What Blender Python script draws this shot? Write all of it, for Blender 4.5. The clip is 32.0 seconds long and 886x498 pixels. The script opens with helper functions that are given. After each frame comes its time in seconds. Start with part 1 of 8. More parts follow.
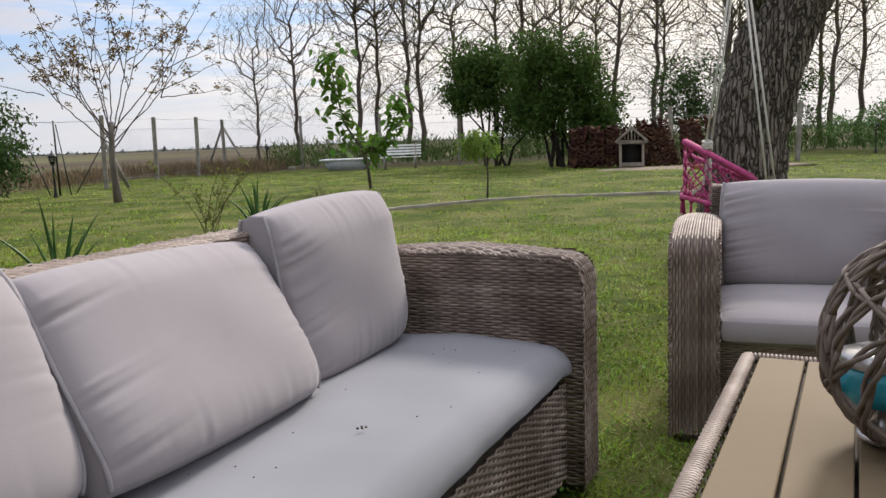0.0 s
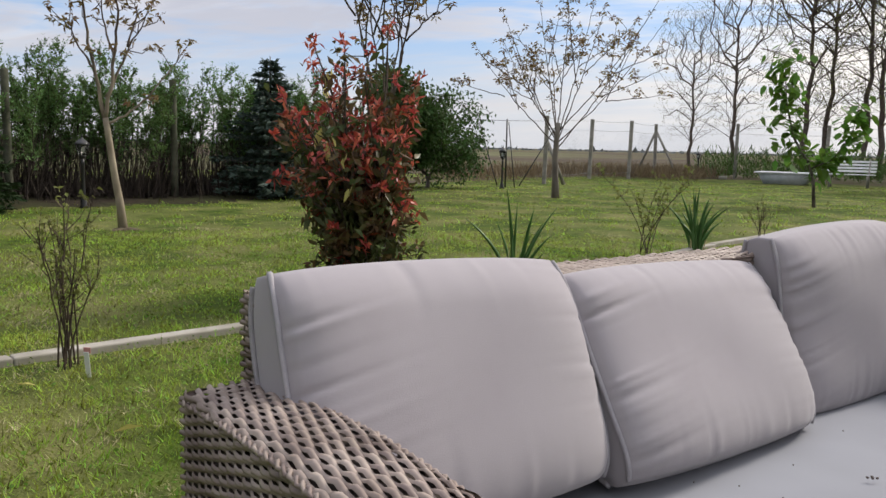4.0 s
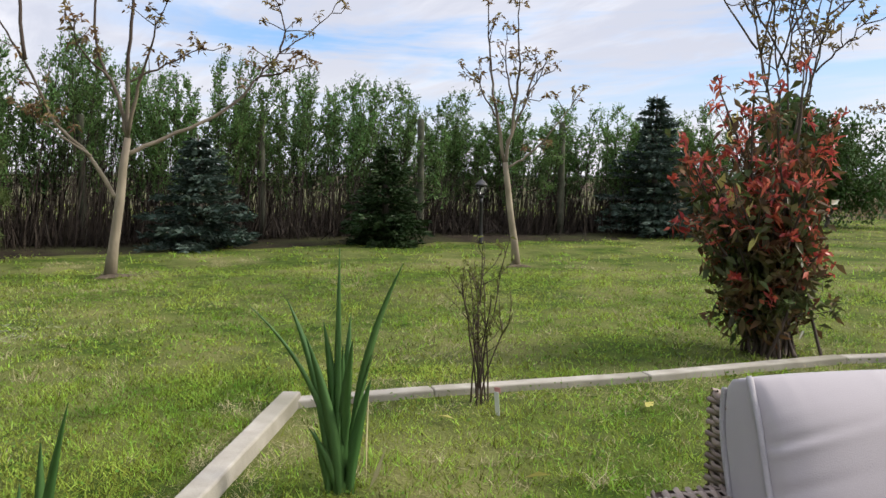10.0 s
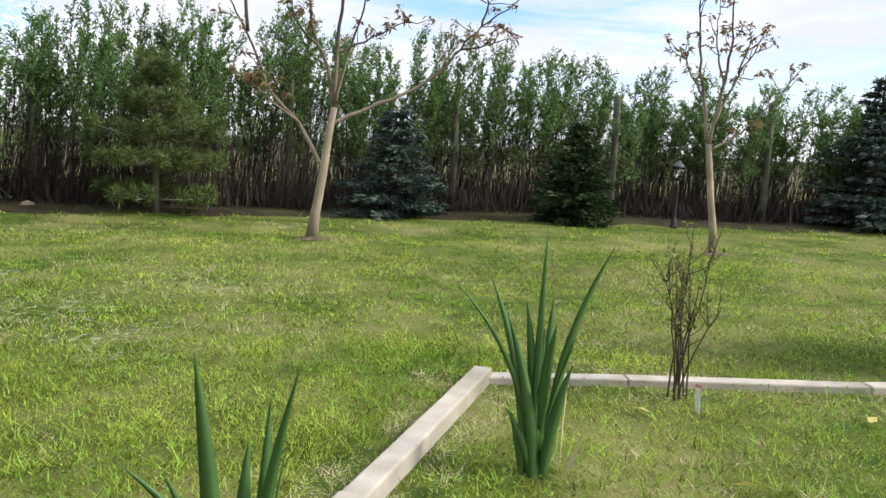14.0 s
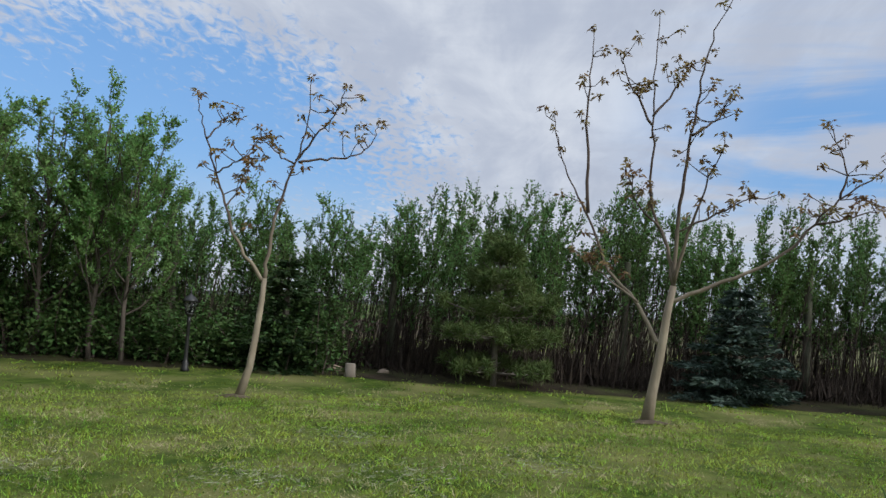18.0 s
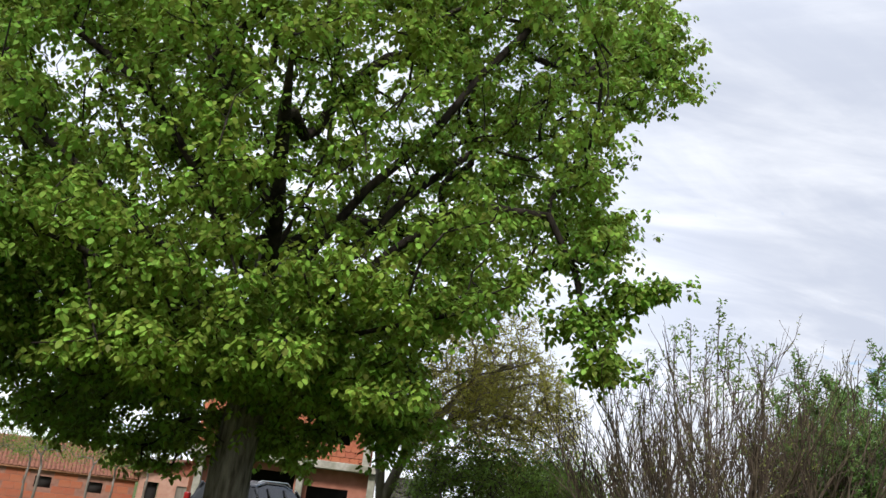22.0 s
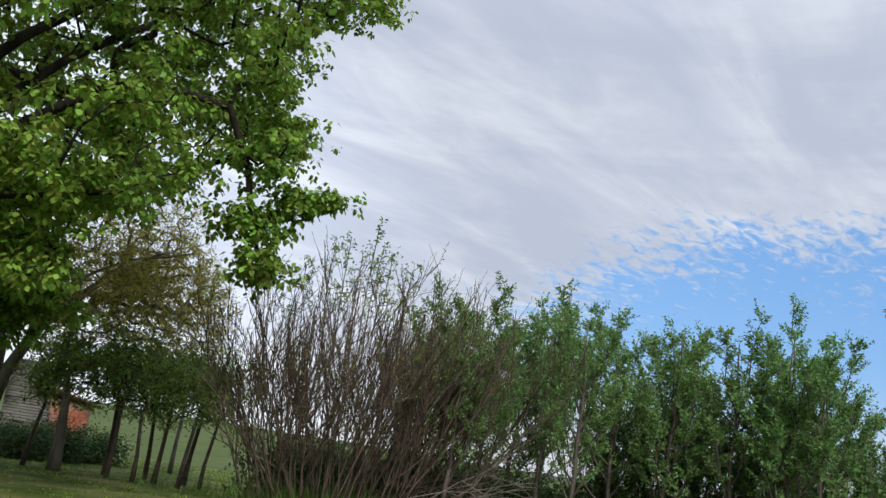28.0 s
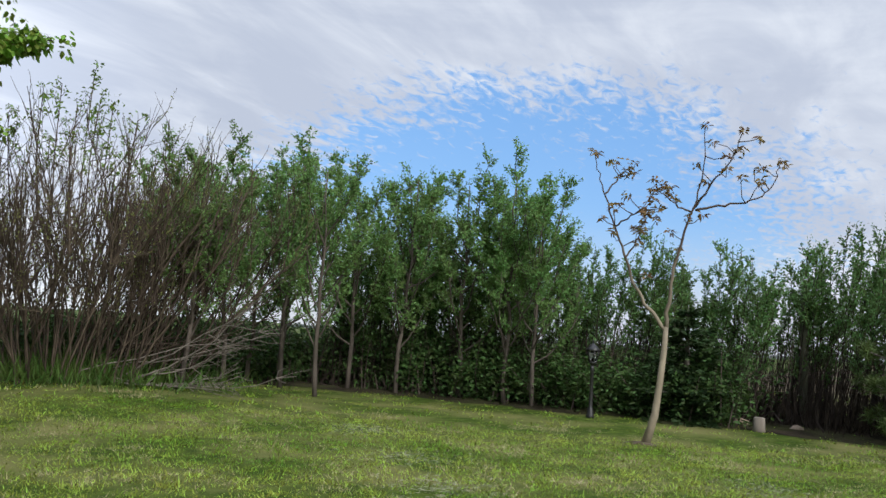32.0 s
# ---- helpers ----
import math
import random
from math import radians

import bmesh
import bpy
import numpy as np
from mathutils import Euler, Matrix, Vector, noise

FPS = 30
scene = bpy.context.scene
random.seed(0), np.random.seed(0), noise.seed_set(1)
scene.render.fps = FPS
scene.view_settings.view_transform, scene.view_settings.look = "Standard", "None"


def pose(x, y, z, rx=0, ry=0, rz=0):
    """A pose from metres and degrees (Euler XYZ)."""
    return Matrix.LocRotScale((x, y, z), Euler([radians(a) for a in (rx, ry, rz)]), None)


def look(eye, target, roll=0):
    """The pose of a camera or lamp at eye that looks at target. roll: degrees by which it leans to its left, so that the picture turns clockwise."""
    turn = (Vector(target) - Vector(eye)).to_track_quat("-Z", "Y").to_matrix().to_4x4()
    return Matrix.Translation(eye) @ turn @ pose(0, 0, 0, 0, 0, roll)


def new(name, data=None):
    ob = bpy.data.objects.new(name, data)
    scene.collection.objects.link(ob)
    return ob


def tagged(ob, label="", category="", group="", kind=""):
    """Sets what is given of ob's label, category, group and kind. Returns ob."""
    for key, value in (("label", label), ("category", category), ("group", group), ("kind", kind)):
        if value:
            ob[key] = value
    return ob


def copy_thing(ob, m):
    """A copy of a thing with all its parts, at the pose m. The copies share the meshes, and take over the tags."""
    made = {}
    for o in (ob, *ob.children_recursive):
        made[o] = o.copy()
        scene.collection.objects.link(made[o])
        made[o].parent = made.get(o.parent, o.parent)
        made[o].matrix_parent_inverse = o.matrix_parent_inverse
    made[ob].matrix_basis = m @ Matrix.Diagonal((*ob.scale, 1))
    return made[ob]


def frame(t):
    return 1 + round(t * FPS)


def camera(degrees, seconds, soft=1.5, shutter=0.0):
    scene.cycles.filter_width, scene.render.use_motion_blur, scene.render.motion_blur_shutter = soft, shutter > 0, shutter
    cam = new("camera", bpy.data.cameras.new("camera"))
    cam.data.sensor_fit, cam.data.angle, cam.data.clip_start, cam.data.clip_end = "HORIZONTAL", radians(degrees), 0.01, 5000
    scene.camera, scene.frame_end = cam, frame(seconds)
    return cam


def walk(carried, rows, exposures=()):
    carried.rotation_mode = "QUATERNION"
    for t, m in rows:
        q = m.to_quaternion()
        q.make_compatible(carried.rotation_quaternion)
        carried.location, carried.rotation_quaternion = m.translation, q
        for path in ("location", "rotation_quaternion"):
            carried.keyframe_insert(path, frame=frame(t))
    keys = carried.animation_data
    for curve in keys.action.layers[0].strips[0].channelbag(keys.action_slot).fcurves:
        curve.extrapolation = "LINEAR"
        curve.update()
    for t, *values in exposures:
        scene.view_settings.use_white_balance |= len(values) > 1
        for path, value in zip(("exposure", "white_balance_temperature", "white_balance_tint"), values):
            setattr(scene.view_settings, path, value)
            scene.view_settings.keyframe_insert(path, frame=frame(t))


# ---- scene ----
cam = camera(57.62, 32.0)
PATH = [
    (0, (0.479, 0.169, 0.948), (0.4690, 2.1510, 0.6777), -2.17),
    (0.5, (0.471, 0.160, 0.943), (0.4143, 2.1409, 0.6756), -0.95),
    (1, (0.462, 0.153, 0.939), (0.3489, 2.1329, 0.6794), 0.12),
    (1.5, (0.448, 0.147, 0.935), (0.2713, 2.1228, 0.6828), 1.15),
    (2, (0.430, 0.139, 0.940), (0.1552, 2.1053, 0.6980), 1.80),
    (2.5, (0.401, 0.117, 0.951), (-0.0502, 2.0505, 0.7110), 2.33),
    (3, (0.357, 0.107, 0.959), (-0.3355, 1.9685, 0.7240), 3.03),
    (3.5, (0.325, 0.085, 0.968), (-0.5487, 1.8691, 0.7369), 2.44),
    (4, (0.309, 0.070, 0.977), (-0.6611, 1.8009, 0.7242), 1.29),
    (4.5, (0.302, 0.067, 0.976), (-0.7197, 1.7667, 0.7165), 1.06),
    (6.5, (0.288, 0.060, 0.979), (-0.9034, 1.6472, 0.7272), 2.30),
    (7, (0.271, 0.058, 0.994), (-1.0018, 1.5851, 0.7738), 3.10),
    (7.5, (0.259, 0.059, 1.003), (-1.0875, 1.5245, 0.8062), 2.48),
    (8, (0.253, 0.057, 1.008), (-1.1394, 1.4782, 0.8072), 0.20),
    (8.5, (0.248, 0.046, 1.018), (-1.2023, 1.4100, 0.8209), -0.80),
    (9, (0.229, 0.041, 1.033), (-1.2861, 1.3356, 0.8650), -0.76),
    (9.5, (0.197, 0.038, 1.037), (-1.3926, 1.2387, 0.8568), -0.44),
    (10, (0.176, 0.019, 1.051), (-1.4662, 1.1462, 0.8671), 0.43),
    (10.5, (0.147, 0.000, 1.060), (-1.5403, 1.0518, 0.8406), 1.50),
    (11, (0.123, -0.005, 1.061), (-1.5968, 0.9821, 0.8005), 2.29),
    (11.5, (0.103, -0.017, 1.061), (-1.6471, 0.9178, 0.8050), 2.91),
    (12, (0.086, -0.019, 1.058), (-1.6983, 0.8495, 0.8065), 2.87),
    (12.5, (0.090, -0.025, 1.059), (-1.7178, 0.7938, 0.8087), 2.86),
    (13, (0.073, -0.019, 1.055), (-1.7494, 0.7675, 0.8064), 2.98),
    (13.5, (0.080, -0.020, 1.058), (-1.7521, 0.7402, 0.8040), 3.01),
    (14, (0.069, -0.026, 1.055), (-1.7741, 0.7072, 0.7992), 2.66),
    (14.5, (0.066, -0.032, 1.056), (-1.8151, 0.6024, 0.8141), 2.52),
    (16.5, (0.007, 0.020, 1.041), (-1.8788, 0.6771, 0.9282), 3.14),
    (17, (0.012, 0.007, 1.045), (-1.9297, 0.4872, 1.0239), 2.37),
    (17.5, (-0.007, -0.002, 1.047), (-1.9973, 0.1571, 1.1604), 2.01),
    (18, (-0.053, -0.048, 1.054), (-2.0465, -0.1207, 1.1925), 3.58),
    (18.5, (-0.059, -0.051, 1.055), (-2.0403, -0.2928, 1.1894), 4.74),
    (19, (-0.041, -0.051, 1.057), (-1.9746, -0.5227, 1.2517), 5.80),
    (19.5, (0.004, -0.045, 1.058), (-1.8062, -0.8434, 1.3548), 3.00),
    (20, (0.043, -0.074, 1.057), (-1.5696, -1.2010, 1.4194), 0.92),
    (20.5, (0.078, -0.100, 1.060), (-1.3188, -1.4735, 1.4650), 1.32),
    (21, (0.156, -0.143, 1.062), (-1.0469, -1.6571, 1.5741), 1.79),
    (21.5, (0.228, -0.206, 1.060), (-0.6899, -1.8784, 1.6619), 2.97),
    (22, (0.276, -0.238, 1.056), (-0.2741, -2.0602, 1.6712), 6.94),
    (22.5, (0.323, -0.250, 1.058), (-0.0266, -2.0975, 1.7403), 7.46),
    (23, (0.323, -0.270, 1.062), (0.1217, -2.1148, 1.8077), 7.25),
    (23.5, (0.344, -0.273, 1.065), (0.2597, -2.1356, 1.7883), 8.34),
    (24, (0.340, -0.281, 1.063), (0.2848, -2.1582, 1.7510), 9.28),
    (24.5, (0.334, -0.284, 1.057), (0.2445, -2.1656, 1.7291), 9.55),
    (25, (0.319, -0.290, 1.062), (0.1675, -2.1780, 1.7031), 9.75),
    (25.5, (0.352, -0.280, 1.066), (0.0494, -2.1616, 1.6720), 10.26),
    (26, (0.353, -0.261, 1.067), (-0.2094, -2.0839, 1.6682), 11.23),
    (26.5, (0.354, -0.231, 1.062), (-0.4557, -1.9542, 1.6733), 10.95),
    (28.5, (0.240, -0.172, 1.044), (-1.1250, -1.5594, 1.5042), 8.28),
    (29, (0.221, -0.170, 1.041), (-1.1988, -1.5016, 1.5001), 7.03),
    (29.5, (0.218, -0.165, 1.038), (-1.2419, -1.4543, 1.4924), 6.38),
    (30, (0.233, -0.156, 1.032), (-1.2774, -1.3891, 1.4766), 5.83),
    (30.5, (0.227, -0.147, 1.024), (-1.3536, -1.2923, 1.4607), 5.44),
    (31, (0.207, -0.130, 1.014), (-1.4437, -1.1867, 1.4136), 5.18),
    (31.5, (0.198, -0.115, 1.003), (-1.5049, -1.1257, 1.2827), 4.61),
    (32, (0.197, -0.102, 0.996), (-1.5357, -1.0794, 1.2040), 3.75),
]

# exposure follows the clip's own metering
EXPOSURES = [(0, 0.42, 6650, 13), (4, 0.36, 6600, 12), (9, 0.5, 6500, 11), (11, 0.84, 6550, 12), (14.5, 1.0, 6500, 11), (16.5, 0.75, 6400, 10), (17.1, 0.45, 6250, 9), (17.6, 0.1, 6100, 8), (19, 0.3, 6050, 8), (20, 0.2, 6050, 8), (21.1, 0.36, 6100, 8), (22, 0.62, 6350, 9), (23, 0.72, 6400, 9), (24.2, 0.72, 6600, 11), (25.2, 0.78, 6700, 13), (26.1, 0.42, 6600, 13), (26.5, 0.25, 6500, 12), (28.5, 0.28, 6100, 8), (32, 0.35, 6100, 8)]
walk(cam, [(t, look(eye, target, roll)) for t, eye, target, roll in PATH], EXPOSURES)

# ---- world, sun ----
SUN_AZ, SUN_EL = -30.0, 36.0   # degrees right of +y is negative


def make_world():
    w = bpy.data.worlds.new("sky")
    scene.world = w
    w.use_nodes = True
    nt = w.node_tree
    nt.nodes.clear()
    N, L = nt.nodes.new, nt.links.new

    def math_node(op, a, b=None, clamp=False):
        n = N("ShaderNodeMath")
        n.operation = op
        n.use_clamp = clamp
        for i, v in enumerate((a, b)):
            if v is None:
                continue
            if isinstance(v, (int, float)):
                n.inputs[i].default_value = v
            else:
                L(v, n.inputs[i])
        return n.outputs[0]

    def vec_dot(a, v):
        n = N("ShaderNodeVectorMath")
        n.operation = "DOT_PRODUCT"
        L(a, n.inputs[0])
        n.inputs[1].default_value = v
        return n.outputs["Value"]

    def ramp(fac, lo, hi):
        n = N("ShaderNodeMapRange")
        n.interpolation_type = "SMOOTHSTEP"
        L(fac, n.inputs["Value"])
        n.inputs["From Min"].default_value, n.inputs["From Max"].default_value = lo, hi
        return n.outputs["Result"]

    def mix(fac, a, b):
        n = N("ShaderNodeMix")
        n.data_type = "RGBA"
        if isinstance(fac, float):
            n.inputs[0].default_value = fac
        else:
            L(fac, n.inputs[0])
        for i, v in ((6, a), (7, b)):
            if isinstance(v, tuple):
                n.inputs[i].default_value = (*v, 1)
            else:
                L(v, n.inputs[i])
        return n.outputs[2]

    tc = N("ShaderNodeTexCoord")
    d = tc.outputs["Generated"]
    sep = N("ShaderNodeSeparateXYZ")
    L(d, sep.inputs[0])
    up = math_node("MAXIMUM", sep.outputs[2], 0.0)
    den = math_node("ADD", up, 0.13)
    com = N("ShaderNodeCombineXYZ")
    L(math_node("DIVIDE", sep.outputs[0], den), com.inputs[0])
    L(math_node("DIVIDE", sep.outputs[1], den), com.inputs[1])
    flat = com.outputs[0]

    def noise_of(scale, detail, rough, stretch=(1, 1, 1), rot=0.0, dist=0.3):
        m = N("ShaderNodeMapping")
        m.inputs["Scale"].default_value = stretch
        m.inputs["Rotation"].default_value = (0, 0, rot)
        L(flat, m.inputs["Vector"])
        n = N("ShaderNodeTexNoise")
        L(m.outputs[0], n.inputs["Vector"])
        n.inputs["Scale"].default_value, n.inputs["Detail"].default_value = scale, detail
        n.inputs["Roughness"].default_value, n.inputs["Distortion"].default_value = rough, dist
        return n.outputs["Fac"]

    sky = N("ShaderNodeTexSky")
    sky.sky_type = "NISHITA"
    sky.sun_disc = False
    sky.sun_elevation, sky.sun_rotation = radians(SUN_EL), radians(-SUN_AZ)
    sky.air_density, sky.dust_density = 1.0, 1.5
    sc = N("ShaderNodeVectorMath")
    sc.operation = "SCALE"
    L(sky.outputs[0], sc.inputs[0])
    sc.inputs["Scale"].default_value = 0.13

    def toward(az, el):
        a, e = radians(az), radians(el)
        return (-math.sin(a) * math.cos(e), math.cos(a) * math.cos(e), math.sin(e))

    # bearing and height of a direction, in degrees
    az = math_node("MULTIPLY", math_node("ARCTAN2", math_node("MULTIPLY", sep.outputs[0], -1.0), sep.outputs[1]), 57.2958)
    el = math_node("MULTIPLY", math_node("ARCSINE", sep.outputs[2]), 57.2958)
    ang = N("ShaderNodeCombineXYZ")
    L(math_node("MULTIPLY", az, 0.02), ang.inputs[0])
    L(math_node("MULTIPLY", el, 0.16), ang.inputs[1])
    streak_n = N("ShaderNodeTexNoise")
    L(ang.outputs[0], streak_n.inputs["Vector"])
    streak_n.inputs["Scale"].default_value, streak_n.inputs["Detail"].default_value = 1.6, 6
    streak_n.inputs["Roughness"].default_value, streak_n.inputs["Distortion"].default_value = 0.6, 0.5
    streak = streak_n.outputs["Fac"]
    big = noise_of(0.55, 5, 0.6, (1, 2.0, 1), radians(35))
    wisp = noise_of(1.7, 7, 0.6, (0.75, 2.0, 1), radians(20), 0.6)
    mack = noise_of(16.0, 4, 0.55, (1, 1.7, 1), radians(60), 0.7)

    def square(v):
        return math_node("MULTIPLY", v, v)
    # one clear opening in the west, its rim broken into small flecks
    e = math_node("ADD", square(math_node("DIVIDE", math_node("SUBTRACT", az, 113.0), 14.0)), square(math_node("DIVIDE", math_node("SUBTRACT", el, 9.0), 6.6)))
    c = math_node("MULTIPLY", math_node("SUBTRACT", e, 1.0), 0.42)
    c = math_node("ADD", c, 0.24)
    c = math_node("MINIMUM", c, 1.25)
    flecks = math_node("ADD", math_node("MULTIPLY", math_node("SUBTRACT", mack, 0.5), 2.0), math_node("MULTIPLY", math_node("SUBTRACT", wisp, 0.5), 1.3))
    c = math_node("ADD", c, flecks)
    west = ramp(c, 0.15, 0.85)
    # long thin streaks low in the north-west
    n_w = math_node("MULTIPLY", ramp(az, 84.0, 68.0), ramp(az, -12.0, 12.0))
    n_w = math_node("MULTIPLY", n_w, ramp(el, 24.0, 13.0))
    thin = ramp(math_node("ADD", streak, math_node("MULTIPLY", math_node("SUBTRACT", wisp, 0.5), 0.35)), 0.36, 0.60)
    cover = mix(n_w, west, thin)
    shade = ramp(math_node("ADD", math_node("MULTIPLY", wisp, 0.55), math_node("ADD", math_node("MULTIPLY", big, 0.4), math_node("MULTIPLY", streak, 0.25))), 0.42, 0.68)
    white, grey = (0.64, 0.65, 0.69), (0.44, 0.465, 0.54)
    cloud = mix(shade, white, grey)
    glow = ramp(vec_dot(d, toward(SUN_AZ + 8, 14)), 0.55, 1.0)
    cloud = mix(glow, cloud, (1.0, 0.95, 0.87))
    blue = mix(0.6, sc.outputs[0], (0.15, 0.34, 0.68))
    out = mix(cover, blue, cloud)
    haze = math_node("SUBTRACT", 1.0, ramp(up, 0.0, 0.17))
    out = mix(math_node("MULTIPLY", haze, 0.75), out, (0.6, 0.605, 0.61))
    # an overcast sky is brighter overhead than low down
    lift = N("ShaderNodeVectorMath")
    lift.operation = "SCALE"
    L(out, lift.inputs[0])
    south = math_node("MULTIPLY", ramp(math_node("MULTIPLY", sep.outputs[1], -1.0), 0.68, 0.98), 0.5)
    L(math_node("ADD", math_node("ADD", 1.0, south), math_node("MULTIPLY", ramp(el, 28.0, 75.0), 1.3)), lift.inputs["Scale"])
    out = lift.outputs[0]
    bg = N("ShaderNodeBackground")
    bg.inputs["Strength"].default_value = 1.0
    L(out, bg.inputs["Color"])
    o = N("ShaderNodeOutputWorld")
    L(bg.outputs[0], o.inputs[0])


make_world()
sun_data = bpy.data.lights.new("sun", "SUN")
sun_data.energy, sun_data.angle, sun_data.color = 2.6, radians(12), (1.0, 0.95, 0.87)
sun = new("sun", sun_data)
_a, _e = radians(SUN_AZ), radians(SUN_EL)
sun.matrix_world = look((0, 0, 50), (50 * math.sin(_a) * math.cos(_e), -50 * math.cos(_a) * math.cos(_e), 50 - 50 * math.sin(_e)))


# ---- materials ----
def mat(name, c1, c2, scale=8.0, rough=0.75, bump=0.3, bscale=None, metal=0.0, spec=0.3, stretch=(1, 1, 1), rand=0.0, island=0.0, leaf=0.0, big=None, bdist=0.01, sheen=0.0):
    m = bpy.data.materials.new(name)
    m.use_nodes = True
    nt = m.node_tree
    N, L = nt.nodes.new, nt.links.new
    b = nt.nodes["Principled BSDF"]
    tc = N("ShaderNodeTexCoord")
    mp = N("ShaderNodeMapping")
    mp.inputs["Scale"].default_value = stretch
    L(tc.outputs["Object"], mp.inputs["Vector"])

    def nz(s, d=4.0):
        n = N("ShaderNodeTexNoise")
        n.inputs["Scale"].default_value, n.inputs["Detail"].default_value = s, d
        L(mp.outputs[0], n.inputs["Vector"])
        return n

    def mixc(f, a, c):
        n = N("ShaderNodeMix")
        n.data_type = "RGBA"
        L(f, n.inputs[0])
        for i, v in ((6, a), (7, c)):
            if isinstance(v, tuple):
                n.inputs[i].default_value = (*v, 1)
            else:
                L(v, n.inputs[i])
        return n.outputs[2]

    r = N("ShaderNodeMapRange")
    r.inputs["From Min"].default_value, r.inputs["From Max"].default_value = 0.32, 0.68
    L(nz(scale).outputs["Fac"], r.inputs["Value"])
    col = mixc(r.outputs[0], c1, c2)
    if big:
        r2 = N("ShaderNodeMapRange")
        r2.inputs["From Min"].default_value, r2.inputs["From Max"].default_value = 0.4, 0.72
        L(nz(scale * big[1], 3).outputs["Fac"], r2.inputs["Value"])
        col = mixc(r2.outputs[0], col, big[0])
    for amount, kind in ((rand, "o"), (island, "i")):
        if amount:
            src = N("ShaderNodeObjectInfo").outputs["Random"] if kind == "o" else N("ShaderNodeNewGeometry").outputs["Random Per Island"]
            r3 = N("ShaderNodeMapRange")
            r3.inputs["To Min"].default_value, r3.inputs["To Max"].default_value = 1 - amount, 1 + amount
            L(src, r3.inputs["Value"])
            hs = N("ShaderNodeHueSaturation")
            L(r3.outputs[0], hs.inputs["Value"])
            r4 = N("ShaderNodeMapRange")
            r4.inputs["To Min"].default_value, r4.inputs["To Max"].default_value = 0.5 - amount * 0.05, 0.5 + amount * 0.05
            L(src, r4.inputs["Value"])
            L(r4.outputs[0], hs.inputs["Hue"])
            L(col, hs.inputs["Color"])
            col = hs.outputs[0]
    L(col, b.inputs["Base Color"])
    b.inputs["Roughness"].default_value, b.inputs["Metallic"].default_value = rough, metal
    b.inputs["Specular IOR Level"].default_value = spec
    if sheen:
        b.inputs["Sheen Weight"].default_value = sheen
    if bump:
        bp = N("ShaderNodeBump")
        bp.inputs["Strength"].default_value, bp.inputs["Distance"].default_value = bump, bdist
        L(nz(bscale or scale * 5, 5).outputs["Fac"], bp.inputs["Height"])
        L(bp.outputs[0], b.inputs["Normal"])
    if leaf:
        tr = N("ShaderNodeBsdfTranslucent")
        L(col, tr.inputs["Color"])
        ms = N("ShaderNodeMixShader")
        ms.inputs[0].default_value = leaf
        L(b.outputs[0], ms.inputs[1])
        L(tr.outputs[0], ms.inputs[2])
        L(ms.outputs[0], nt.nodes["Material Output"].inputs["Surface"])
    return m


def glass(name, tint=(0.9, 0.93, 0.95), rough=0.05):
    m = bpy.data.materials.new(name)
    m.use_nodes = True
    b = m.node_tree.nodes["Principled BSDF"]
    b.inputs["Base Color"].default_value = (*tint, 1)
    b.inputs["Roughness"].default_value, b.inputs["Transmission Weight"].default_value = rough, 1.0
    return m


M_GRASS = mat("lawn grass", (0.095, 0.175, 0.018), (0.285, 0.375, 0.046), 2.6, 0.5, 0, island=0.85, leaf=0.45, big=((0.37, 0.415, 0.075), 0.3), spec=0.14)
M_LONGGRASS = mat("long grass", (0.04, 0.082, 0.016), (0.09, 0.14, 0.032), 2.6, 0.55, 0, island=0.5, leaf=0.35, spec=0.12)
M_STRAW = mat("dry grass", (0.34, 0.30, 0.16), (0.48, 0.43, 0.26), 3.0, 0.7, 0, island=0.25, leaf=0.2, spec=0.14)
M_LAWN = mat("lawn ground", (0.026, 0.05, 0.006), (0.08, 0.115, 0.016), 7.0, 0.95, 0.7, 60, big=((0.17, 0.165, 0.06), 0.16), bdist=0.03, spec=0.1)
M_FIELD = mat("ploughed field", (0.05, 0.034, 0.025), (0.08, 0.056, 0.041), 0.4, 0.95, 0.4, 3, big=((0.13, 0.14, 0.06), 0.06), spec=0.1)
M_MEADOW = mat("green meadow", (0.05, 0.075, 0.018), (0.085, 0.105, 0.032), 0.3, 0.95, 0.4, 3, spec=0.1)
M_WICKER = mat("woven wicker", (0.21, 0.16, 0.135), (0.36, 0.295, 0.255), 14, 0.55, 0.25, 90, island=0.22, stretch=(1, 1, 1), big=((0.12, 0.085, 0.065), 0.3), bdist=0.002)
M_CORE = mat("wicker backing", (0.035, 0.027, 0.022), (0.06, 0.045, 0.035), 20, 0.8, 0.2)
M_FABRIC = mat("grey outdoor fabric", (0.315, 0.288, 0.302), (0.36, 0.332, 0.348), 5.0, 0.9, 0.14, 600, spec=0.15, big=((0.30, 0.277, 0.285), 0.5), bdist=0.0025, sheen=0.2)
M_COVER = mat("grey seat cover", (0.275, 0.28, 0.305), (0.32, 0.325, 0.35), 2.5, 0.9, 0.12, 700, spec=0.08, big=((0.225, 0.23, 0.245), 0.6), bdist=0.002)
M_PIPING = mat("grey piping", (0.30, 0.285, 0.30), (0.36, 0.34, 0.355), 30, 0.85, 0.2, 300)
M_BOARD = mat("beige table board", (0.16, 0.12, 0.072), (0.19, 0.145, 0.09), 4, 0.7, 0.12, 60, spec=0.15, stretch=(1, 0.25, 1), rand=0.05, big=((0.16, 0.125, 0.08), 0.5), bdist=0.002)
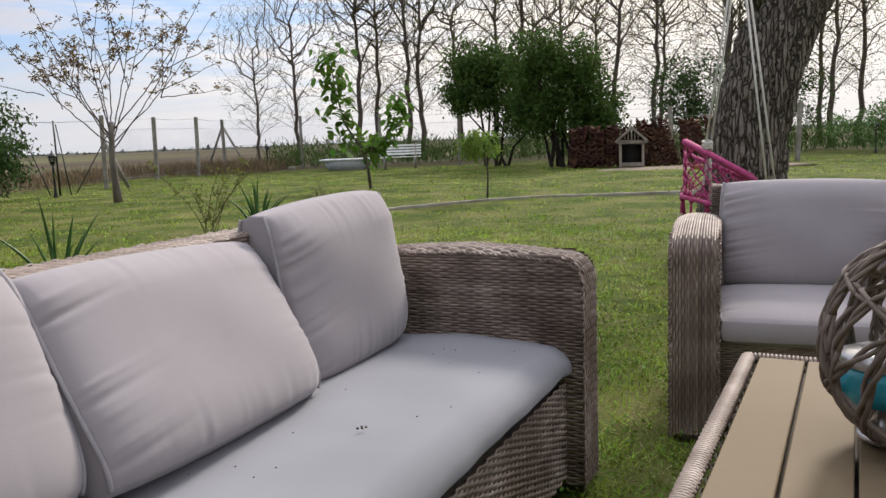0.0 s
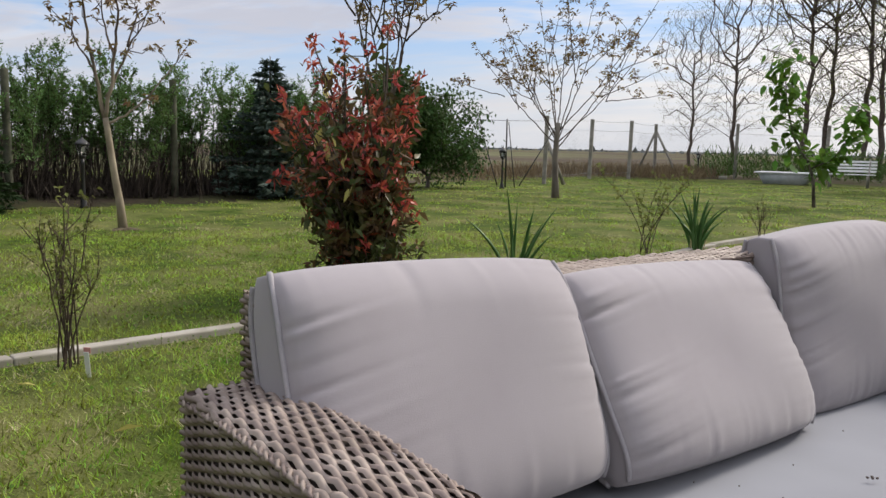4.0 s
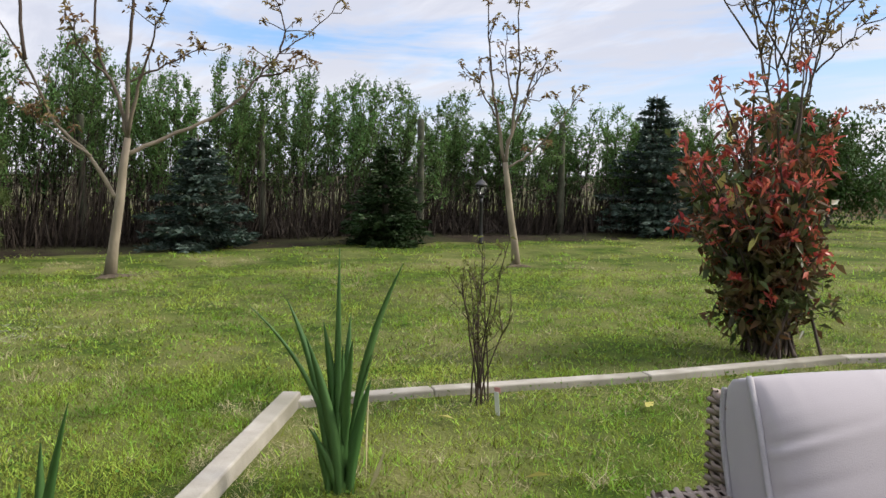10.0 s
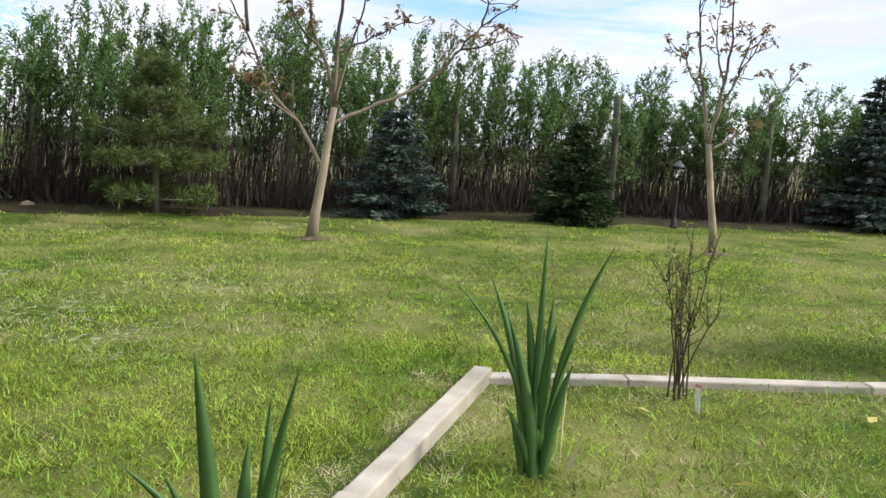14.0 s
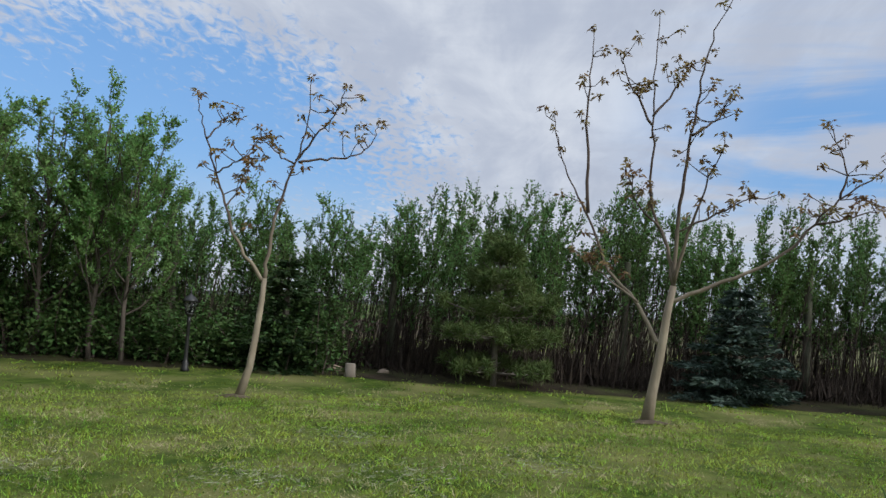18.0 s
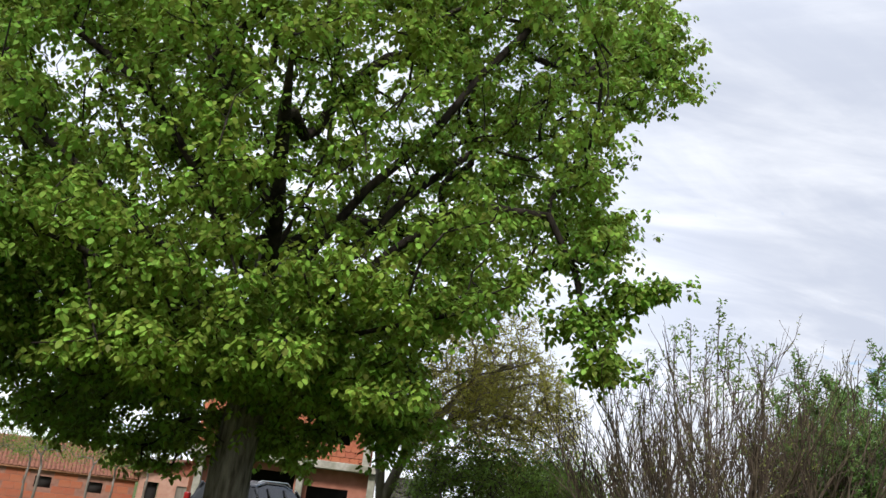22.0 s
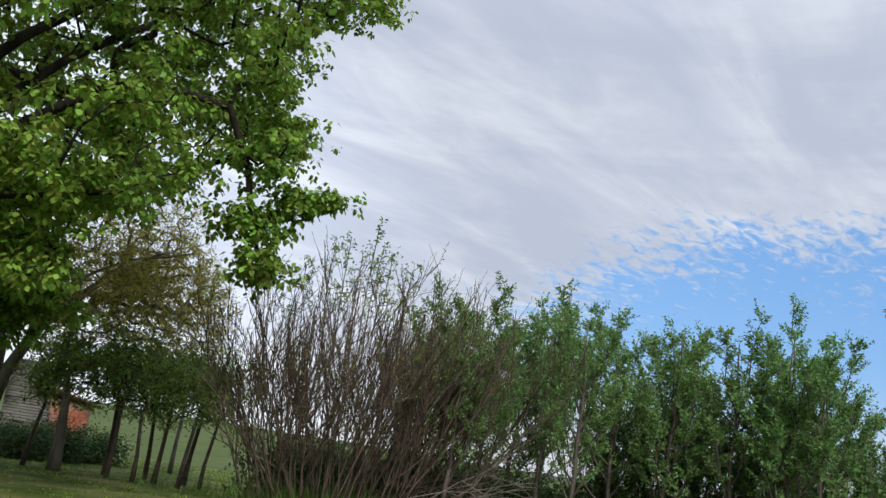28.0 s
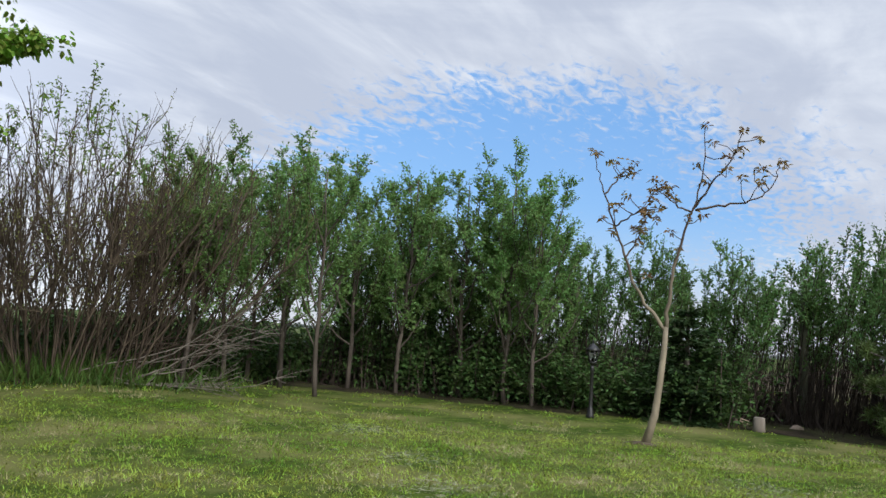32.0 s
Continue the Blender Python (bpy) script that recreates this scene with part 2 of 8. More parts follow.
M_WILLOW = mat("grey willow rods", (0.085, 0.062, 0.05), (0.19, 0.15, 0.125), 12, 0.7, 0.3, 80, island=0.25)
M_CONC = mat("old concrete", (0.22, 0.205, 0.18), (0.33, 0.31, 0.275), 7, 0.9, 0.5, 70, big=((0.15, 0.145, 0.11), 0.35), rand=0.08)
M_KERB = mat("pale cast concrete", (0.29, 0.265, 0.225), (0.40, 0.37, 0.32), 9, 0.9, 0.35, 90, big=((0.22, 0.205, 0.16), 0.3), rand=0.06, bdist=0.004)
M_BED = mat("shade-dark hedge soil", (0.014, 0.011, 0.008), (0.04, 0.031, 0.02), 6, 0.95, 0.8, 50, big=((0.045, 0.05, 0.018), 0.2), spec=0.1)
M_HEDGEWOOD = mat("leaf-shaded hedge stems", (0.02, 0.015, 0.012), (0.055, 0.041, 0.032), 10, 0.9, 0.2, island=0.3)
M_WILLOWBARK = mat("willow bark", (0.05, 0.041, 0.034), (0.115, 0.095, 0.078), 9, 0.9, 0.6, 30, stretch=(1, 1, 0.3), bdist=0.01)
M_LINDENBARK = mat("grey ridged bark", (0.06, 0.052, 0.044), (0.25, 0.225, 0.19), 18, 0.95, 1.0, 26, stretch=(1, 1, 0.16), bdist=0.05)
M_BARK = mat("dark furrowed bark", (0.022, 0.018, 0.016), (0.20, 0.175, 0.15), 16, 0.95, 1.0, 22, stretch=(1, 1, 0.22), bdist=0.05)
def old_bark():
    """Long plates of grey bark parted by dark furrows."""
    m = mat("old plated bark", (0.13, 0.112, 0.096), (0.27, 0.24, 0.21), 60, 0.95, 0, spec=0.12, stretch=(1, 1, 0.3))
    nt = m.node_tree
    N, L = nt.nodes.new, nt.links.new
    b = nt.nodes["Principled BSDF"]
    col = b.inputs["Base Color"].links[0].from_socket
    tc, mp, nz, mx = N("ShaderNodeTexCoord"), N("ShaderNodeMapping"), N("ShaderNodeTexNoise"), N("ShaderNodeVectorMath")
    nz.inputs["Scale"].default_value = 5
    L(tc.outputs["Object"], nz.inputs["Vector"])
    sc = N("ShaderNodeVectorMath")
    sc.operation = "SCALE"
    sc.inputs["Scale"].default_value = 0.045
    L(nz.outputs["Color"], sc.inputs[0])
    L(tc.outputs["Object"], mx.inputs[0])
    L(sc.outputs[0], mx.inputs[1])
    mp.inputs["Scale"].default_value = (1, 1, 0.11)
    L(mx.outputs[0], mp.inputs["Vector"])
    v = N("ShaderNodeTexVoronoi")
    v.feature = "DISTANCE_TO_EDGE"
    v.inputs["Scale"].default_value = 30
    L(mp.outputs[0], v.inputs["Vector"])
    r = N("ShaderNodeMapRange")
    r.inputs["From Min"].default_value, r.inputs["From Max"].default_value = 0.0, 0.16
    L(v.outputs["Distance"], r.inputs["Value"])
    mixc = N("ShaderNodeMix")
    mixc.data_type = "RGBA"
    L(r.outputs[0], mixc.inputs[0])
    mixc.inputs[6].default_value = (0.06, 0.05, 0.043, 1)
    L(col, mixc.inputs[7])
    L(mixc.outputs[2], b.inputs["Base Color"])
    bp = N("ShaderNodeBump")
    bp.inputs["Strength"].default_value, bp.inputs["Distance"].default_value = 1.0, 0.03
    L(r.outputs[0], bp.inputs["Height"])
    L(bp.outputs[0], b.inputs["Normal"])
    return m


def ash_bark():
    """Pale smooth bark on the stem that passes into dark brown higher up."""
    m = mat("pale to brown bark", (0.22, 0.18, 0.125), (0.38, 0.325, 0.24), 6, 0.85, 0.5, 26, stretch=(1, 1, 0.5), big=((0.16, 0.135, 0.10), 0.6), bdist=0.01)
    nt = m.node_tree
    N, L = nt.nodes.new, nt.links.new
    b = nt.nodes["Principled BSDF"]
    col = b.inputs["Base Color"].links[0].from_socket
    tc, sep, nz, r, mx = N("ShaderNodeTexCoord"), N("ShaderNodeSeparateXYZ"), N("ShaderNodeTexNoise"), N("ShaderNodeMapRange"), N("ShaderNodeMix")
    L(tc.outputs["Object"], sep.inputs[0])
    L(tc.outputs["Object"], nz.inputs["Vector"])
    nz.inputs["Scale"].default_value = 4
    add = N("ShaderNodeMath")
    add.operation = "ADD"
    L(sep.outputs[2], add.inputs[0])
    L(nz.outputs["Fac"], add.inputs[1])
    L(add.outputs[0], r.inputs["Value"])
    r.inputs["From Min"].default_value, r.inputs["From Max"].default_value = 1.6, 2.7
    mx.data_type = "RGBA"
    L(r.outputs[0], mx.inputs[0])
    L(col, mx.inputs[6])
    mx.inputs[7].default_value = (0.065, 0.047, 0.038, 1)
    L(mx.outputs[2], b.inputs["Base Color"])
    return m


M_ASHBARK = ash_bark()
M_OLDBARK = old_bark()
M_BARKGREY = mat("grey bark", (0.10, 0.085, 0.07), (0.20, 0.175, 0.15), 8, 0.9, 0.7, 30, stretch=(1, 1, 0.3), bdist=0.02)
# near-black: the look of backlit wood is put into this bark colour
M_BARKDK = mat("silhouette-dark bark", (0.014, 0.011, 0.01), (0.045, 0.037, 0.031), 10, 0.95, 0.8, 22, stretch=(1, 1, 0.25), bdist=0.04, spec=0.15)
M_OLIVETREE = mat("yellow-olive young leaves", (0.43, 0.40, 0.09), (0.54, 0.50, 0.15), 3, 0.6, 0, island=0.3, leaf=0.62, spec=0.1)
M_TWIGPALE = mat("pale brown twigs", (0.19, 0.15, 0.108), (0.30, 0.245, 0.18), 10, 0.9, 0.2, island=0.3)
M_DRYWEED = mat("brown dead weeds", (0.12, 0.085, 0.05), (0.20, 0.15, 0.085), 3, 0.8, 0, island=0.3, leaf=0.2)
M_BLOSSOM = mat("pale pink blossom", (0.50, 0.40, 0.36), (0.62, 0.54, 0.48), 3, 0.7, 0, island=0.2, leaf=0.3)
M_CLOVER = mat("clover leaves", (0.09, 0.17, 0.025), (0.17, 0.26, 0.045), 6, 0.5, 0, island=0.45, leaf=0.35, spec=0.12)
M_GROVE = mat("grove leaves", (0.16, 0.26, 0.055), (0.25, 0.345, 0.085), 2, 0.55, 0, island=0.4, leaf=0.62, spec=0.1)
M_TWIG = mat("dark twigs", (0.055, 0.042, 0.036), (0.11, 0.085, 0.07), 10, 0.9, 0.2, island=0.2)
M_TWIGRED = mat("brown twigs", (0.042, 0.031, 0.022), (0.10, 0.074, 0.054), 10, 0.9, 0.2, island=0.3)
M_LINDEN = mat("linden leaves", (0.14, 0.24, 0.036), (0.245, 0.345, 0.06), 1.2, 0.42, 0, island=0.6, leaf=0.46, big=((0.27, 0.37, 0.062), 0.4), spec=0.14)
M_CHERRY = mat("cherry leaves", (0.105, 0.195, 0.04), (0.19, 0.285, 0.065), 2, 0.5, 0, island=0.4, leaf=0.45, spec=0.14)
M_HEDGE = mat("hedge leaves", (0.075, 0.145, 0.042), (0.145, 0.235, 0.075), 2, 0.48, 0, island=0.5, leaf=0.42, rand=0.15, spec=0.14)
M_WILLOWLEAF = mat("willow leaves", (0.115, 0.215, 0.06), (0.21, 0.325, 0.105), 2, 0.48, 0, island=0.45, leaf=0.5, rand=0.12, spec=0.14)
M_DARKLEAF = mat("dark shrub leaves", (0.038, 0.075, 0.022), (0.075, 0.125, 0.036), 2, 0.5, 0, island=0.45, leaf=0.3, spec=0.14)
M_LILAC = mat("lilac leaves", (0.045, 0.09, 0.018), (0.085, 0.14, 0.032), 2, 0.45, 0, island=0.45, leaf=0.35, spec=0.14)
M_SAPLING = mat("chestnut leaves", (0.06, 0.14, 0.02), (0.12, 0.22, 0.035), 5, 0.45, 0, island=0.35, leaf=0.4, spec=0.15)
M_RED = mat("red photinia leaves", (0.36, 0.055, 0.04), (0.50, 0.12, 0.085), 8, 0.4, 0, island=0.3, leaf=0.3)
M_REDGREEN = mat("green photinia leaves", (0.035, 0.06, 0.022), (0.085, 0.10, 0.035), 8, 0.38, 0, island=0.4, leaf=0.25, big=((0.17, 0.07, 0.045), 0.6), spec=0.14)
M_YELLOW = mat("yellow leaves", (0.42, 0.38, 0.10), (0.52, 0.46, 0.16), 8, 0.5, 0, island=0.2, leaf=0.3)
M_BUD = mat("bronze young leaves", (0.20, 0.115, 0.06), (0.20, 0.165, 0.07), 5, 0.6, 0, island=0.4, leaf=0.35, spec=0.14)
M_FRESH = mat("fresh green leaves", (0.11, 0.19, 0.03), (0.17, 0.25, 0.05), 5, 0.5, 0, island=0.3, leaf=0.4, spec=0.14)
M_OLIVE = mat("olive young leaves", (0.13, 0.155, 0.04), (0.21, 0.22, 0.07), 3, 0.6, 0, island=0.3, leaf=0.35, spec=0.14)
M_SPRUCE = mat("blue spruce needles", (0.035, 0.06, 0.045), (0.075, 0.105, 0.085), 5, 0.6, 0, island=0.45, leaf=0.1, spec=0.14)
M_SPRUCEDK = mat("dark spruce needles", (0.018, 0.038, 0.014), (0.04, 0.066, 0.022), 5, 0.6, 0, island=0.4, leaf=0.1, spec=0.14)
M_PINE = mat("pine needles", (0.055, 0.09, 0.025), (0.125, 0.16, 0.055), 5, 0.6, 0, island=0.4, leaf=0.2, spec=0.14)
M_IRIS = mat("iris leaves", (0.052, 0.13, 0.034), (0.098, 0.185, 0.06), 6, 0.4, 0.1, 60, island=0.25, leaf=0.25, stretch=(1, 1, 0.15))
M_BLACK = mat("black painted iron", (0.012, 0.012, 0.013), (0.022, 0.021, 0.021), 20, 0.4, 0.15, 120, spec=0.5)
M_PANE = glass("lantern glass", (0.85, 0.86, 0.84), 0.2)
M_PINK = mat("pink cord", (0.34, 0.035, 0.13), (0.46, 0.075, 0.20), 20, 0.7, 0.3, 160, island=0.12)
M_ROPE = mat("white rope", (0.52, 0.50, 0.46), (0.66, 0.64, 0.60), 30, 0.85, 0.4, 200)
M_TILE = mat("weathered clay tile", (0.05, 0.024, 0.018), (0.14, 0.058, 0.036), 9, 0.9, 0.4, 60, rand=0.45)
M_ROOF = mat("old clay roof tiles", (0.13, 0.05, 0.03), (0.23, 0.10, 0.062), 6, 0.9, 0.4, 40, rand=0.3)
M_WOOD = mat("grey weathered wood", (0.16, 0.135, 0.11), (0.27, 0.235, 0.195), 6, 0.85, 0.5, 50, stretch=(1, 1, 0.15), rand=0.12)
M_STAKE = mat("pale cane stake", (0.19, 0.15, 0.12), (0.32, 0.265, 0.215), 14, 0.8, 0.4, 60, stretch=(1, 1, 0.2))
M_WHITE = mat("white paint", (0.62, 0.63, 0.62), (0.76, 0.77, 0.76), 6, 0.6, 0.2, 40)
M_STAIRSHADE = mat("shade-dulled grey steps", (0.10, 0.094, 0.082), (0.19, 0.178, 0.156), 9, 0.9, 0.4, 60, stretch=(0.15, 1, 1), rand=0.2)
M_BRICK = mat("red hollow brick", (0.29, 0.085, 0.045), (0.37, 0.125, 0.068), 3, 0.9, 0.3, 40, rand=0.07, big=((0.23, 0.09, 0.055), 0.4))
M_MORTAR = mat("rough mortar", (0.20, 0.095, 0.07), (0.26, 0.14, 0.105), 4, 0.95, 0.5, 40)
M_PLASTER = mat("white plaster", (0.66, 0.66, 0.64), (0.76, 0.76, 0.74), 2, 0.9, 0.2, 30)
# near-black colour that paints the shade behind openings
M_DARK = mat("painted interior shade", (0.012, 0.011, 0.011), (0.025, 0.022, 0.02), 2, 0.9, 0)
M_CAR = mat("black car paint", (0.008, 0.009, 0.011), (0.012, 0.013, 0.016), 3, 0.16, 0.0, spec=0.5)
M_CARGLASS = mat("tinted car glass", (0.012, 0.014, 0.016), (0.018, 0.02, 0.022), 3, 0.12, 0.0, spec=0.4)
M_TYRE = mat("tyre rubber", (0.018, 0.018, 0.018), (0.03, 0.03, 0.03), 20, 0.85, 0.3, 80)
M_RIM = mat("alloy rim", (0.45, 0.46, 0.47), (0.55, 0.56, 0.57), 20, 0.3, 0, metal=0.9)
M_TAIL = mat("red tail light", (0.35, 0.012, 0.015), (0.42, 0.02, 0.02), 20, 0.15, 0, spec=0.6)
M_BLUE = mat("turquoise glass", (0.015, 0.26, 0.34), (0.03, 0.33, 0.42), 9, 0.15, 0.05, 40, spec=0.6)
M_STEEL = mat("brushed metal lid", (0.5, 0.5, 0.5), (0.62, 0.62, 0.62), 30, 0.3, 0.05, metal=0.9)
M_WIRE = mat("galvanised wire", (0.12, 0.12, 0.12), (0.18, 0.18, 0.175), 20, 0.5, 0, metal=0.5)
M_SOIL = mat("dry earth", (0.20, 0.155, 0.115), (0.30, 0.24, 0.185), 5, 0.95, 0.7, 40)
M_SUCC = mat("bright fleshy leaves", (0.34, 0.43, 0.045), (0.44, 0.50, 0.08), 8, 0.35, 0.1, leaf=0.3)
M_REDCLOTH = mat("red cloth", (0.38, 0.02, 0.02), (0.46, 0.04, 0.035), 8, 0.85, 0.2)


# ---- mesh helpers ----
def mesh(name, V, F, smooth=False):
    """V: n x 3; F: list of int arrays (k x 3 or k x 4)."""
    me = bpy.data.meshes.new(name)
    V = np.asarray(V, dtype=np.float32)
    F = [np.asarray(f, dtype=np.int32) for f in F if len(f)]
    loops = np.concatenate([f.ravel() for f in F])
    sizes = np.concatenate([np.full(len(f), f.shape[1], dtype=np.int32) for f in F])
    starts = np.concatenate([[0], np.cumsum(sizes)[:-1]]).astype(np.int32)
    me.vertices.add(len(V))
    me.vertices.foreach_set("co", V.ravel())
    me.loops.add(len(loops))
    me.loops.foreach_set("vertex_index", loops)
    me.polygons.add(len(sizes))
    me.polygons.foreach_set("loop_start", starts)
    if smooth:
        me.polygons.foreach_set("use_smooth", np.ones(len(sizes), dtype=bool))
    me.update(calc_edges=True)
    return me


class Geo:
    """Collects vertices and faces for one mesh."""
    def __init__(self):
        self.v, self.q, self.t, self.n = [], [], [], 0

    def add(self, V, quads=None, tris=None):
        V = np.asarray(V, dtype=float).reshape(-1, 3)
        if quads is not None and len(quads):
            self.q.append(np.asarray(quads, dtype=int) + self.n)
        if tris is not None and len(tris):
            self.t.append(np.asarray(tris, dtype=int) + self.n)
        self.v.append(V)
        self.n += len(V)
        return self

    def mesh(self, name, smooth=False):
        F = []
        if self.q:
            F.append(np.concatenate(self.q))
        if self.t:
            F.append(np.concatenate(self.t))
        return mesh(name, np.concatenate(self.v), F, smooth)

    def box(self, c, s, rot=None):
        V = np.array([(x, y, z) for x in (-.5, .5) for y in (-.5, .5) for z in (-.5, .5)]) * np.array(s)
        if rot is not None:
            V = V @ np.array(rot).T
        return self.add(V + np.array(c), [(0, 1, 3, 2), (4, 6, 7, 5), (0, 4, 5, 1), (2, 3, 7, 6), (0, 2, 6, 4), (1, 5, 7, 3)])

    def tube(self, pts, radii, sides=6, caps=True):
        P = np.asarray(pts, dtype=float)
        n = len(P)
        R = np.broadcast_to(np.asarray(radii, dtype=float), (n,))
        T = np.gradient(P, axis=0)
        T /= np.linalg.norm(T, axis=1)[:, None] + 1e-9
        mean = P[-1] - P[0]
        ref = np.array([0.0, 0, 1]) if abs(mean[2]) < 0.8 * np.linalg.norm(mean) + 1e-9 else np.array([1.0, 0.13, 0])
        A = np.cross(T, ref)
        A /= np.linalg.norm(A, axis=1)[:, None] + 1e-9
        B = np.cross(T, A)
        ang = np.arange(sides) / sides * 2 * np.pi
        V = P[:, None] + R[:, None, None] * (np.cos(ang)[None, :, None] * A[:, None] + np.sin(ang)[None, :, None] * B[:, None])
        i = np.arange(n - 1)[:, None] * sides
        k = np.arange(sides)[None]
        k2 = (k + 1) % sides
        Q = np.stack([i + k, i + k2, i + sides + k2, i + sides + k], -1).reshape(-1, 4)
        V = V.reshape(-1, 3)
        tris = []
        if caps:
            V = np.concatenate([V, P[:1], P[-1:]])
            a, b = n * sides, n * sides + 1
            tris = [(a, (j + 1) % sides, j) for j in range(sides)] + [(b, (n - 1) * sides + j, (n - 1) * sides + (j + 1) % sides) for j in range(sides)]
        return self.add(V, Q, tris)

    def lathe(self, profile, sides=16, c=(0, 0, 0)):
        """profile: (radius, z) from bottom to top."""
        n = len(profile)
        ang = np.arange(sides) / sides * 2 * np.pi
        V = np.array([[(r * np.cos(a), r * np.sin(a), z) for a in ang] for r, z in profile]).reshape(-1, 3) + np.array(c)
        i = np.arange(n - 1)[:, None] * sides
        k = np.arange(sides)[None]
        k2 = (k + 1) % sides
        Q = np.stack([i + k, i + k2, i + sides + k2, i + sides + k], -1).reshape(-1, 4)
        V = np.concatenate([V, [[c[0], c[1], profile[0][1] + c[2]], [c[0], c[1], profile[-1][1] + c[2]]]])
        t = [(n * sides, (j + 1) % sides, j) for j in range(sides)] + [(n * sides + 1, (n - 1) * sides + j, (n - 1) * sides + (j + 1) % sides) for j in range(sides)]
        return self.add(V, Q, t)

    def leaves(self, P, D, length, width, rng, fold=0.25, droop=0.15):
        """Folded four-cornered leaves at P along D."""
        P, D = np.asarray(P, float), np.asarray(D, float)
        n = len(P)
        D = D / (np.linalg.norm(D, axis=1)[:, None] + 1e-9)
        S = np.cross(D, rng.normal(size=(n, 3)))
        S /= np.linalg.norm(S, axis=1)[:, None] + 1e-9
        U = np.cross(S, D)
        l = (length * rng.uniform(0.7, 1.25, n))[:, None]
        w = (width * rng.uniform(0.75, 1.2, n))[:, None]
        mid = P + D * l * 0.45
        V = np.stack([P, mid + S * w * 0.5 + U * w * fold, P + D * l + np.array([0, 0, -droop]) * l, mid - S * w * 0.5 + U * w * fold], 1).reshape(-1, 3)
        i = np.arange(n)[:, None] * 4
        return self.add(V, None, np.concatenate([i + [0, 1, 2], i + [0, 2, 3]], 0))


def broad_leaves(self, P, D, length, width, rng):
    """Round-shouldered leaves with a drooping tip, bent along the midrib."""
    n = len(P)
    D = D / (np.linalg.norm(D, axis=1)[:, None] + 1e-9)
    S = np.cross(D, np.array([0, 0, 1.0]) + rng.normal(0, .25, (n, 3)))
    S /= np.linalg.norm(S, axis=1)[:, None] + 1e-9
    U = np.cross(S, D)
    l = (length * rng.uniform(0.65, 1.2, n))[:, None]
    w = (width * rng.uniform(0.75, 1.15, n))[:, None]
    down = np.array([0, 0, -1.0])
    V = np.stack([P, P + D * l * .3 + S * w * .5 - U * w * .1, P + D * l * .68 + S * w * .4 - U * w * .12 + down * l * .12, P + D * l * .95 + down * l * .34,
                  P + D * l * .68 - S * w * .4 - U * w * .12 + down * l * .12, P + D * l * .3 - S * w * .5 - U * w * .1], 1).reshape(-1, 3)
    i = np.arange(n)[:, None] * 6
    return self.add(V, np.concatenate([i + [0, 1, 2, 3], i + [0, 3, 4, 5]]))


Geo.broad = broad_leaves


def empty(name, m, label="", category="", group="", kind=""):
    ob = new(name)
    ob.matrix_world = m
    return tagged(ob, label, category, group, kind)


FINE = {"arm_top", "arm_side", "arm_back", "backrest", "seat_frame", "apron", "foliage", "brushwood", "brushwood", "crown", "needles", "net", "fringe", "seat_net", "red_foliage", "green_foliage", "yellow_foliage", "wire_mesh", "foliage", "wire"}


def part(name, geo, material, parent=None, label="", smooth=False, m=None, kind=""):
    me = geo if isinstance(geo, bpy.types.Mesh) else (geo.mesh(name, smooth) if isinstance(geo, Geo) else geo)
    if isinstance(me, bmesh.types.BMesh):
        bm = me
        me = bpy.data.meshes.new(name)
        bm.to_mesh(me)
        bm.free()
    if not me.materials:
        me.materials.append(material)
    ob = new(name, me)
    if parent:
        ob.parent = parent
    if m is not None:
        ob.matrix_basis = m
    return tagged(ob, label, kind=kind or ("stuff" if name in FINE else ""))


def thing(name, geo, material, m, label, category, group="", kind="", smooth=False):
    ob = part(name, geo, material, None, label, smooth)
    ob.matrix_world = m
    return tagged(ob, label, category, group, kind)


def bevel_box(sx, sy, sz, r=0.01, seg=2, c=(0, 0, 0)):
    bm = bmesh.new()
    bmesh.ops.create_cube(bm, size=1)
    bmesh.ops.scale(bm, vec=(sx, sy, sz), verts=bm.verts)
    bmesh.ops.bevel(bm, geom=bm.edges[:], offset=r, segments=seg, affect="EDGES", profile=0.5)
    bmesh.ops.translate(bm, vec=c, verts=bm.verts)
    return bm


def rot2(a):
    return np.array([[math.cos(a), -math.sin(a), 0], [math.sin(a), math.cos(a), 0], [0, 0, 1]])


def ground_z(x, y):
    """The lawn is level round the seats and falls gently to the south."""
    x, y = np.asarray(x, float), np.asarray(y, float)
    z = -0.03 * np.maximum(0, -y - 9)
    z = z + 0.16 * np.exp(-((x + 5.6) ** 2 + (y + 7.9) ** 2) / 3.0)
    r = np.hypot(x, y)
    z = z + 0.03 * np.sin(x * 0.7 + 1) * np.sin(y * 0.55) * np.clip((r - 4) / 6, 0, 1) * np.clip((60 - r) / 20, 0, 1)
    return np.maximum(z, -1.0)


def on_ground(x, y, turn=0.0, dz=0.0):
    return pose(x, y, float(ground_z(x, y)) + dz, 0, 0, turn)

# ---- ground ----
HEDGE = [(-9.3, 13.5), (-10.2, 10.6), (-11.6, 6.4), (-12.1, 3.5), (-12.2, 0.0), (-11.9, -3.0), (-11.6, -6.0), (-10.9, -9.0)]


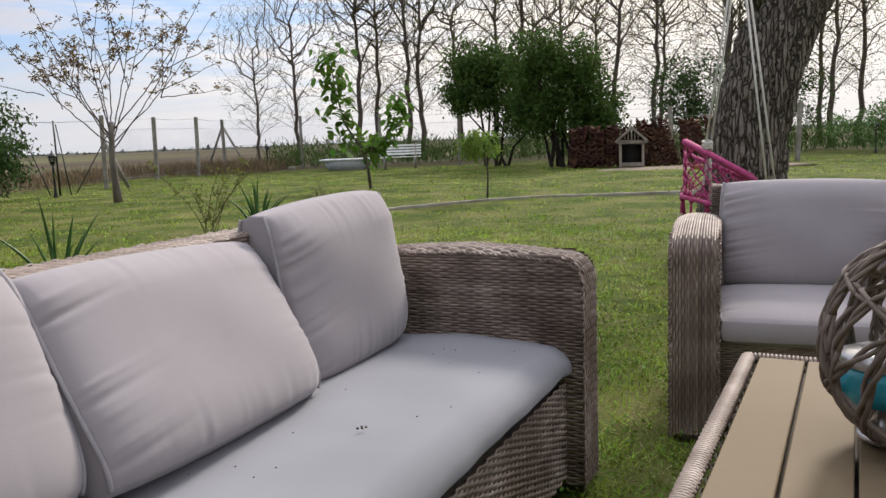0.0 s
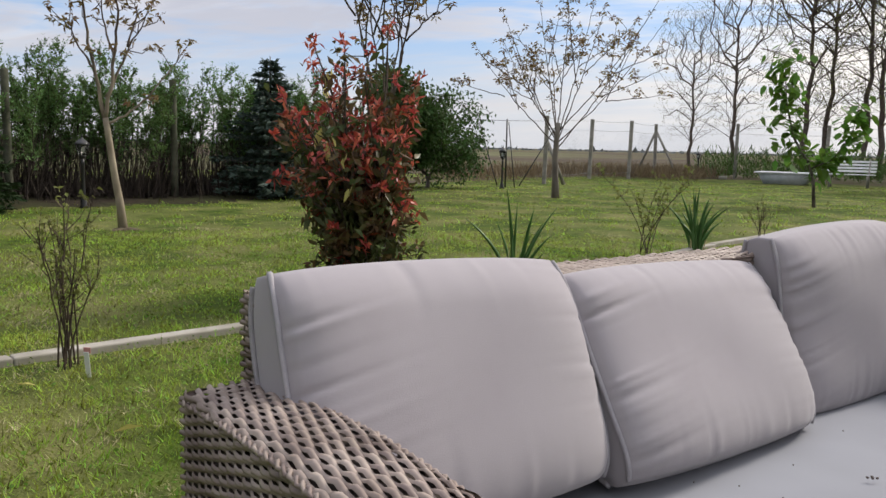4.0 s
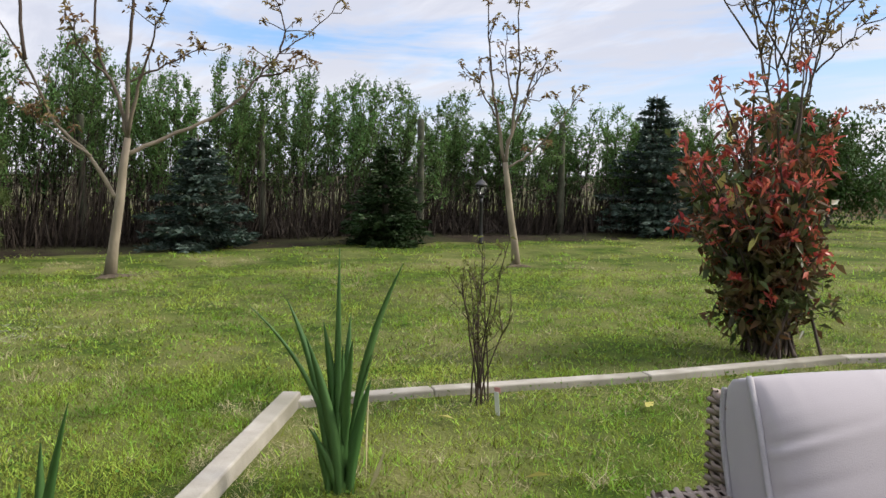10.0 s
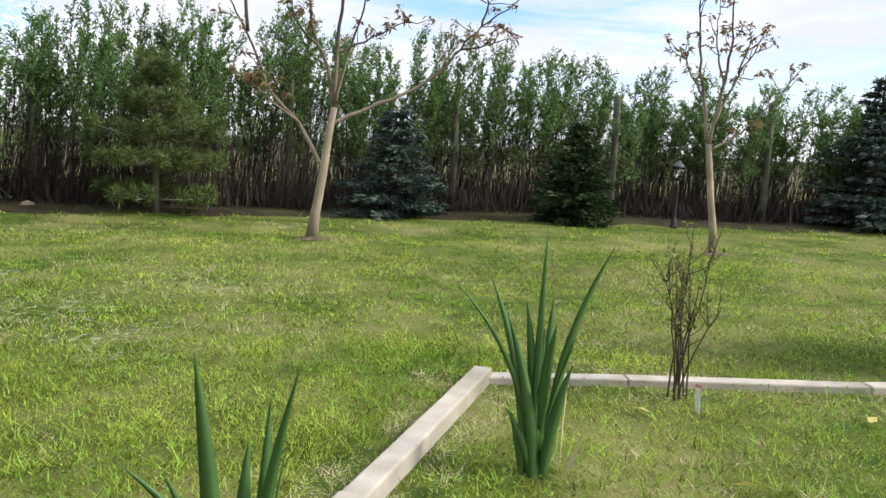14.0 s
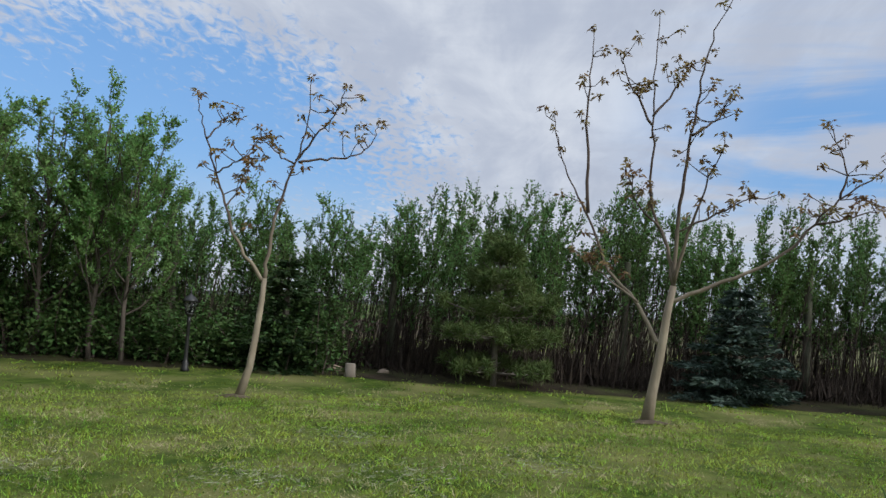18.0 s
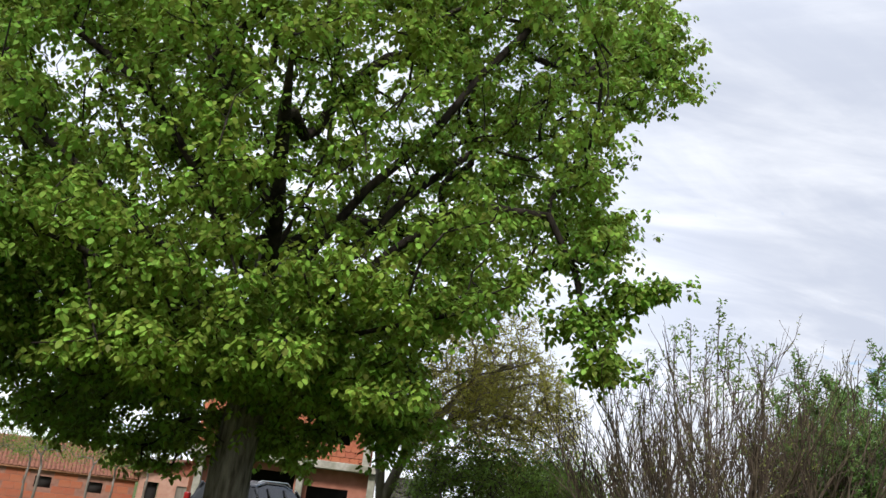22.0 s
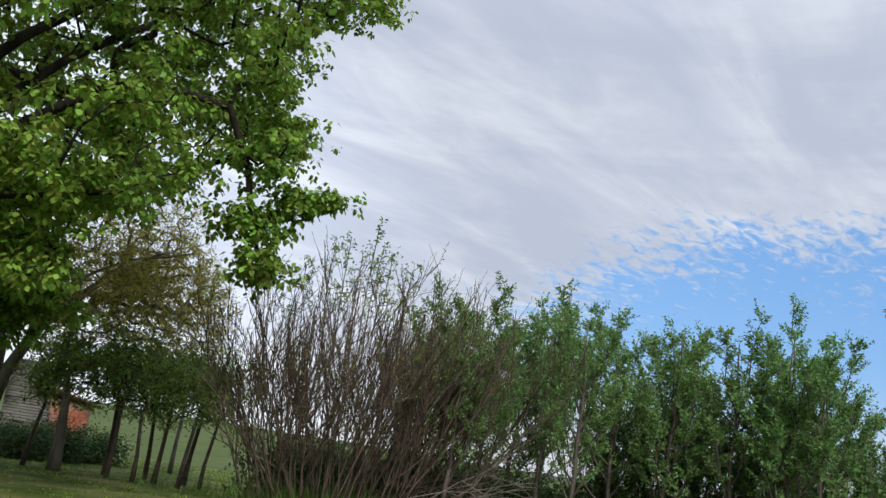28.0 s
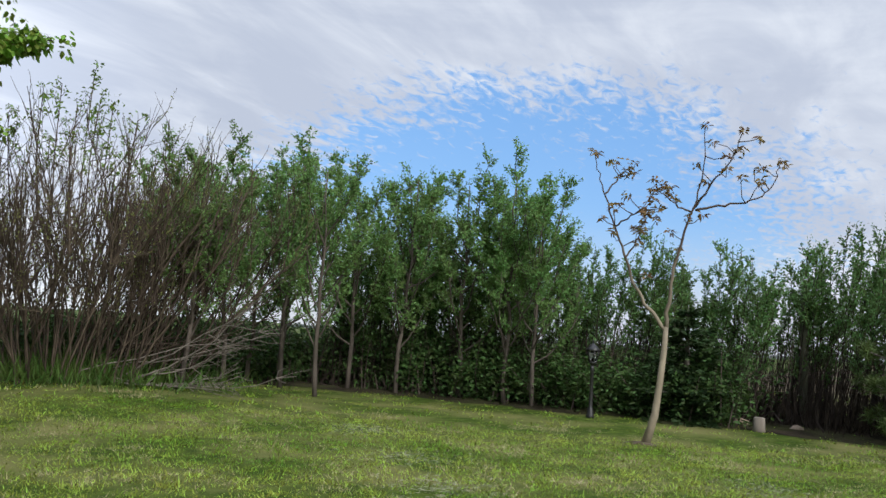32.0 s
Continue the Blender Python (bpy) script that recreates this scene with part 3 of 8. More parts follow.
def ground_sheet():
    ax = np.concatenate([[-3000, -1200, -500, -250, -120, -70, -45, -30, -22, -17], np.arange(-14, 16, 0.6), [16, 20, 26, 34, 45, 70, 120, 250, 500, 1200, 3000]])
    ay = np.concatenate([[-3000, -1200, -500, -250, -120, -80, -60, -50, -40, -32, -26], np.arange(-22, 34, 0.7), [34, 38, 45, 60, 90, 150, 300, 600, 1300, 3000]])
    X, Y = np.meshgrid(ax, ay, indexing="ij")
    V = np.stack([X, Y, ground_z(X, Y)], -1).reshape(-1, 3)
    nx, ny = len(ax), len(ay)
    i, j = np.meshgrid(np.arange(nx - 1), np.arange(ny - 1), indexing="ij")
    a = (i * ny + j).ravel()
    Q = np.stack([a, a + ny, a + ny + 1, a + 1], 1)
    me = mesh("ground", V, [Q], True)
    for m in (M_LAWN, M_FIELD, M_MEADOW):
        me.materials.append(m)
    C = V[Q].mean(1)
    slot = np.zeros(len(Q), dtype=np.int32)
    hx = np.interp(C[:, 1], [-9, -6, -3, 0, 3.5, 6.4, 10.6, 13.5, 30], [-10.9, -11.6, -11.9, -12.2, -12.1, -11.6, -10.2, -9.3, -8.6])
    slot[(C[:, 0] < hx - 1.2) | (C[:, 1] > 30.5)] = 1
    slot[C[:, 1] < -22] = 2
    slot[(C[:, 1] < -6) & (C[:, 0] < hx - 1.2)] = 2
    me.polygons.foreach_set("material_index", slot)
    return tagged(new("ground", me), "mown green lawn running out into ploughed fields", "ground", kind="structure")


ground_sheet()


def grass_tufts(name, rng, n, rmin, rmax, length, width, material, label, upright=0.7, power=1.0, keep=None, plain=False):
    az = np.radians(rng.uniform(-38, 215, n))
    r = np.sqrt(rng.uniform(rmin ** 2, rmax ** 2, n)) if power == 1 else rmin + (rmax - rmin) * rng.uniform(0, 1, n) ** power
    x, y = -np.sin(az) * r, np.cos(az) * r
    # blades stand in small tufts with darker gaps between them
    t = rng.integers(0, max(1, n // 13), n)
    gap = 0.009 + 0.0045 * np.hypot(x[t], y[t])
    x, y = x[t] + rng.normal(0, 1, n) * gap, y[t] + rng.normal(0, 1, n) * gap
    tall = (0.35 + 1.2 * rng.random(n) ** 1.6)[t]
    ok = np.ones(n, bool) if keep is None else keep(x, y)
    x, y, tall = x[ok], y[ok], tall[ok]
    n = len(x)
    # uneven growth, thicker in patches
    patch = 0.5 + 0.5 * np.sin(x * 2.3 + 1.3 * np.sin(y * 1.7)) * np.sin(y * 2.1 + np.sin(x * 1.1))
    clump = np.clip(np.sin(x * 7.1 + 2 * np.sin(y * 5.3)) * np.sin(y * 6.3 + 1.7 * np.sin(x * 4.7)) * 1.6 - 0.5, 0, 1)
    l = length * rng.uniform(0.4, 1.15, n) * (0.7 + 0.35 * patch + 0.45 * clump) * np.where(rng.random(n) < 0.012, 1.9, 1) * tall
    lean = rng.normal(0, 0.55, (n, 2))
    D = np.stack([lean[:, 0], lean[:, 1], np.full(n, upright)], 1)
    D /= np.linalg.norm(D, axis=1)[:, None]
    base = np.stack([x, y, ground_z(x, y) - 0.004], 1)
    S = np.stack([-D[:, 1], D[:, 0], 0 * x], 1) + rng.normal(0, 0.4, (n, 3)) * [1, 1, 0]
    S /= np.linalg.norm(S, axis=1)[:, None] + 1e-9
    w = (width * rng.uniform(0.6, 1.3, n))[:, None]
    l = l[:, None]
    mid = base + D * l * 0.55
    tip = base + D * l * 0.95 + np.stack([lean[:, 0], lean[:, 1], 0 * x - 0.25], 1) * l * 0.35
    if plain:
        V = np.stack([base - S * w * 1.2, base + S * w * 1.2, tip], 1).reshape(-1, 3)
        me = mesh(name, V, [np.arange(n)[:, None] * 3 + [0, 1, 2]])
        me.materials.append(material)
        return tagged(new(name, me), label, "grass", kind="stuff")
    V = np.stack([base - S * w, base + S * w, mid + S * w * 0.75, mid - S * w * 0.75, tip], 1).reshape(-1, 3)
    i = np.arange(n)[:, None] * 5
    me = mesh(name, V, [i + [0, 1, 2, 3], i + [3, 2, 4]])
    me.materials.append(material)
    return tagged(new(name, me), label, "grass", kind="stuff")


def not_hard(x, y):
    """Keeps blades off the concrete edging."""
    ok = np.ones(len(x), bool)
    for (x0, y0), (x1, y1) in zip(KERB, KERB[1:]):
        d = np.array([x1 - x0, y1 - y0])
        t = np.clip(((x - x0) * d[0] + (y - y0) * d[1]) / (d @ d), 0, 1)
        ok &= np.hypot(x - x0 - t * d[0], y - y0 - t * d[1]) > 0.062
    return ok


KERB = [(-0.9, -0.36), (-3.15, 1.48), (-2.97, 2.12), (-2.6, 3.2), (-2.27, 4.47), (-1.99, 5.05), (-1.33, 8.74), (-0.84, 10.68), (-0.21, 11.32), (1.09, 12.17), (1.96, 12.43), (4.06, 12.27), (5.6, 12.0)]


def chip(bm, rng):
    """Wears a cast block: its long edges wander and its faces are a little uneven."""
    long = [e for e in bm.edges if e.calc_length() > .3]
    bmesh.ops.subdivide_edges(bm, edges=long, cuts=14, use_grid_fill=True)
    off = Vector((rng.uniform(0, 50), rng.uniform(0, 50), 0))
    for v in bm.verts:
        v.co.y += .0022 * noise.noise(v.co * 17 + off)
        v.co.z += .002 * noise.noise(v.co * 23 + off)


def kerbs():
    """Cast concrete edging in lengths of about a metre."""
    rng = np.random.default_rng(3)
    root = empty("garden_edging", pose(0, 0, 0), "low grey concrete edging set in the lawn", "edging", kind="structure")
    cuts = []
    for k, ((x0, y0), (x1, y1)) in enumerate(zip(KERB, KERB[1:])):
        L = math.hypot(x1 - x0, y1 - y0)
        n = max(1, round(L / 1.9))
        a = math.atan2(y1 - y0, x1 - x0)
        for i in range(n):
            cuts.append((k, x0 + (x1 - x0) * (i + .5) / n, y0 + (y1 - y0) * (i + .5) / n, L / n, a))
    for k, x, y, l, a in cuts:
        h = 0.066 if k < 1 else 0.036 if k < 8 else 0.045
        bm = bevel_box(l - 0.006 + (0.05 if k == 0 else 0), 0.085 if k < 8 else 0.06, h + 0.1, 0.008, 2)
        chip(bm, rng)
        part("kerb_stone", bm, M_KERB, root, m=pose(x, y, h / 2 - 0.05 + rng.normal(0, .002), rng.normal(0, .3), 0, math.degrees(a) + rng.normal(0, .15)))


def by_kerb(x, y):
    """A ragged belt along the edging, where the grass is thin and dry."""
    ok = np.zeros(len(x), bool)
    for (x0, y0), (x1, y1) in zip(KERB, KERB[1:6]):
        d = np.array([x1 - x0, y1 - y0])
        t = np.clip(((x - x0) * d[0] + (y - y0) * d[1]) / (d @ d), 0, 1)
        ok |= np.hypot(x - x0 - t * d[0], y - y0 - t * d[1]) < 0.2 + 0.16 * np.sin(x * 9) * np.sin(y * 7)
    return ok & not_hard(x, y)


def thin_by_kerb(x, y):
    """Green blades: off the edging, only one in three on the dry belt beside it, and thinner in the bed within."""
    toss = np.abs(np.sin(x * 391.3 + y * 733.1))
    bed = (x > -.9 - (y + .36) * 1.22) & (y > -.4) & (x > -3.2 + (y - 1.5) * .33) & (y < 5)
    return not_hard(x, y) & (~by_kerb(x, y) | (toss < .3)) & (~bed | (toss < .72))


kerbs()


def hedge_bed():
    """A ragged strip of bare soil under the hedge and the willows, their shadow painted into its dark colour."""
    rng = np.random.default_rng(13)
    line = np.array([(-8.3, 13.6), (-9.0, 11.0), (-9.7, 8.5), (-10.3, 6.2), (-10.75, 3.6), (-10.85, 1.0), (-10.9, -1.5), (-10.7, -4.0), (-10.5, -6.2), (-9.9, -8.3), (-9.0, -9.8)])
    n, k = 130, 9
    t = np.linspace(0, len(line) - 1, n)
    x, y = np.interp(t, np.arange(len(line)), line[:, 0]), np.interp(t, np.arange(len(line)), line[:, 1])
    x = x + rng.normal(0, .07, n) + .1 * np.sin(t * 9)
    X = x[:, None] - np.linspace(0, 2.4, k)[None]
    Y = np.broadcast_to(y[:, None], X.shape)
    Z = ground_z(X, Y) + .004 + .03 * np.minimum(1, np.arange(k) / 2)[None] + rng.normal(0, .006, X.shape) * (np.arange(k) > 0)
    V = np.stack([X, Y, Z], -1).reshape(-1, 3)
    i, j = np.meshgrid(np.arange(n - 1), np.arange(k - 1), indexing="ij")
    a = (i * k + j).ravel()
    thing("soil_strip", Geo().add(V, np.stack([a, a + k, a + k + 1, a + 1], 1)), M_BED, pose(0, 0, 0), "bare soil and litter under the hedge, darkened with painted shadow", "soil", kind="structure", smooth=True)


hedge_bed()
_rg = np.random.default_rng(11)
grass_tufts("lawn_grass_near", _rg, 520000, 0.7, 4.2, 0.042, 0.0023, M_GRASS, "short uneven green lawn grass near the seats", keep=thin_by_kerb, upright=0.9, plain=True)
grass_tufts("lawn_grass_middle", _rg, 420000, 4.2, 9.0, 0.042, 0.0036, M_GRASS, "short green lawn grass across the garden", keep=not_hard, plain=True)
grass_tufts("lawn_grass_far", _rg, 330000, 9.0, 28.0, 0.055, 0.0065, M_GRASS, "green lawn grass towards the hedge and fence", keep=not_hard, plain=True)


def thin_spots(x, y):
    """Patches where the mown stalks lie thick, with a few strewn between."""
    p = np.sin(x * 2.9 + 1.7 * np.sin(y * 1.3)) * np.sin(y * 3.3 + 1.2 * np.sin(x * 2.1)) + 0.5 * np.sin(x * 11 + y * 7) * np.sin(y * 9 - x * 5)
    return (p > 0.1 + 0.5 * np.abs(np.sin(x * 431.7 + y * 917.3))) & not_hard(x, y)


grass_tufts("dry_grass", _rg, 60000, 0.8, 8.0, 0.055, 0.0017, M_STRAW, "dry yellow mown stalks lying in the lawn", upright=0.25, keep=not_hard, plain=True)
grass_tufts("mown_stalks", _rg, 260000, 0.8, 10.0, 0.06, 0.002, M_STRAW, "patches of dry mown stalks showing through the lawn", upright=0.5, keep=thin_spots, plain=True)


grass_tufts("dry_thatch", _rg, 480000, 0.8, 5.2, 0.055, 0.0016, M_STRAW, "dry pale thatch along the concrete edging", upright=0.2, keep=by_kerb, plain=True)


def clover():
    """Low broad-leaved weeds in ragged patches of the lawn by the seats."""
    rng = np.random.default_rng(12)
    n = 60000
    az = np.radians(rng.uniform(-38, 120, n))
    r = np.sqrt(rng.uniform(.7 ** 2, 5.5 ** 2, n))
    x, y = -np.sin(az) * r, np.cos(az) * r
    keep = (np.sin(x * 3.1 + 1.5 * np.sin(y * 2.3)) * np.sin(y * 2.7 + x) > -.1 + .35 * rng.random(n)) & not_hard(x, y) & ((x > -.5) | (rng.random(n) < .3))
    x, y = x[keep], y[keep]
    m = len(x)
    D = rng.normal(0, 1, (m, 3)) * [1, 1, .35] + [0, 0, .15]
    g = Geo().leaves(np.stack([x, y, rng.uniform(.01, .05, m)], 1), D, .017, .013, rng, .12, .1)
    thing("clover", g, M_CLOVER, pose(0, 0, 0), "patches of dark green clover and weeds in the lawn", "weeds", kind="stuff")


clover()

# ---- plants ----
def grow(rng, trunk, targets, tip=0.004, power=0.47, wander=0.12, bias=0.35, trunk_r=None, seeds=(), rise=0.0):
    """Branches from a trunk polyline out to targets: each path springs from the nearest older node. Returns polylines with radii."""
    P = [np.array(p, float) for p in trunk]
    par = [-1] + list(range(len(trunk) - 1))
    paths = []
    T = np.asarray(targets, float)
    top = P[-1]
    order = np.argsort(np.linalg.norm(T - top, axis=1) * 0.6 + rng.random(len(T)) * 0.4)
    for i, pts in seeds:
        path = [i]
        for q in pts:
            P.append(np.array(q, float))
            par.append(path[-1])
            path.append(len(P) - 1)
        paths.append(path)
    A = np.zeros((len(P) + len(T) * 6, 3))
    A[:len(P)] = P
    first = max(1, len(trunk) // 3)
    for t in order:
        q = T[t]
        n = len(P)
        d = A[first:n] - q
        cost = np.linalg.norm(d, axis=1) + bias * np.maximum(0, d[:, 2])
        if rise:
            cost = cost + rise * np.maximum(0, d[:, 2] + 0.9 * np.hypot(d[:, 0], d[:, 1]))
        i = int(np.argmin(cost)) + first
        base = P[i]
        out = base - P[par[i]] if par[i] >= 0 else np.array([0, 0, 1.0])
        out = out / (np.linalg.norm(out) + 1e-9)
        L = np.linalg.norm(q - base)
        k = int(np.clip(L / 0.28, 2, 5))
        path = [i]
        ctrl = base + out * L * 0.4 + np.array([0, 0, 0.08 * L])
        if rise:
            ctrl = base * .5 + q * .5 + out * L * 0.08
        for s in range(1, k + 1):
            u = s / k
            p = (1 - u) ** 2 * base + 2 * u * (1 - u) * ctrl + u * u * q
            if s < k:
                p = p + rng.normal(0, wander * L / k * 0.6, 3)
            A[len(P)] = p
            P.append(p)
            par.append(path[-1])
            path.append(len(P) - 1)
        paths.append(path)
    load = np.zeros(len(P))
    for path in paths:
        load[path[-1]] += 1
    for i in range(len(P) - 1, 0, -1):
        if par[i] >= 0:
            load[par[i]] += load[i]
    R = tip * np.maximum(load, 1) ** power
    if trunk_r:
        for i in range(len(trunk)):
            u = i / max(1, len(trunk) - 1)
            R[i] = trunk_r[0] + (trunk_r[1] - trunk_r[0]) * u
    return np.array(P), paths, R


def wood(P, trunk_n, paths, R, sides=8, thin=3, flare=1.35):
    g = Geo()
    r = R[:trunk_n].copy()
    r[0] *= flare
    g.tube(P[:trunk_n], r, max(sides, 10))
    for path in paths:
        rr = R[path].copy()
        rr[0] = min(rr[0], rr[1] * 1.15)
        big = rr[1] > 0.02
        g.tube(P[path], rr, sides if big else thin, caps=False)
    return g


def crown_targets(rng, n, centre, radii, shell=0.45, floor=-1.0, lumps=7, lump=0.25):
    """Points through an uneven ellipsoid, thicker towards its outside."""
    c, r = np.array(centre), np.array(radii)
    dirs = rng.normal(size=(lumps, 3))
    dirs /= np.linalg.norm(dirs, axis=1)[:, None]
    out = []
    while len(out) < n:
        v = rng.normal(size=3)
        v /= np.linalg.norm(v)
        if v[2] < floor:
            continue
        k = 1 + lump * (np.max(dirs @ v) - 0.75) * 2 - lump * 0.3
        out.append(c + r * v * k * (1 - shell * rng.random() ** 1.6))
    return np.array(out)


def sprays(rng, pts, per, spread, leaf, width, g=None, down=0.4, fold=0.25):
    g = g or Geo()
    k = len(pts)
    C = np.repeat(np.asarray(pts), per, 0) + rng.normal(0, 1, (k * per, 3)) * np.array(spread)
    D = rng.normal(0, 1, (k * per, 3)) + np.array([0, 0, -down])
    return g.leaves(C, D, leaf, width, rng, fold)


def tree(name, m, trunk, targets, rng, bark, leafmat, per, spread, leaf, width, label, category="tree", group="", tip=0.004, power=0.47, trunk_r=None, down=0.4, wander=0.12, rise=0.0, sides=8, bias=0.35):
    root = empty(name, m, label, category, group)
    P, paths, R = grow(rng, trunk, targets, tip, power, wander, bias, trunk_r, (), rise)
    part("trunk", wood(P, len(trunk), paths, R, sides), bark, root, smooth=True)
    if per:
        ends = np.array([P[p[-1]] for p in paths] + [P[p[-2]] for p in paths if len(p) > 3])
        part("crown", sprays(rng, ends, per, spread, leaf, width, None, down), leafmat, root)
    return root


def limbs_tree(name, m, trunk, trunk_r, limbs, rng, bark, twig, leafmat, label, tufts=9, leaf=0.075, width=0.036, spurs=3, depth=0.25, group="", spread=0.014, tip_only=True):
    """A sparse young tree: a trunk and a few drawn limbs with short spurs, leaves bursting at the tips.  limbs: rows of (u, z) from the fork."""
    root = empty(name, m, label, "tree", group)
    g, tw, lv = Geo(), Geo(), Geo()
    T = np.array([(u, 0, z) for u, z in trunk], float)
    g.tube(T, np.linspace(trunk_r[0], trunk_r[1], len(T)) * np.r_[1.25, np.ones(len(T) - 1)], 12)
    ends = []
    for li, (r0, pts) in enumerate(limbs):
        k = len(pts)
        side = rng.uniform(-depth, depth)
        Q = np.array([(u, side * (i / (k - 1)) ** 1.2 * 2, z) for i, (u, z) in enumerate(pts)], float)
        # smooth the drawn line
        tt = np.linspace(0, k - 1, k * 4)
        S = np.stack([np.interp(tt, np.arange(k), Q[:, c]) for c in range(3)], 1)
        for _ in range(3):
            S[1:-1] = (S[:-2] + 2 * S[1:-1] + S[2:]) / 4
        S[1:-1] += rng.normal(0, 0.008, S[1:-1].shape)
        (g if r0 > .0115 else tw).tube(S, r0 * .75 * np.linspace(1, 0, len(S)) ** 1.2 + .0042, 7)
        ends.append(S[-1])
        for s in range(spurs):
            i = rng.integers(len(S) // 3, len(S) - 1)
            d = rng.normal(0, 1, 3) * [1, 1, .5] + [0, 0, .9]
            d /= np.linalg.norm(d)
            L = rng.uniform(0.06, 0.3)
            E = S[i] + d * L
            M = S[i] + d * L * .5 + rng.normal(0, .02, 3) + [0, 0, -.02]
            tw.tube([S[i], M, E], [0.006, 0.005, 0.003], 4)
            ends.append(E)
            if not tip_only:
                ends.append(M)
    for E in ends:
        n = tufts
        D = rng.normal(0, 1, (n, 3)) * [1, 1, .5] + [0, 0, -.25]
        lv.leaves(np.repeat([E], n, 0) + rng.normal(0, spread, (n, 3)), D, leaf, width, rng)
    part("trunk", g, bark, root, smooth=True)
    part("brushwood", tw, twig, root, smooth=True)
    part("foliage", lv, leafmat, root)
    return root


def leafy_shoots(lv, A, B, n, leaf, width, rng, splay=.75, jitter=.012, start=.08):
    """Leaves set all along straight shoots from A to B, smaller towards the tip and pointing up along them."""
    A, B = np.asarray(A, float), np.asarray(B, float)
    k = len(A)
    u = rng.uniform(start, 1.02, (k, n, 1))
    axis = B - A
    axis = axis / (np.linalg.norm(axis, axis=1)[:, None] + 1e-9)
    side = rng.normal(size=(k, n, 3))
    side /= np.linalg.norm(side, axis=2)[..., None]
    D = axis[:, None] + side * splay
    P = A[:, None] + (B - A)[:, None] * u + rng.normal(0, jitter, (k, n, 3))
    size = (1.15 - .5 * u).reshape(-1)
    return lv.leaves(P.reshape(-1, 3), D.reshape(-1, 3), leaf * size, width * size, rng)


def facing(x, y):
    """A turn that lays local x across the line of sight from the seats."""
    return math.degrees(math.atan2(-x, y))


# the big spreading linden to the south
def linden():
    rng = np.random.default_rng(21)
    x, y = -0.75, -11.3
    root = empty("linden_tree", on_ground(x, y), "large linden tree in fresh green leaf spreading low", "tree")
    trunk = [(.15, 0, -.2), (.15, 0, .6), (.17, 0, 1.4), (.12, .03, 2.1), (.07, 0, 2.75), (.12, .05, 3.4), (.15, 0, 4.2)]
    seeds = [(5, [(-.35, .5, 4.3), (-.82, 1.0, 5.1), (-1.61, 1.0, 6.1), (-2.27, 1.0, 7.3), (-2.9, 1.1, 8.2), (-3.7, 1.2, 9.0)]),
             (4, [(-.4, .7, 3.7), (-1.32, 1.2, 5.0), (-1.82, 1.2, 5.55), (-2.75, 1.2, 6.5), (-3.34, 1.3, 7.2), (-4.2, 1.4, 8.0)]),
             (4, [(-.5, 1.0, 3.5), (-1.56, 2.2, 4.5), (-2.16, 2.2, 4.78), (-2.92, 2.38, 4.78), (-3.27, 2.5, 4.1), (-3.4, 2.6, 3.5), (-3.6, 2.68, 2.95)]),
             (6, [(.2, .2, 4.9), (.48, .2, 5.7), (.98, .3, 6.8), (1.2, .4, 8.4)]), (6, [(-.11, .2, 5.0), (-.32, .2, 6.0), (-.23, .2, 7.5), (.1, .2, 9.5)]),
             (5, [(.9, .6, 4.4), (2.08, .8, 5.8), (2.8, .8, 6.25), (3.6, .9, 6.6), (4.6, 1.0, 6.8)]), (4, [(.9, .8, 3.3), (2.5, 1.2, 4.4), (3.5, 1.3, 5.0), (4.3, 1.3, 5.1), (5.1, 1.3, 5.5)]),
             (5, [(.3, 1.2, 4.4), (.5, 2.4, 5.2), (.6, 3.2, 5.6)]), (4, [(.6, 1.5, 2.9), (1.4, 2.4, 3.0), (2.6, 3.0, 3.2)]), (4, [(-.3, 1.5, 2.8), (-.8, 2.4, 2.9), (-1.5, 3.0, 3.1)])]

    def blob(n, c, s):
        return rng.normal(0, 1, (n, 3)) * s + c
    main = crown_targets(rng, 2700, (-.2, 0.6, 6.6), (6.3, 4.0, 5.0), 0.62, -0.9, 9, 0.2)
    tg = np.concatenate([main, blob(130, (-5.0, 1.2, 8.6), (.6, .6, .6)), blob(120, (4.5, 1.0, 5.7), (.7, .6, .6)), blob(60, (3.9, 1.0, 7.2), (.5, .5, .5)), blob(110, (3.2, 1.4, 3.6), (.6, .6, .6)),
                         np.stack([rng.uniform(-2.0, 3.9, 560), rng.uniform(.3, 3.4, 560), rng.uniform(2.1, 3.6, 560)], 1), np.stack([rng.uniform(-2.0, 3.6, 560), rng.uniform(-2.6, .5, 560), rng.uniform(1.2, 3.0, 560)], 1)])
    # the outline of the crown, taken in the plane of the trunk as seen from the seats
    k = 11.3 / (11.3 - tg[:, 1])
    xe, ze = 1.05 + (tg[:, 0] - 1.05) * k, 1 + (tg[:, 2] - 1) * k
    east = np.interp(ze, [1.5, 2.4, 3.6, 4.1, 4.6, 5.2, 6.0, 6.5, 7.2, 7.7, 8.2, 8.8, 9.6, 10.4, 10.7, 11.4], [-1.9, -2.1, -2.2, -3.6, -4.4, -5.4, -5.4, -5.1, -5.3, -5.0, -6.2, -6.6, -6.7, -6.3, -4.9, -4.6])
    west = np.interp(ze, [1.2, 1.6, 2.0, 2.6, 3.6, 4.5, 4.8, 5.2, 5.6, 6.0, 6.4, 6.8, 7.2, 7.6, 8.6, 11], [2.4, 3.0, 3.7, 4.1, 4.4, 4.5, 4.8, 5.0, 5.9, 5.8, 5.4, 5.2, 4.7, 4.5, 4.7, 3.8])
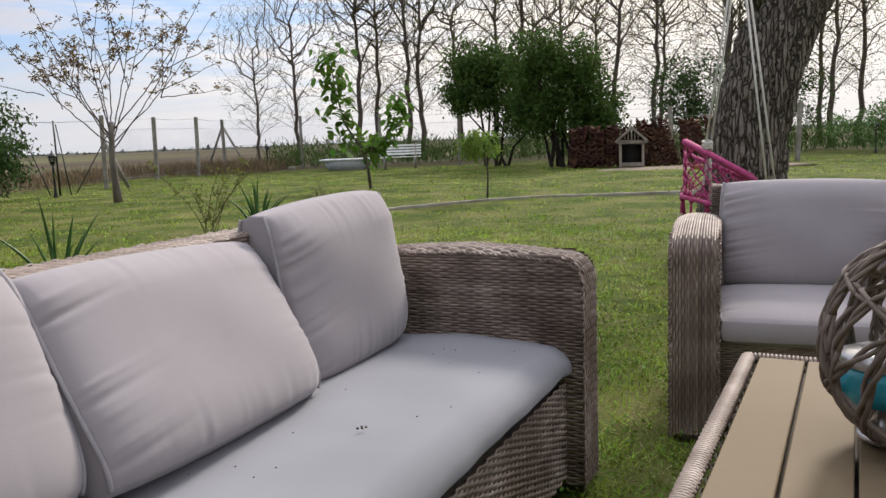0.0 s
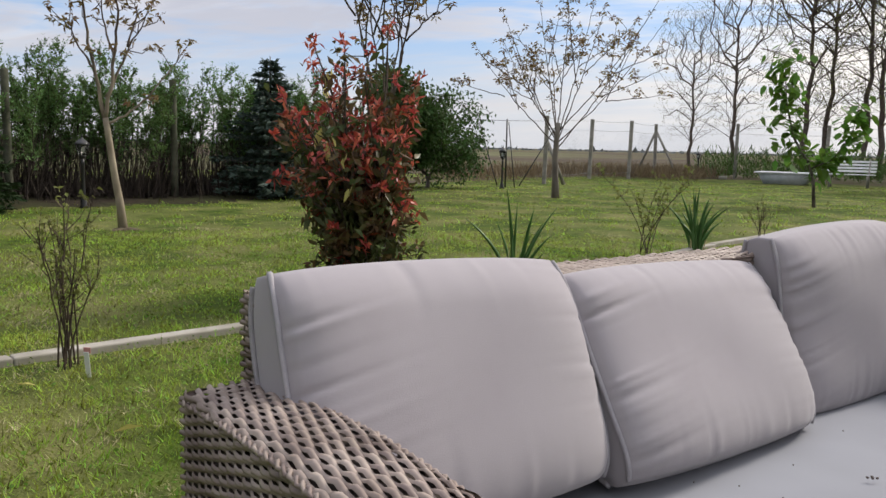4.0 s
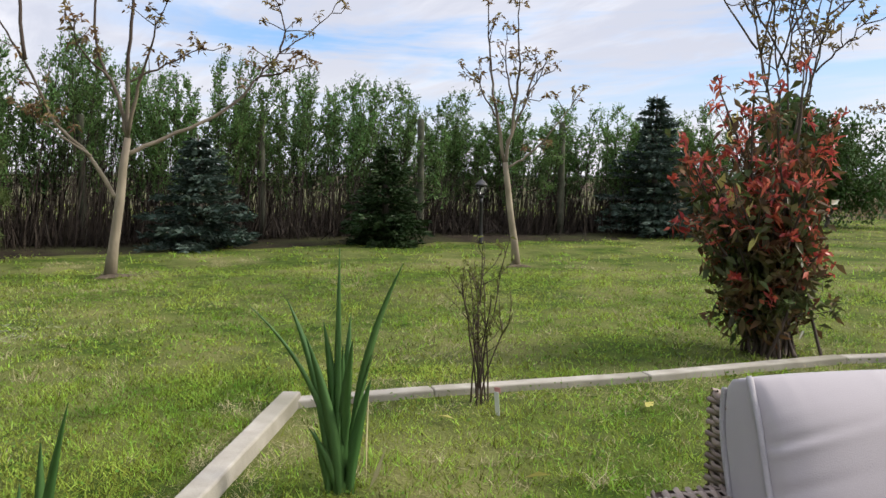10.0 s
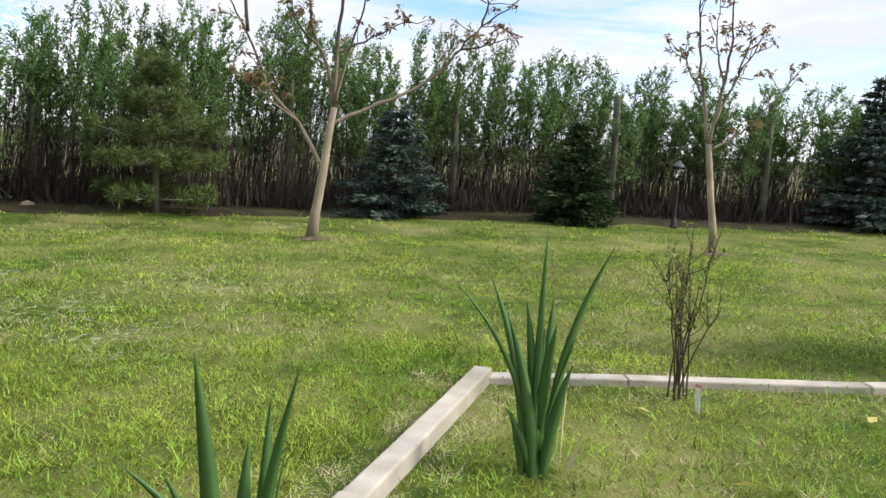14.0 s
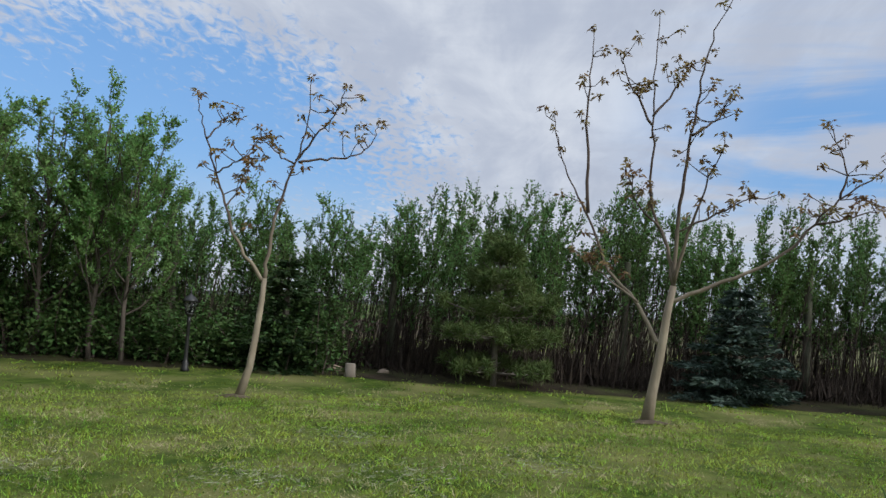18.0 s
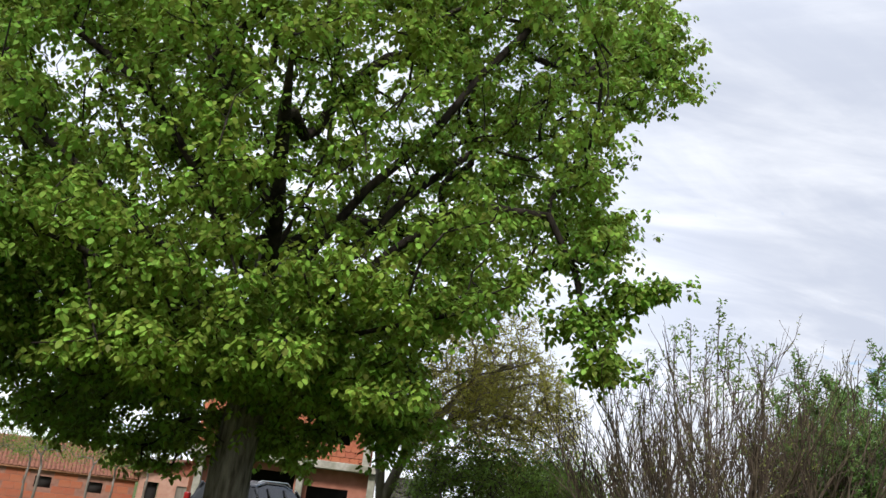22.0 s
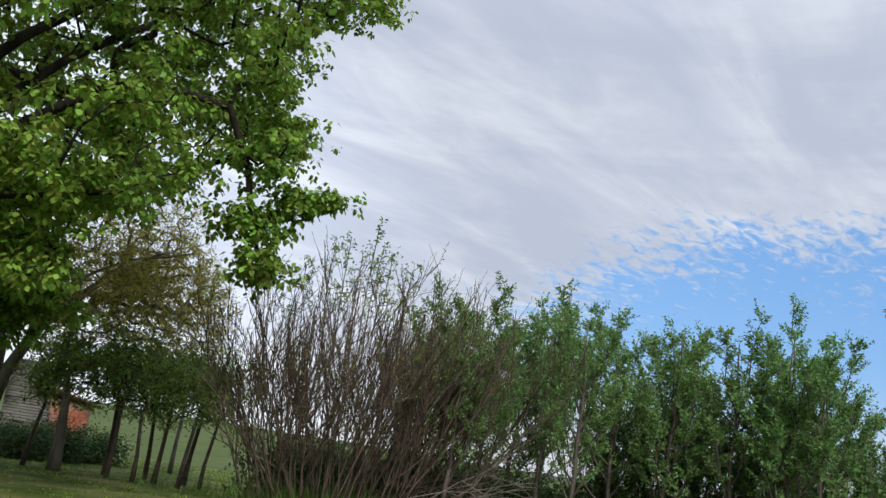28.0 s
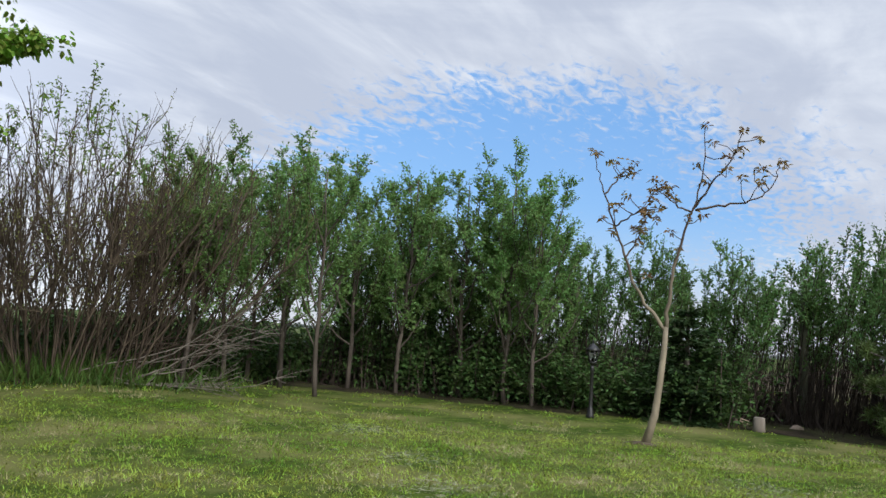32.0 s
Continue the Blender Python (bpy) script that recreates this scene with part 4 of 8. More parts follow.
    low = np.interp(xe, [-4.5, -4.1, -3.4, -2.4, -1.9, -1.2, -.65, -.2, .1, .5, 1.3, 2.4, 2.8, 4.0, 6], [5.1, 4.9, 4.1, 3.6, 1.95, 2.1, 1.4, 1.4, 1.7, 1.35, 1.2, 1.5, 1.7, 2.4, 5.2])
    gap = np.sin(tg[:, 0] * 2.1 + 1.1 * tg[:, 2]) * np.sin(tg[:, 2] * 2.3 + .8 * tg[:, 0]) * np.sin(tg[:, 1] * 1.7 + tg[:, 0])
    # openings that leave the great limbs bare against the sky
    bare = np.zeros(len(tg), bool)
    for (x0, z0), (x1, z1), w in (((-.6, 4.9), (-2.9, 8.2), .3), ((-1.2, 4.8), (-3.4, 7.2), .26), ((2.0, 5.8), (3.5, 6.6), .34), ((.2, 4.7), (-.1, 5.6), .3), ((3.4, 5.0), (3.9, 5.1), .2)):
        d = np.array([x1 - x0, z1 - z0])
        t = np.clip(((xe - x0) * d[0] + (ze - z0) * d[1]) / (d @ d), 0, 1)
        bare |= (np.hypot(xe - x0 - t * d[0], ze - z0 - t * d[1]) < w) & (tg[:, 1] > .4) & (rng.random(len(tg)) < .72)
    tg = tg[(xe > east) & (xe < west) & (ze > low) & (gap < .42) & ~bare]
    bough = np.concatenate([blob(11, (-3.6, 2.7, 4.6), (.12, .15, .28)), blob(8, (-3.8, 2.78, 3.85), (.12, .1, .16)), blob(10, (-3.4, 2.6, 3.45), (.22, .1, .1)), blob(9, (-3.6, 2.7, 3.2), (.12, .1, .18)), blob(6, (-3.58, 2.68, 2.87), (.09, .1, .06)),
                            [(-3.98, 2.9, 3.88), (-4.12, 2.98, 3.91), (-4.25, 3.05, 3.95), (-4.35, 3.13, 3.97)], blob(14, (-1.75, .9, 1.97), (.15, .15, .15)), blob(14, (-1.68, .9, 2.35), (.22, .2, .2))])
    tg = np.concatenate([tg, bough])
    P, paths, R = grow(rng, trunk, tg, 0.0068, 0.46, 0.16, 0.25, (0.3, 0.22), seeds)
    low_r = R[:len(trunk)].copy()
    low_r[0] *= 1.15
    part("trunk", Geo().tube(P[:len(trunk)], low_r, 22), M_LINDENBARK, root, smooth=True)
    # limbs stand black against the sky: that silhouette is painted into their bark
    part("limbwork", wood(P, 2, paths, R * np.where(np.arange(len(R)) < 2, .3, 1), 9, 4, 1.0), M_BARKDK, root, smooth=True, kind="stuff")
    k = len(seeds)
    ends = np.array([P[p[-1]] for p in paths[k:]] + [P[p[-2]] for p in paths[k:]] + [P[p[-3]] for p in paths[k:] if len(p) > 4])
    ends = ends[ends[:, 2] > 1.15]
    # flat sprays of small broad leaves drooping round each shoot's end
    lv = Geo()
    n = len(ends)
    for s in range(4):
        hub = ends + rng.normal(0, 1, (n, 3)) * [.16, .16, .075]
        for j in range(11):
            a = j * 2.4 + rng.uniform(0, 6.28, n)
            D = np.stack([np.cos(a), np.sin(a), np.full(n, -.12 - .11 * j)], 1) + rng.normal(0, .22, (n, 3))
            p = hub + np.stack([np.cos(a), np.sin(a), 0 * a], 1) * rng.uniform(.02, .09, n)[:, None] + np.array([0, 0, .045 - .01 * j])
            lv.broad(p, D, .07, .06, rng)
    part("crown", lv, M_LINDEN, root)


linden()


def cherry():
    rng = np.random.default_rng(22)
    x, y = 4.5, -8.7
    root = empty("cherry_tree", on_ground(x, y), "cherry tree with drooping dark green leaves beside the white house", "tree")
    trunk = [(0, 0, -.1), (.03, 0, .5), (0, .02, 1.0), (-.03, 0, 1.6), (0, 0, 2.3)]
    tg = crown_targets(rng, 520, (-.1, 0, 2.2), (2.5, 2.2, 1.75), .7, -.8, 6, .3)
    P, paths, R = grow(rng, trunk, tg, .005, .46, .14, .25, (.13, .09))
    part("trunk", wood(P, len(trunk), paths, R, 8, 4), M_BARK, root, smooth=True)
    ends = np.array([P[p[-1]] for p in paths] + [P[p[-2]] for p in paths])
    part("crown", sprays(rng, ends, 24, (.17, .17, .12), .145, .062, None, 1.5, .2), M_CHERRY, root)


cherry()


def hedge():
    """Leggy hedge shrubs: bare brown stems below, pointed leafy plumes above."""
    rng = np.random.default_rng(31)
    made = []
    for v in range(4):
        root = empty("hedge_shrub", pose(0, 0, -5 - v), "leggy green hedge shrub with bare brown stems below", "shrub", "hedge along the fence")
        st, lv = Geo(), Geo()
        A, B = [], []
        for s in range(8):
            b = np.array([rng.normal(0, .24), rng.normal(0, .24), -.05])
            h = 2.0 + .85 * rng.random() ** 1.2
            lean = rng.normal(0, .07, 2)
            S = np.array([b + [lean[0] * h * u, lean[1] * h * u, h * u] for u in np.linspace(0, 1, 7)])
            S[1:-1] += rng.normal(0, .022, (5, 3))
            st.tube(S, np.linspace(.011, .003, 7), 4, caps=False)

            def on(u):
                return np.array([np.interp(u * 6, np.arange(7), S[:, c]) for c in range(3)])
            A += [on(.86), on(.72), on(.58)]
            B += [S[-1] + [lean[0] * .05, 0, .06], on(.9), on(.76)]
            for k in range(17):
                u = .24 + .7 * rng.random() ** .85
                p = on(u)
                a = rng.uniform(0, 2 * math.pi)
                d = np.array([math.cos(a) * .6, math.sin(a) * .6, 1.0])
                d /= np.linalg.norm(d)
                L = rng.uniform(.22, .46) * (1.25 - u * .6)
                st.tube([p, p + d * L], [.004, .002], 3, caps=False)
                if u > .34 or rng.random() < .6:
                    A.append(p + d * L * .15)
                    B.append(p + d * L)
        leafy_shoots(lv, A, B, 22, .064, .03, rng, .85, .016)
        for k in range(85):
            b = np.array([rng.normal(0, .35), rng.normal(0, .25), 0])
            st.tube([b, b + [rng.normal(0, .1), rng.normal(0, .1), rng.uniform(.5, 1.5)]], [.006, .0025], 3, caps=False)
        n = 130
        st.leaves(np.stack([rng.normal(0, .3, n), rng.normal(0, .3, n), np.zeros(n)], 1), rng.normal(0, .4, (n, 3)) + [0, 0, 1], .42, .022, rng, .1, .02)
        # stem colour is darkened to carry the shade of the leaves above
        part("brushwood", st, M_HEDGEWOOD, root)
        part("foliage", lv, M_HEDGE, root)
        made.append(root)
    H = np.array(HEDGE)
    seg = np.r_[0, np.cumsum(np.hypot(*np.diff(H, axis=0).T))]
    n = int(seg[-1] / .26)
    for i in range(n):
        s = (i + .5) / n * seg[-1]
        x, y = np.interp(s, seg, H[:, 0]), np.interp(s, seg, H[:, 1])
        k = rng.uniform(.84, 1.1) * float(np.interp(y, [-9, -5, -2, 0, 4.5, 7, 9.5], [1.0, .97, .97, 1.06, 1.08, .93, .84]))
        row = (0.3, -0.25, 0.0, -0.75)[i % 4]
        m = on_ground(x - .35 + row, y + rng.normal(0, .1)) @ pose(0, 0, 0, rng.normal(-5, 3), rng.normal(0, 3), 0) @ pose(0, 0, 0, 0, 0, rng.uniform(0, 360)) @ Matrix.Diagonal((1, 1, k, 1))
        if i < 4:
            made[i].matrix_world = m
        else:
            c = copy_thing(made[(i * 7 + i // 9) % 4], m)
            c.matrix_world = m
    return made


hedge()


def willow_row():
    """Taller willow trees beyond the hedge's south end: bare lower trunks, limbs that sweep up, each set with leafy shoots."""
    rng = np.random.default_rng(33)
    made = []
    for v in range(4):
        root = empty("willow_tree", pose(0, 0, -9 - v), "slender young willow with grey trunk and blue-green leaves", "tree", "willows along the boundary")
        st, lv = Geo(), Geo()
        lean = rng.normal(0, .05)
        T = np.array([(lean * z + rng.normal(0, .02), rng.normal(0, .02), z) for z in np.linspace(-.1, 3.4, 9)])
        st.tube(T, np.linspace(.042, .008, 9), 8)
        A, B = [], []
        for w in range(15):
            a = w * 2.4 + rng.normal(0, .3)
            z0 = .7 + 1.8 * (w / 15)
            base = np.array([np.interp(z0, T[:, 2], T[:, c]) for c in range(3)])
            top = z0 + rng.uniform(1.1, 1.75) * (1 - .12 * w / 15)
            reach = rng.uniform(.4, 1.0) * (1.1 - .45 * w / 15)
            u = np.linspace(0, 1, 8)
            C = base + np.stack([math.cos(a) * reach * u ** .75, math.sin(a) * reach * u ** .75, (top - z0) * u ** 1.15], 1)
            C[1:] += np.cumsum(rng.normal(0, .02, (7, 3)), 0)
            st.tube(C, np.linspace(.015, .003, 8), 5, caps=False)
            A.append(C[5])
            B.append(C[7] + [0, 0, .08])
            for k in range(17):
                q = .18 + .8 * rng.random() ** .8
                p = np.array([np.interp(q * 7, np.arange(8), C[:, c]) for c in range(3)])
                b = rng.uniform(0, 2 * math.pi)
                d = np.array([math.cos(b) * .8 + math.cos(a) * .25, math.sin(b) * .8 + math.sin(a) * .25, .9])
                d /= np.linalg.norm(d)
                L = rng.uniform(.2, .46) * (1.2 - .5 * q)
                st.tube([p, p + d * L], [.005, .002], 3, caps=False)
                A.append(p + d * L * .1)
                B.append(p + d * L)
        leafy_shoots(lv, A, B, 30, .07, .034, rng, 1.0, .022)
        part("trunk", st, M_WILLOWBARK, root, smooth=True)
        part("crown", lv, M_WILLOWLEAF, root)
        made.append(root)
    spots = [(-8.76, -7.03, .9), (-10.56, -7.73, 1.0), (-10.66, -6.93, 1.0), (-11.1, -6.05, 1.05), (-10.98, -5.2, .96), (-10.9, -4.75, .88), (-9.57, -9.02, .98), (-10.2, -8.86, 1.0),
             (-7.05, -7.75, .86), (-9.4, -8.2, .95), (-8.3, -8.3, .9), (-9.4, -10.1, 1.0), (-7.9, -9.4, .95), (-11.5, -7.4, 1.0), (-11.6, -5.6, .95)]
    for i, (x, y, k) in enumerate(spots):
        m = on_ground(x, y, rng.uniform(0, 360)) @ Matrix.Diagonal((k, k, k * rng.uniform(.93, 1.03), 1))
        if i < 4:
            made[i].matrix_world = m
        else:
            copy_thing(made[i % 4], m).matrix_world = m


willow_row()


def understory():
    """Dense thicket under the willows, the shade beneath them painted in with a darker leaf colour."""
    rng = np.random.default_rng(34)
    made = []
    for v in range(2):
        root = empty("thicket_shrub", pose(0, 0, -9), "dense green thicket under the willows, leaves darkened as shade", "shrub", "thicket under the willows")
        st, lv = Geo(), Geo()
        for s in range(16):
            b = np.array([rng.normal(0, .4), rng.normal(0, .3), -.05])
            e = b + [rng.normal(0, .25), rng.normal(0, .25), rng.uniform(.6, 1.4)]
            st.tube([b, (b + e) / 2 + rng.normal(0, .05, 3), e], [.012, .009, .003], 4, caps=False)
            n = 130
            u = rng.random((n, 1)) ** .9
            lv.leaves(b + (e - b) * u + rng.normal(0, .16, (n, 3)) * [1, 1, .7] + [0, 0, .04], rng.normal(0, .8, (n, 3)) + [0, 0, .2], .09, .045, rng)
        part("brushwood", st, M_TWIG, root)
        part("foliage", lv, M_DARKLEAF, root)
        made.append(root)
    spots = [(-11.6 + .1 * rng.normal() + .06 * max(0, -y - 6) * 1.4, y, rng.uniform(.6, .95)) for y in np.arange(-2.2, -11.5, -.42)]
    spots += [(-10.4 + .35 * k, -9.6 - .25 * k + rng.normal(0, .15), rng.uniform(.6, .9)) for k in range(9)] + [(-9.9 + .5 * k, -10.6 - .2 * k, .8) for k in range(6)]
    spots += [(-4.9 - .4 * k, -17.5 - .3 * k, .6) for k in range(6)]
    for i, (x, y, k) in enumerate(spots):
        m = on_ground(x, y, rng.uniform(0, 360)) @ Matrix.Diagonal((1, 1, k, 1))
        if i < 2:
            made[i].matrix_world = m
        else:
            copy_thing(made[i % 2], m).matrix_world = m


understory()


def bare_bush():
    """The broad many-stemmed bush, hardly in leaf: stems fan out from a narrow foot and fork upwards, with low dead branches in long grass."""
    rng = np.random.default_rng(35)
    root = empty("many_stemmed_bush", on_ground(-6.1, -8.85), "broad bush of many bare brown stems just coming into leaf", "bush")
    st, lv, tuft = Geo(), Geo(), Geo()
    A, B = [], []
    right, near = np.array([-.82, .57, 0]), np.array([.57, .82, 0])

    def bough(p, d, L, r, depth):
        """A crooked stem with side stems that turn upwards."""
        n = 7
        S = [p]
        for i in range(n):
            d = d + rng.normal(0, .11, 3) + np.array([0, 0, .03])
            d = d / np.linalg.norm(d)
            S.append(S[-1] + d * L / n)
        S = np.array(S)
        st.tube(S, np.linspace(r, r * .5, n + 1), 5 if r > .009 else 3, caps=False)
        if depth == 0:
            if rng.random() < .55:
                A.append(S[3])
                B.append(S[-1])
            return
        for k in range(5):
            i = rng.integers(2, n)
            e = d * .85 + rng.normal(0, .36, 3) + np.array([0, 0, .4])
            bough(S[i], e / np.linalg.norm(e), L * rng.uniform(.32, .55), max(.0042, r * .58), depth - 1)
    for s in range(124):
        a = s * 2.4 + rng.normal(0, .3)
        q = math.sqrt((s + .5) / 124)
        b = right * (1.25 * q * math.cos(a) + .2) + near * (.6 * q * math.sin(a)) + [0, 0, -.05]
        d = right * (math.cos(a) * .5 * q) + near * (math.sin(a) * .5 * q) + [0, 0, 1.0] + rng.normal(0, .08, 3)
        bough(b, d / np.linalg.norm(d), rng.uniform(1.9, 2.7) * (1.04 - .1 * q), .0135, 2)
    leafy_shoots(lv, A, B, 6, .04, .018, rng, .8, .012)
    # a few taller shoots already in leaf at the crest, each with side sprigs
    for u, z in ((.05, 3.86), (-.5, 3.55), (-.3, 3.6), (.3, 3.45), (.6, 3.3), (-.85, 3.2), (-.1, 3.4), (.15, 3.5)):
        x, y = right[:2] * u + near[:2] * rng.uniform(-.2, .2)
        p = np.array([x * .8, y * .8, 1.9])
        tip = np.array([x, y, z])
        st.tube([p, (p + tip) / 2 + rng.normal(0, .03, 3), tip], [.009, .007, .005], 5, caps=False)
        for k in range(14):
            b = p + (tip - p) * (1 - .045 * k)
            e = b + rng.normal(0, .05 + .006 * k, 3) * [1, 1, .3] + [0, 0, .06]
            st.tube([b, e], [.005, .004], 4, caps=False)
            tuft.leaves(np.repeat([e], 11, 0) + rng.normal(0, .03, (11, 3)), rng.normal(0, 1, (11, 3)) + [0, 0, .2], .055, .026, rng)
    for s in range(12):
        a = rng.uniform(-.6, 1.9) + (math.pi if s % 3 == 0 else 0)
        if s % 3:
            a = rng.uniform(1.9, 4.0)
        d = np.array([math.cos(a), math.sin(a), 0])
        L = rng.uniform(1.0, 2.1)
        b = d * .5 + [0, 0, .25]
        u = np.linspace(0, 1, 8)
        S = b + d * (L * u)[:, None] + np.stack([0 * u, 0 * u, .5 * np.sin(u * 2.4) * rng.uniform(.3, 1.1)], 1)
        S[1:] += np.cumsum(rng.normal(0, .05, (7, 3)), 0)
        S[:, 2] = np.maximum(S[:, 2], .04)
        st.tube(S, np.linspace(.014, .003, 8), 5, caps=False)
        for k in range(12):
            i = rng.integers(2, 7)
            E = S[i] + rng.normal(0, .22, 3) + d * .25
            st.tube([S[i], (S[i] + E) / 2 + rng.normal(0, .03, 3), E], [.0045, .003, .0015], 3, caps=False)
    # long dead branches trailing low over the lawn
    dead = Geo()
    for k in range(10):
        o = right * rng.uniform(.2, .9) + near * rng.uniform(.1, .5) + [0, 0, rng.uniform(.0, .25)]
        d = right * rng.uniform(.8, 1.1) + near * rng.uniform(-.1, .55)
        L, lift = rng.uniform(1.3, 2.5), rng.uniform(.1, .95)
        u = np.linspace(0, 1, 9)
        S = o + d * (L * u)[:, None] + np.stack([0 * u, 0 * u, lift * u ** .8 - .18 * np.sin(u * 3.1)], 1)
        S[1:] += np.cumsum(rng.normal(0, .03, (8, 3)), 0)
        S[:, 2] = np.maximum(S[:, 2], .05)
        dead.tube(S, np.linspace(.0105, .003, 9), 5, caps=False)
        for j in range(9):
            i = rng.integers(3, 8)
            E = S[i] + d * rng.uniform(.1, .5) + rng.normal(0, .13, 3) + [0, 0, .08]
            dead.tube([S[i], (S[i] + E) / 2 + rng.normal(0, .03, 3), E], [.0045, .0035, .002], 4, caps=False)
    part("dead_branches", dead, M_BARKGREY, root, "greyish dead branches", kind="stuff")
    part("brushwood", st, M_TWIGRED, root)
    part("foliage", lv, M_OLIVE, root)
    part("foliage", tuft, M_FRESH, root)
    g = Geo()
    n = 3400
    a = rng.uniform(0, 2 * math.pi, n)
    r = np.minimum(1.5, np.abs(rng.normal(0, .6, n)) + .1)
    P = right * (r * np.cos(a) * 1.7 + .2)[:, None] + near * (r * np.sin(a))[:, None]
    D = rng.normal(0, .5, (n, 3)) * [1, 1, 0] + [0, 0, 1]
    g.leaves(P, D, rng.uniform(.12, .5, n) * np.maximum(.2, 1.1 - .42 * r), .013, rng, .1, .02)
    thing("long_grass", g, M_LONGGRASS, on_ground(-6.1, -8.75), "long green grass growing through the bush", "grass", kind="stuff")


bare_bush()


def olive_tree():
    """The forked tree before the unfinished house: one limb upright, the other carrying a broad dome of fine arching twigs just in leaf."""
    rng = np.random.default_rng(36)
    x, y = -3.62, -15.2
    trunk = [(-.02, 0, -.15), (0, 0, .35), (-.04, .02, .95), (-.09, .03, 1.4), (-.2, .05, 1.72), (-.34, .08, 2.12), (-.5, .14, 2.55)]
    seeds = [(3, [(.06, 0, 1.75), (.13, -.02, 2.1), (.16, -.05, 2.9), (.1, -.1, 3.9), (0, -.1, 4.8)])]
    for k in range(11):
        a, lift = radians(-60 + 33 * k), rng.uniform(.5, 1.5)
        e = np.array([math.cos(a) * 1.5 - .9, math.sin(a) * 1.3 + .3, 0])
        seeds.append((5 + k % 2, [np.array([-.5, .14, 2.55]) + e * u + np.array([0, 0, lift * math.sin(u * 2.0) + .1 * k * u * .5]) + rng.normal(0, .05, 3) for u in (.3, .6, .9)]))
    tg = crown_targets(rng, 2500, (-1.75, .25, 3.3), (1.85, 1.8, 2.15), .92, -.68, 7, .2)
    side = crown_targets(rng, 300, (-3.0, .4, 3.2), (.95, 1.1, 1.3), .8, -.6, 5, .3)
    tg = np.concatenate([tg, side])
    root = empty("garden_tree", on_ground(x, y), "forked grey tree with a twiggy dome of sparse yellow-green young leaves", "tree")
    P, paths, R = grow(rng, trunk, tg, .0042, .44, .16, .3, (.14, .075), seeds)
    g = wood(P, len(trunk), [], R, 10, 5, 1.2)
    g.tube([trunk[2]] + seeds[0][1], [.085, .085, .078, .065, .045, .02], 10)
    part("trunk", g, M_BARKGREY, root, smooth=True)
    part("brushwood", wood(P, 2, paths[1:], R * np.where(np.arange(len(R)) < 2, .3, 1), 6, 3, 1.0), M_TWIGPALE, root, kind="stuff")
    lv = Geo()
    A = np.array([P[p[-2]] for p in paths[12:]])
    B = np.array([P[p[-1]] for p in paths[12:]])
    leafy_shoots(lv, A, B + (B - A) * .25, 14, .056, .032, rng, .9, .05, 0)
    part("crown", lv, M_OLIVETREE, root)


olive_tree()


def leafy_grove():
    """Small trees in full fresh leaf standing close together under the twiggy dome, on thin leaning trunks."""
    rng = np.random.default_rng(37)
    made = []
    for v in range(3):
        lean = rng.normal(0, .1, 2)
        r = (.095, .06) if v == 0 else (.042, .028)
        trunk = [(0, 0, -.1), (lean[0] * .3, 0, .5), (lean[0] * .7, lean[1] * .6, .95), (lean[0], lean[1], 1.3)]
        tg = crown_targets(rng, 200, (lean[0], lean[1], 1.8), (.85, .85, .95), .85, -.9, 6, .3)
        root = empty("grove_tree", pose(0, 0, -9 - v), "thick-stemmed small leafy green tree" if v == 0 else "small leafy green tree on a thin leaning trunk", "tree", "grove of small trees")
        P, paths, R = grow(rng, trunk, tg, .0042, .42, .15, .3, r)
        part("trunk", wood(P, len(trunk), paths, R, 7), M_BARKGREY if v == 0 else M_TWIG, root, smooth=True)
        A = np.array([P[p[0]] for p in paths])
        B = np.array([P[p[-1]] for p in paths])
        lv = Geo()
        leafy_shoots(lv, A, B + (B - A) * .2, 14, .072, .04, rng, .9, .07, .25)
        part("crown", lv, M_GROVE, root)
        made.append(root)
    spots = ((-4.6, -14.3, 0, 1.0), (-5.35, -14.0, 1, .95), (-5.6, -14.7, 2, 1.05), (-5.6, -13.5, 1, .92), (-6.1, -13.8, 2, .95), (-6.35, -14.7, 1, 1.05), (-6.2, -13.1, 2, .88), (-6.8, -13.5, 1, .95), (-6.9, -14.3, 2, 1.0), (-4.85, -15.1, 2, 1.02), (-4.3, -14.9, 1, .9))
    for i, (x, y, v, k) in enumerate(spots):
        m = on_ground(x, y, rng.uniform(0, 360)) @ Matrix.Diagonal((k, k, k, 1))
        if made[v].location.z < -8:
            made[v].matrix_world = m
        else:
            copy_thing(made[v], m)


leafy_grove()


def orchard():
    """Thin young trunks with light crowns, beside the brick shed."""
    rng = np.random.default_rng(37)
    made = None
    for i, (x, y) in enumerate(((-7.6, -19.6), (-8.4, -18.0), (2.6, -33), (0.6, -31), (3.9, -30), (4.8, -34), (1.9, -36), (5.6, -31))):
        m = on_ground(x, y, rng.uniform(0, 360))
        if made is None:
            trunk = [(0, 0, -.1), (.02, 0, .6), (-.02, .02, 1.1), (0, 0, 1.6)]
            tg = crown_targets(rng, 90, (0, 0, 2.4), (1.0, 1.0, .9), .7, -.7)
            made = tree("orchard_tree", m, trunk, tg, rng, M_BARKGREY, M_FRESH, 12, (.12, .12, .1), .075, .035, "thin young orchard tree with a light green crown", group="orchard trees", trunk_r=(.05, .04))
        else:
            copy_thing(made, m)


orchard()


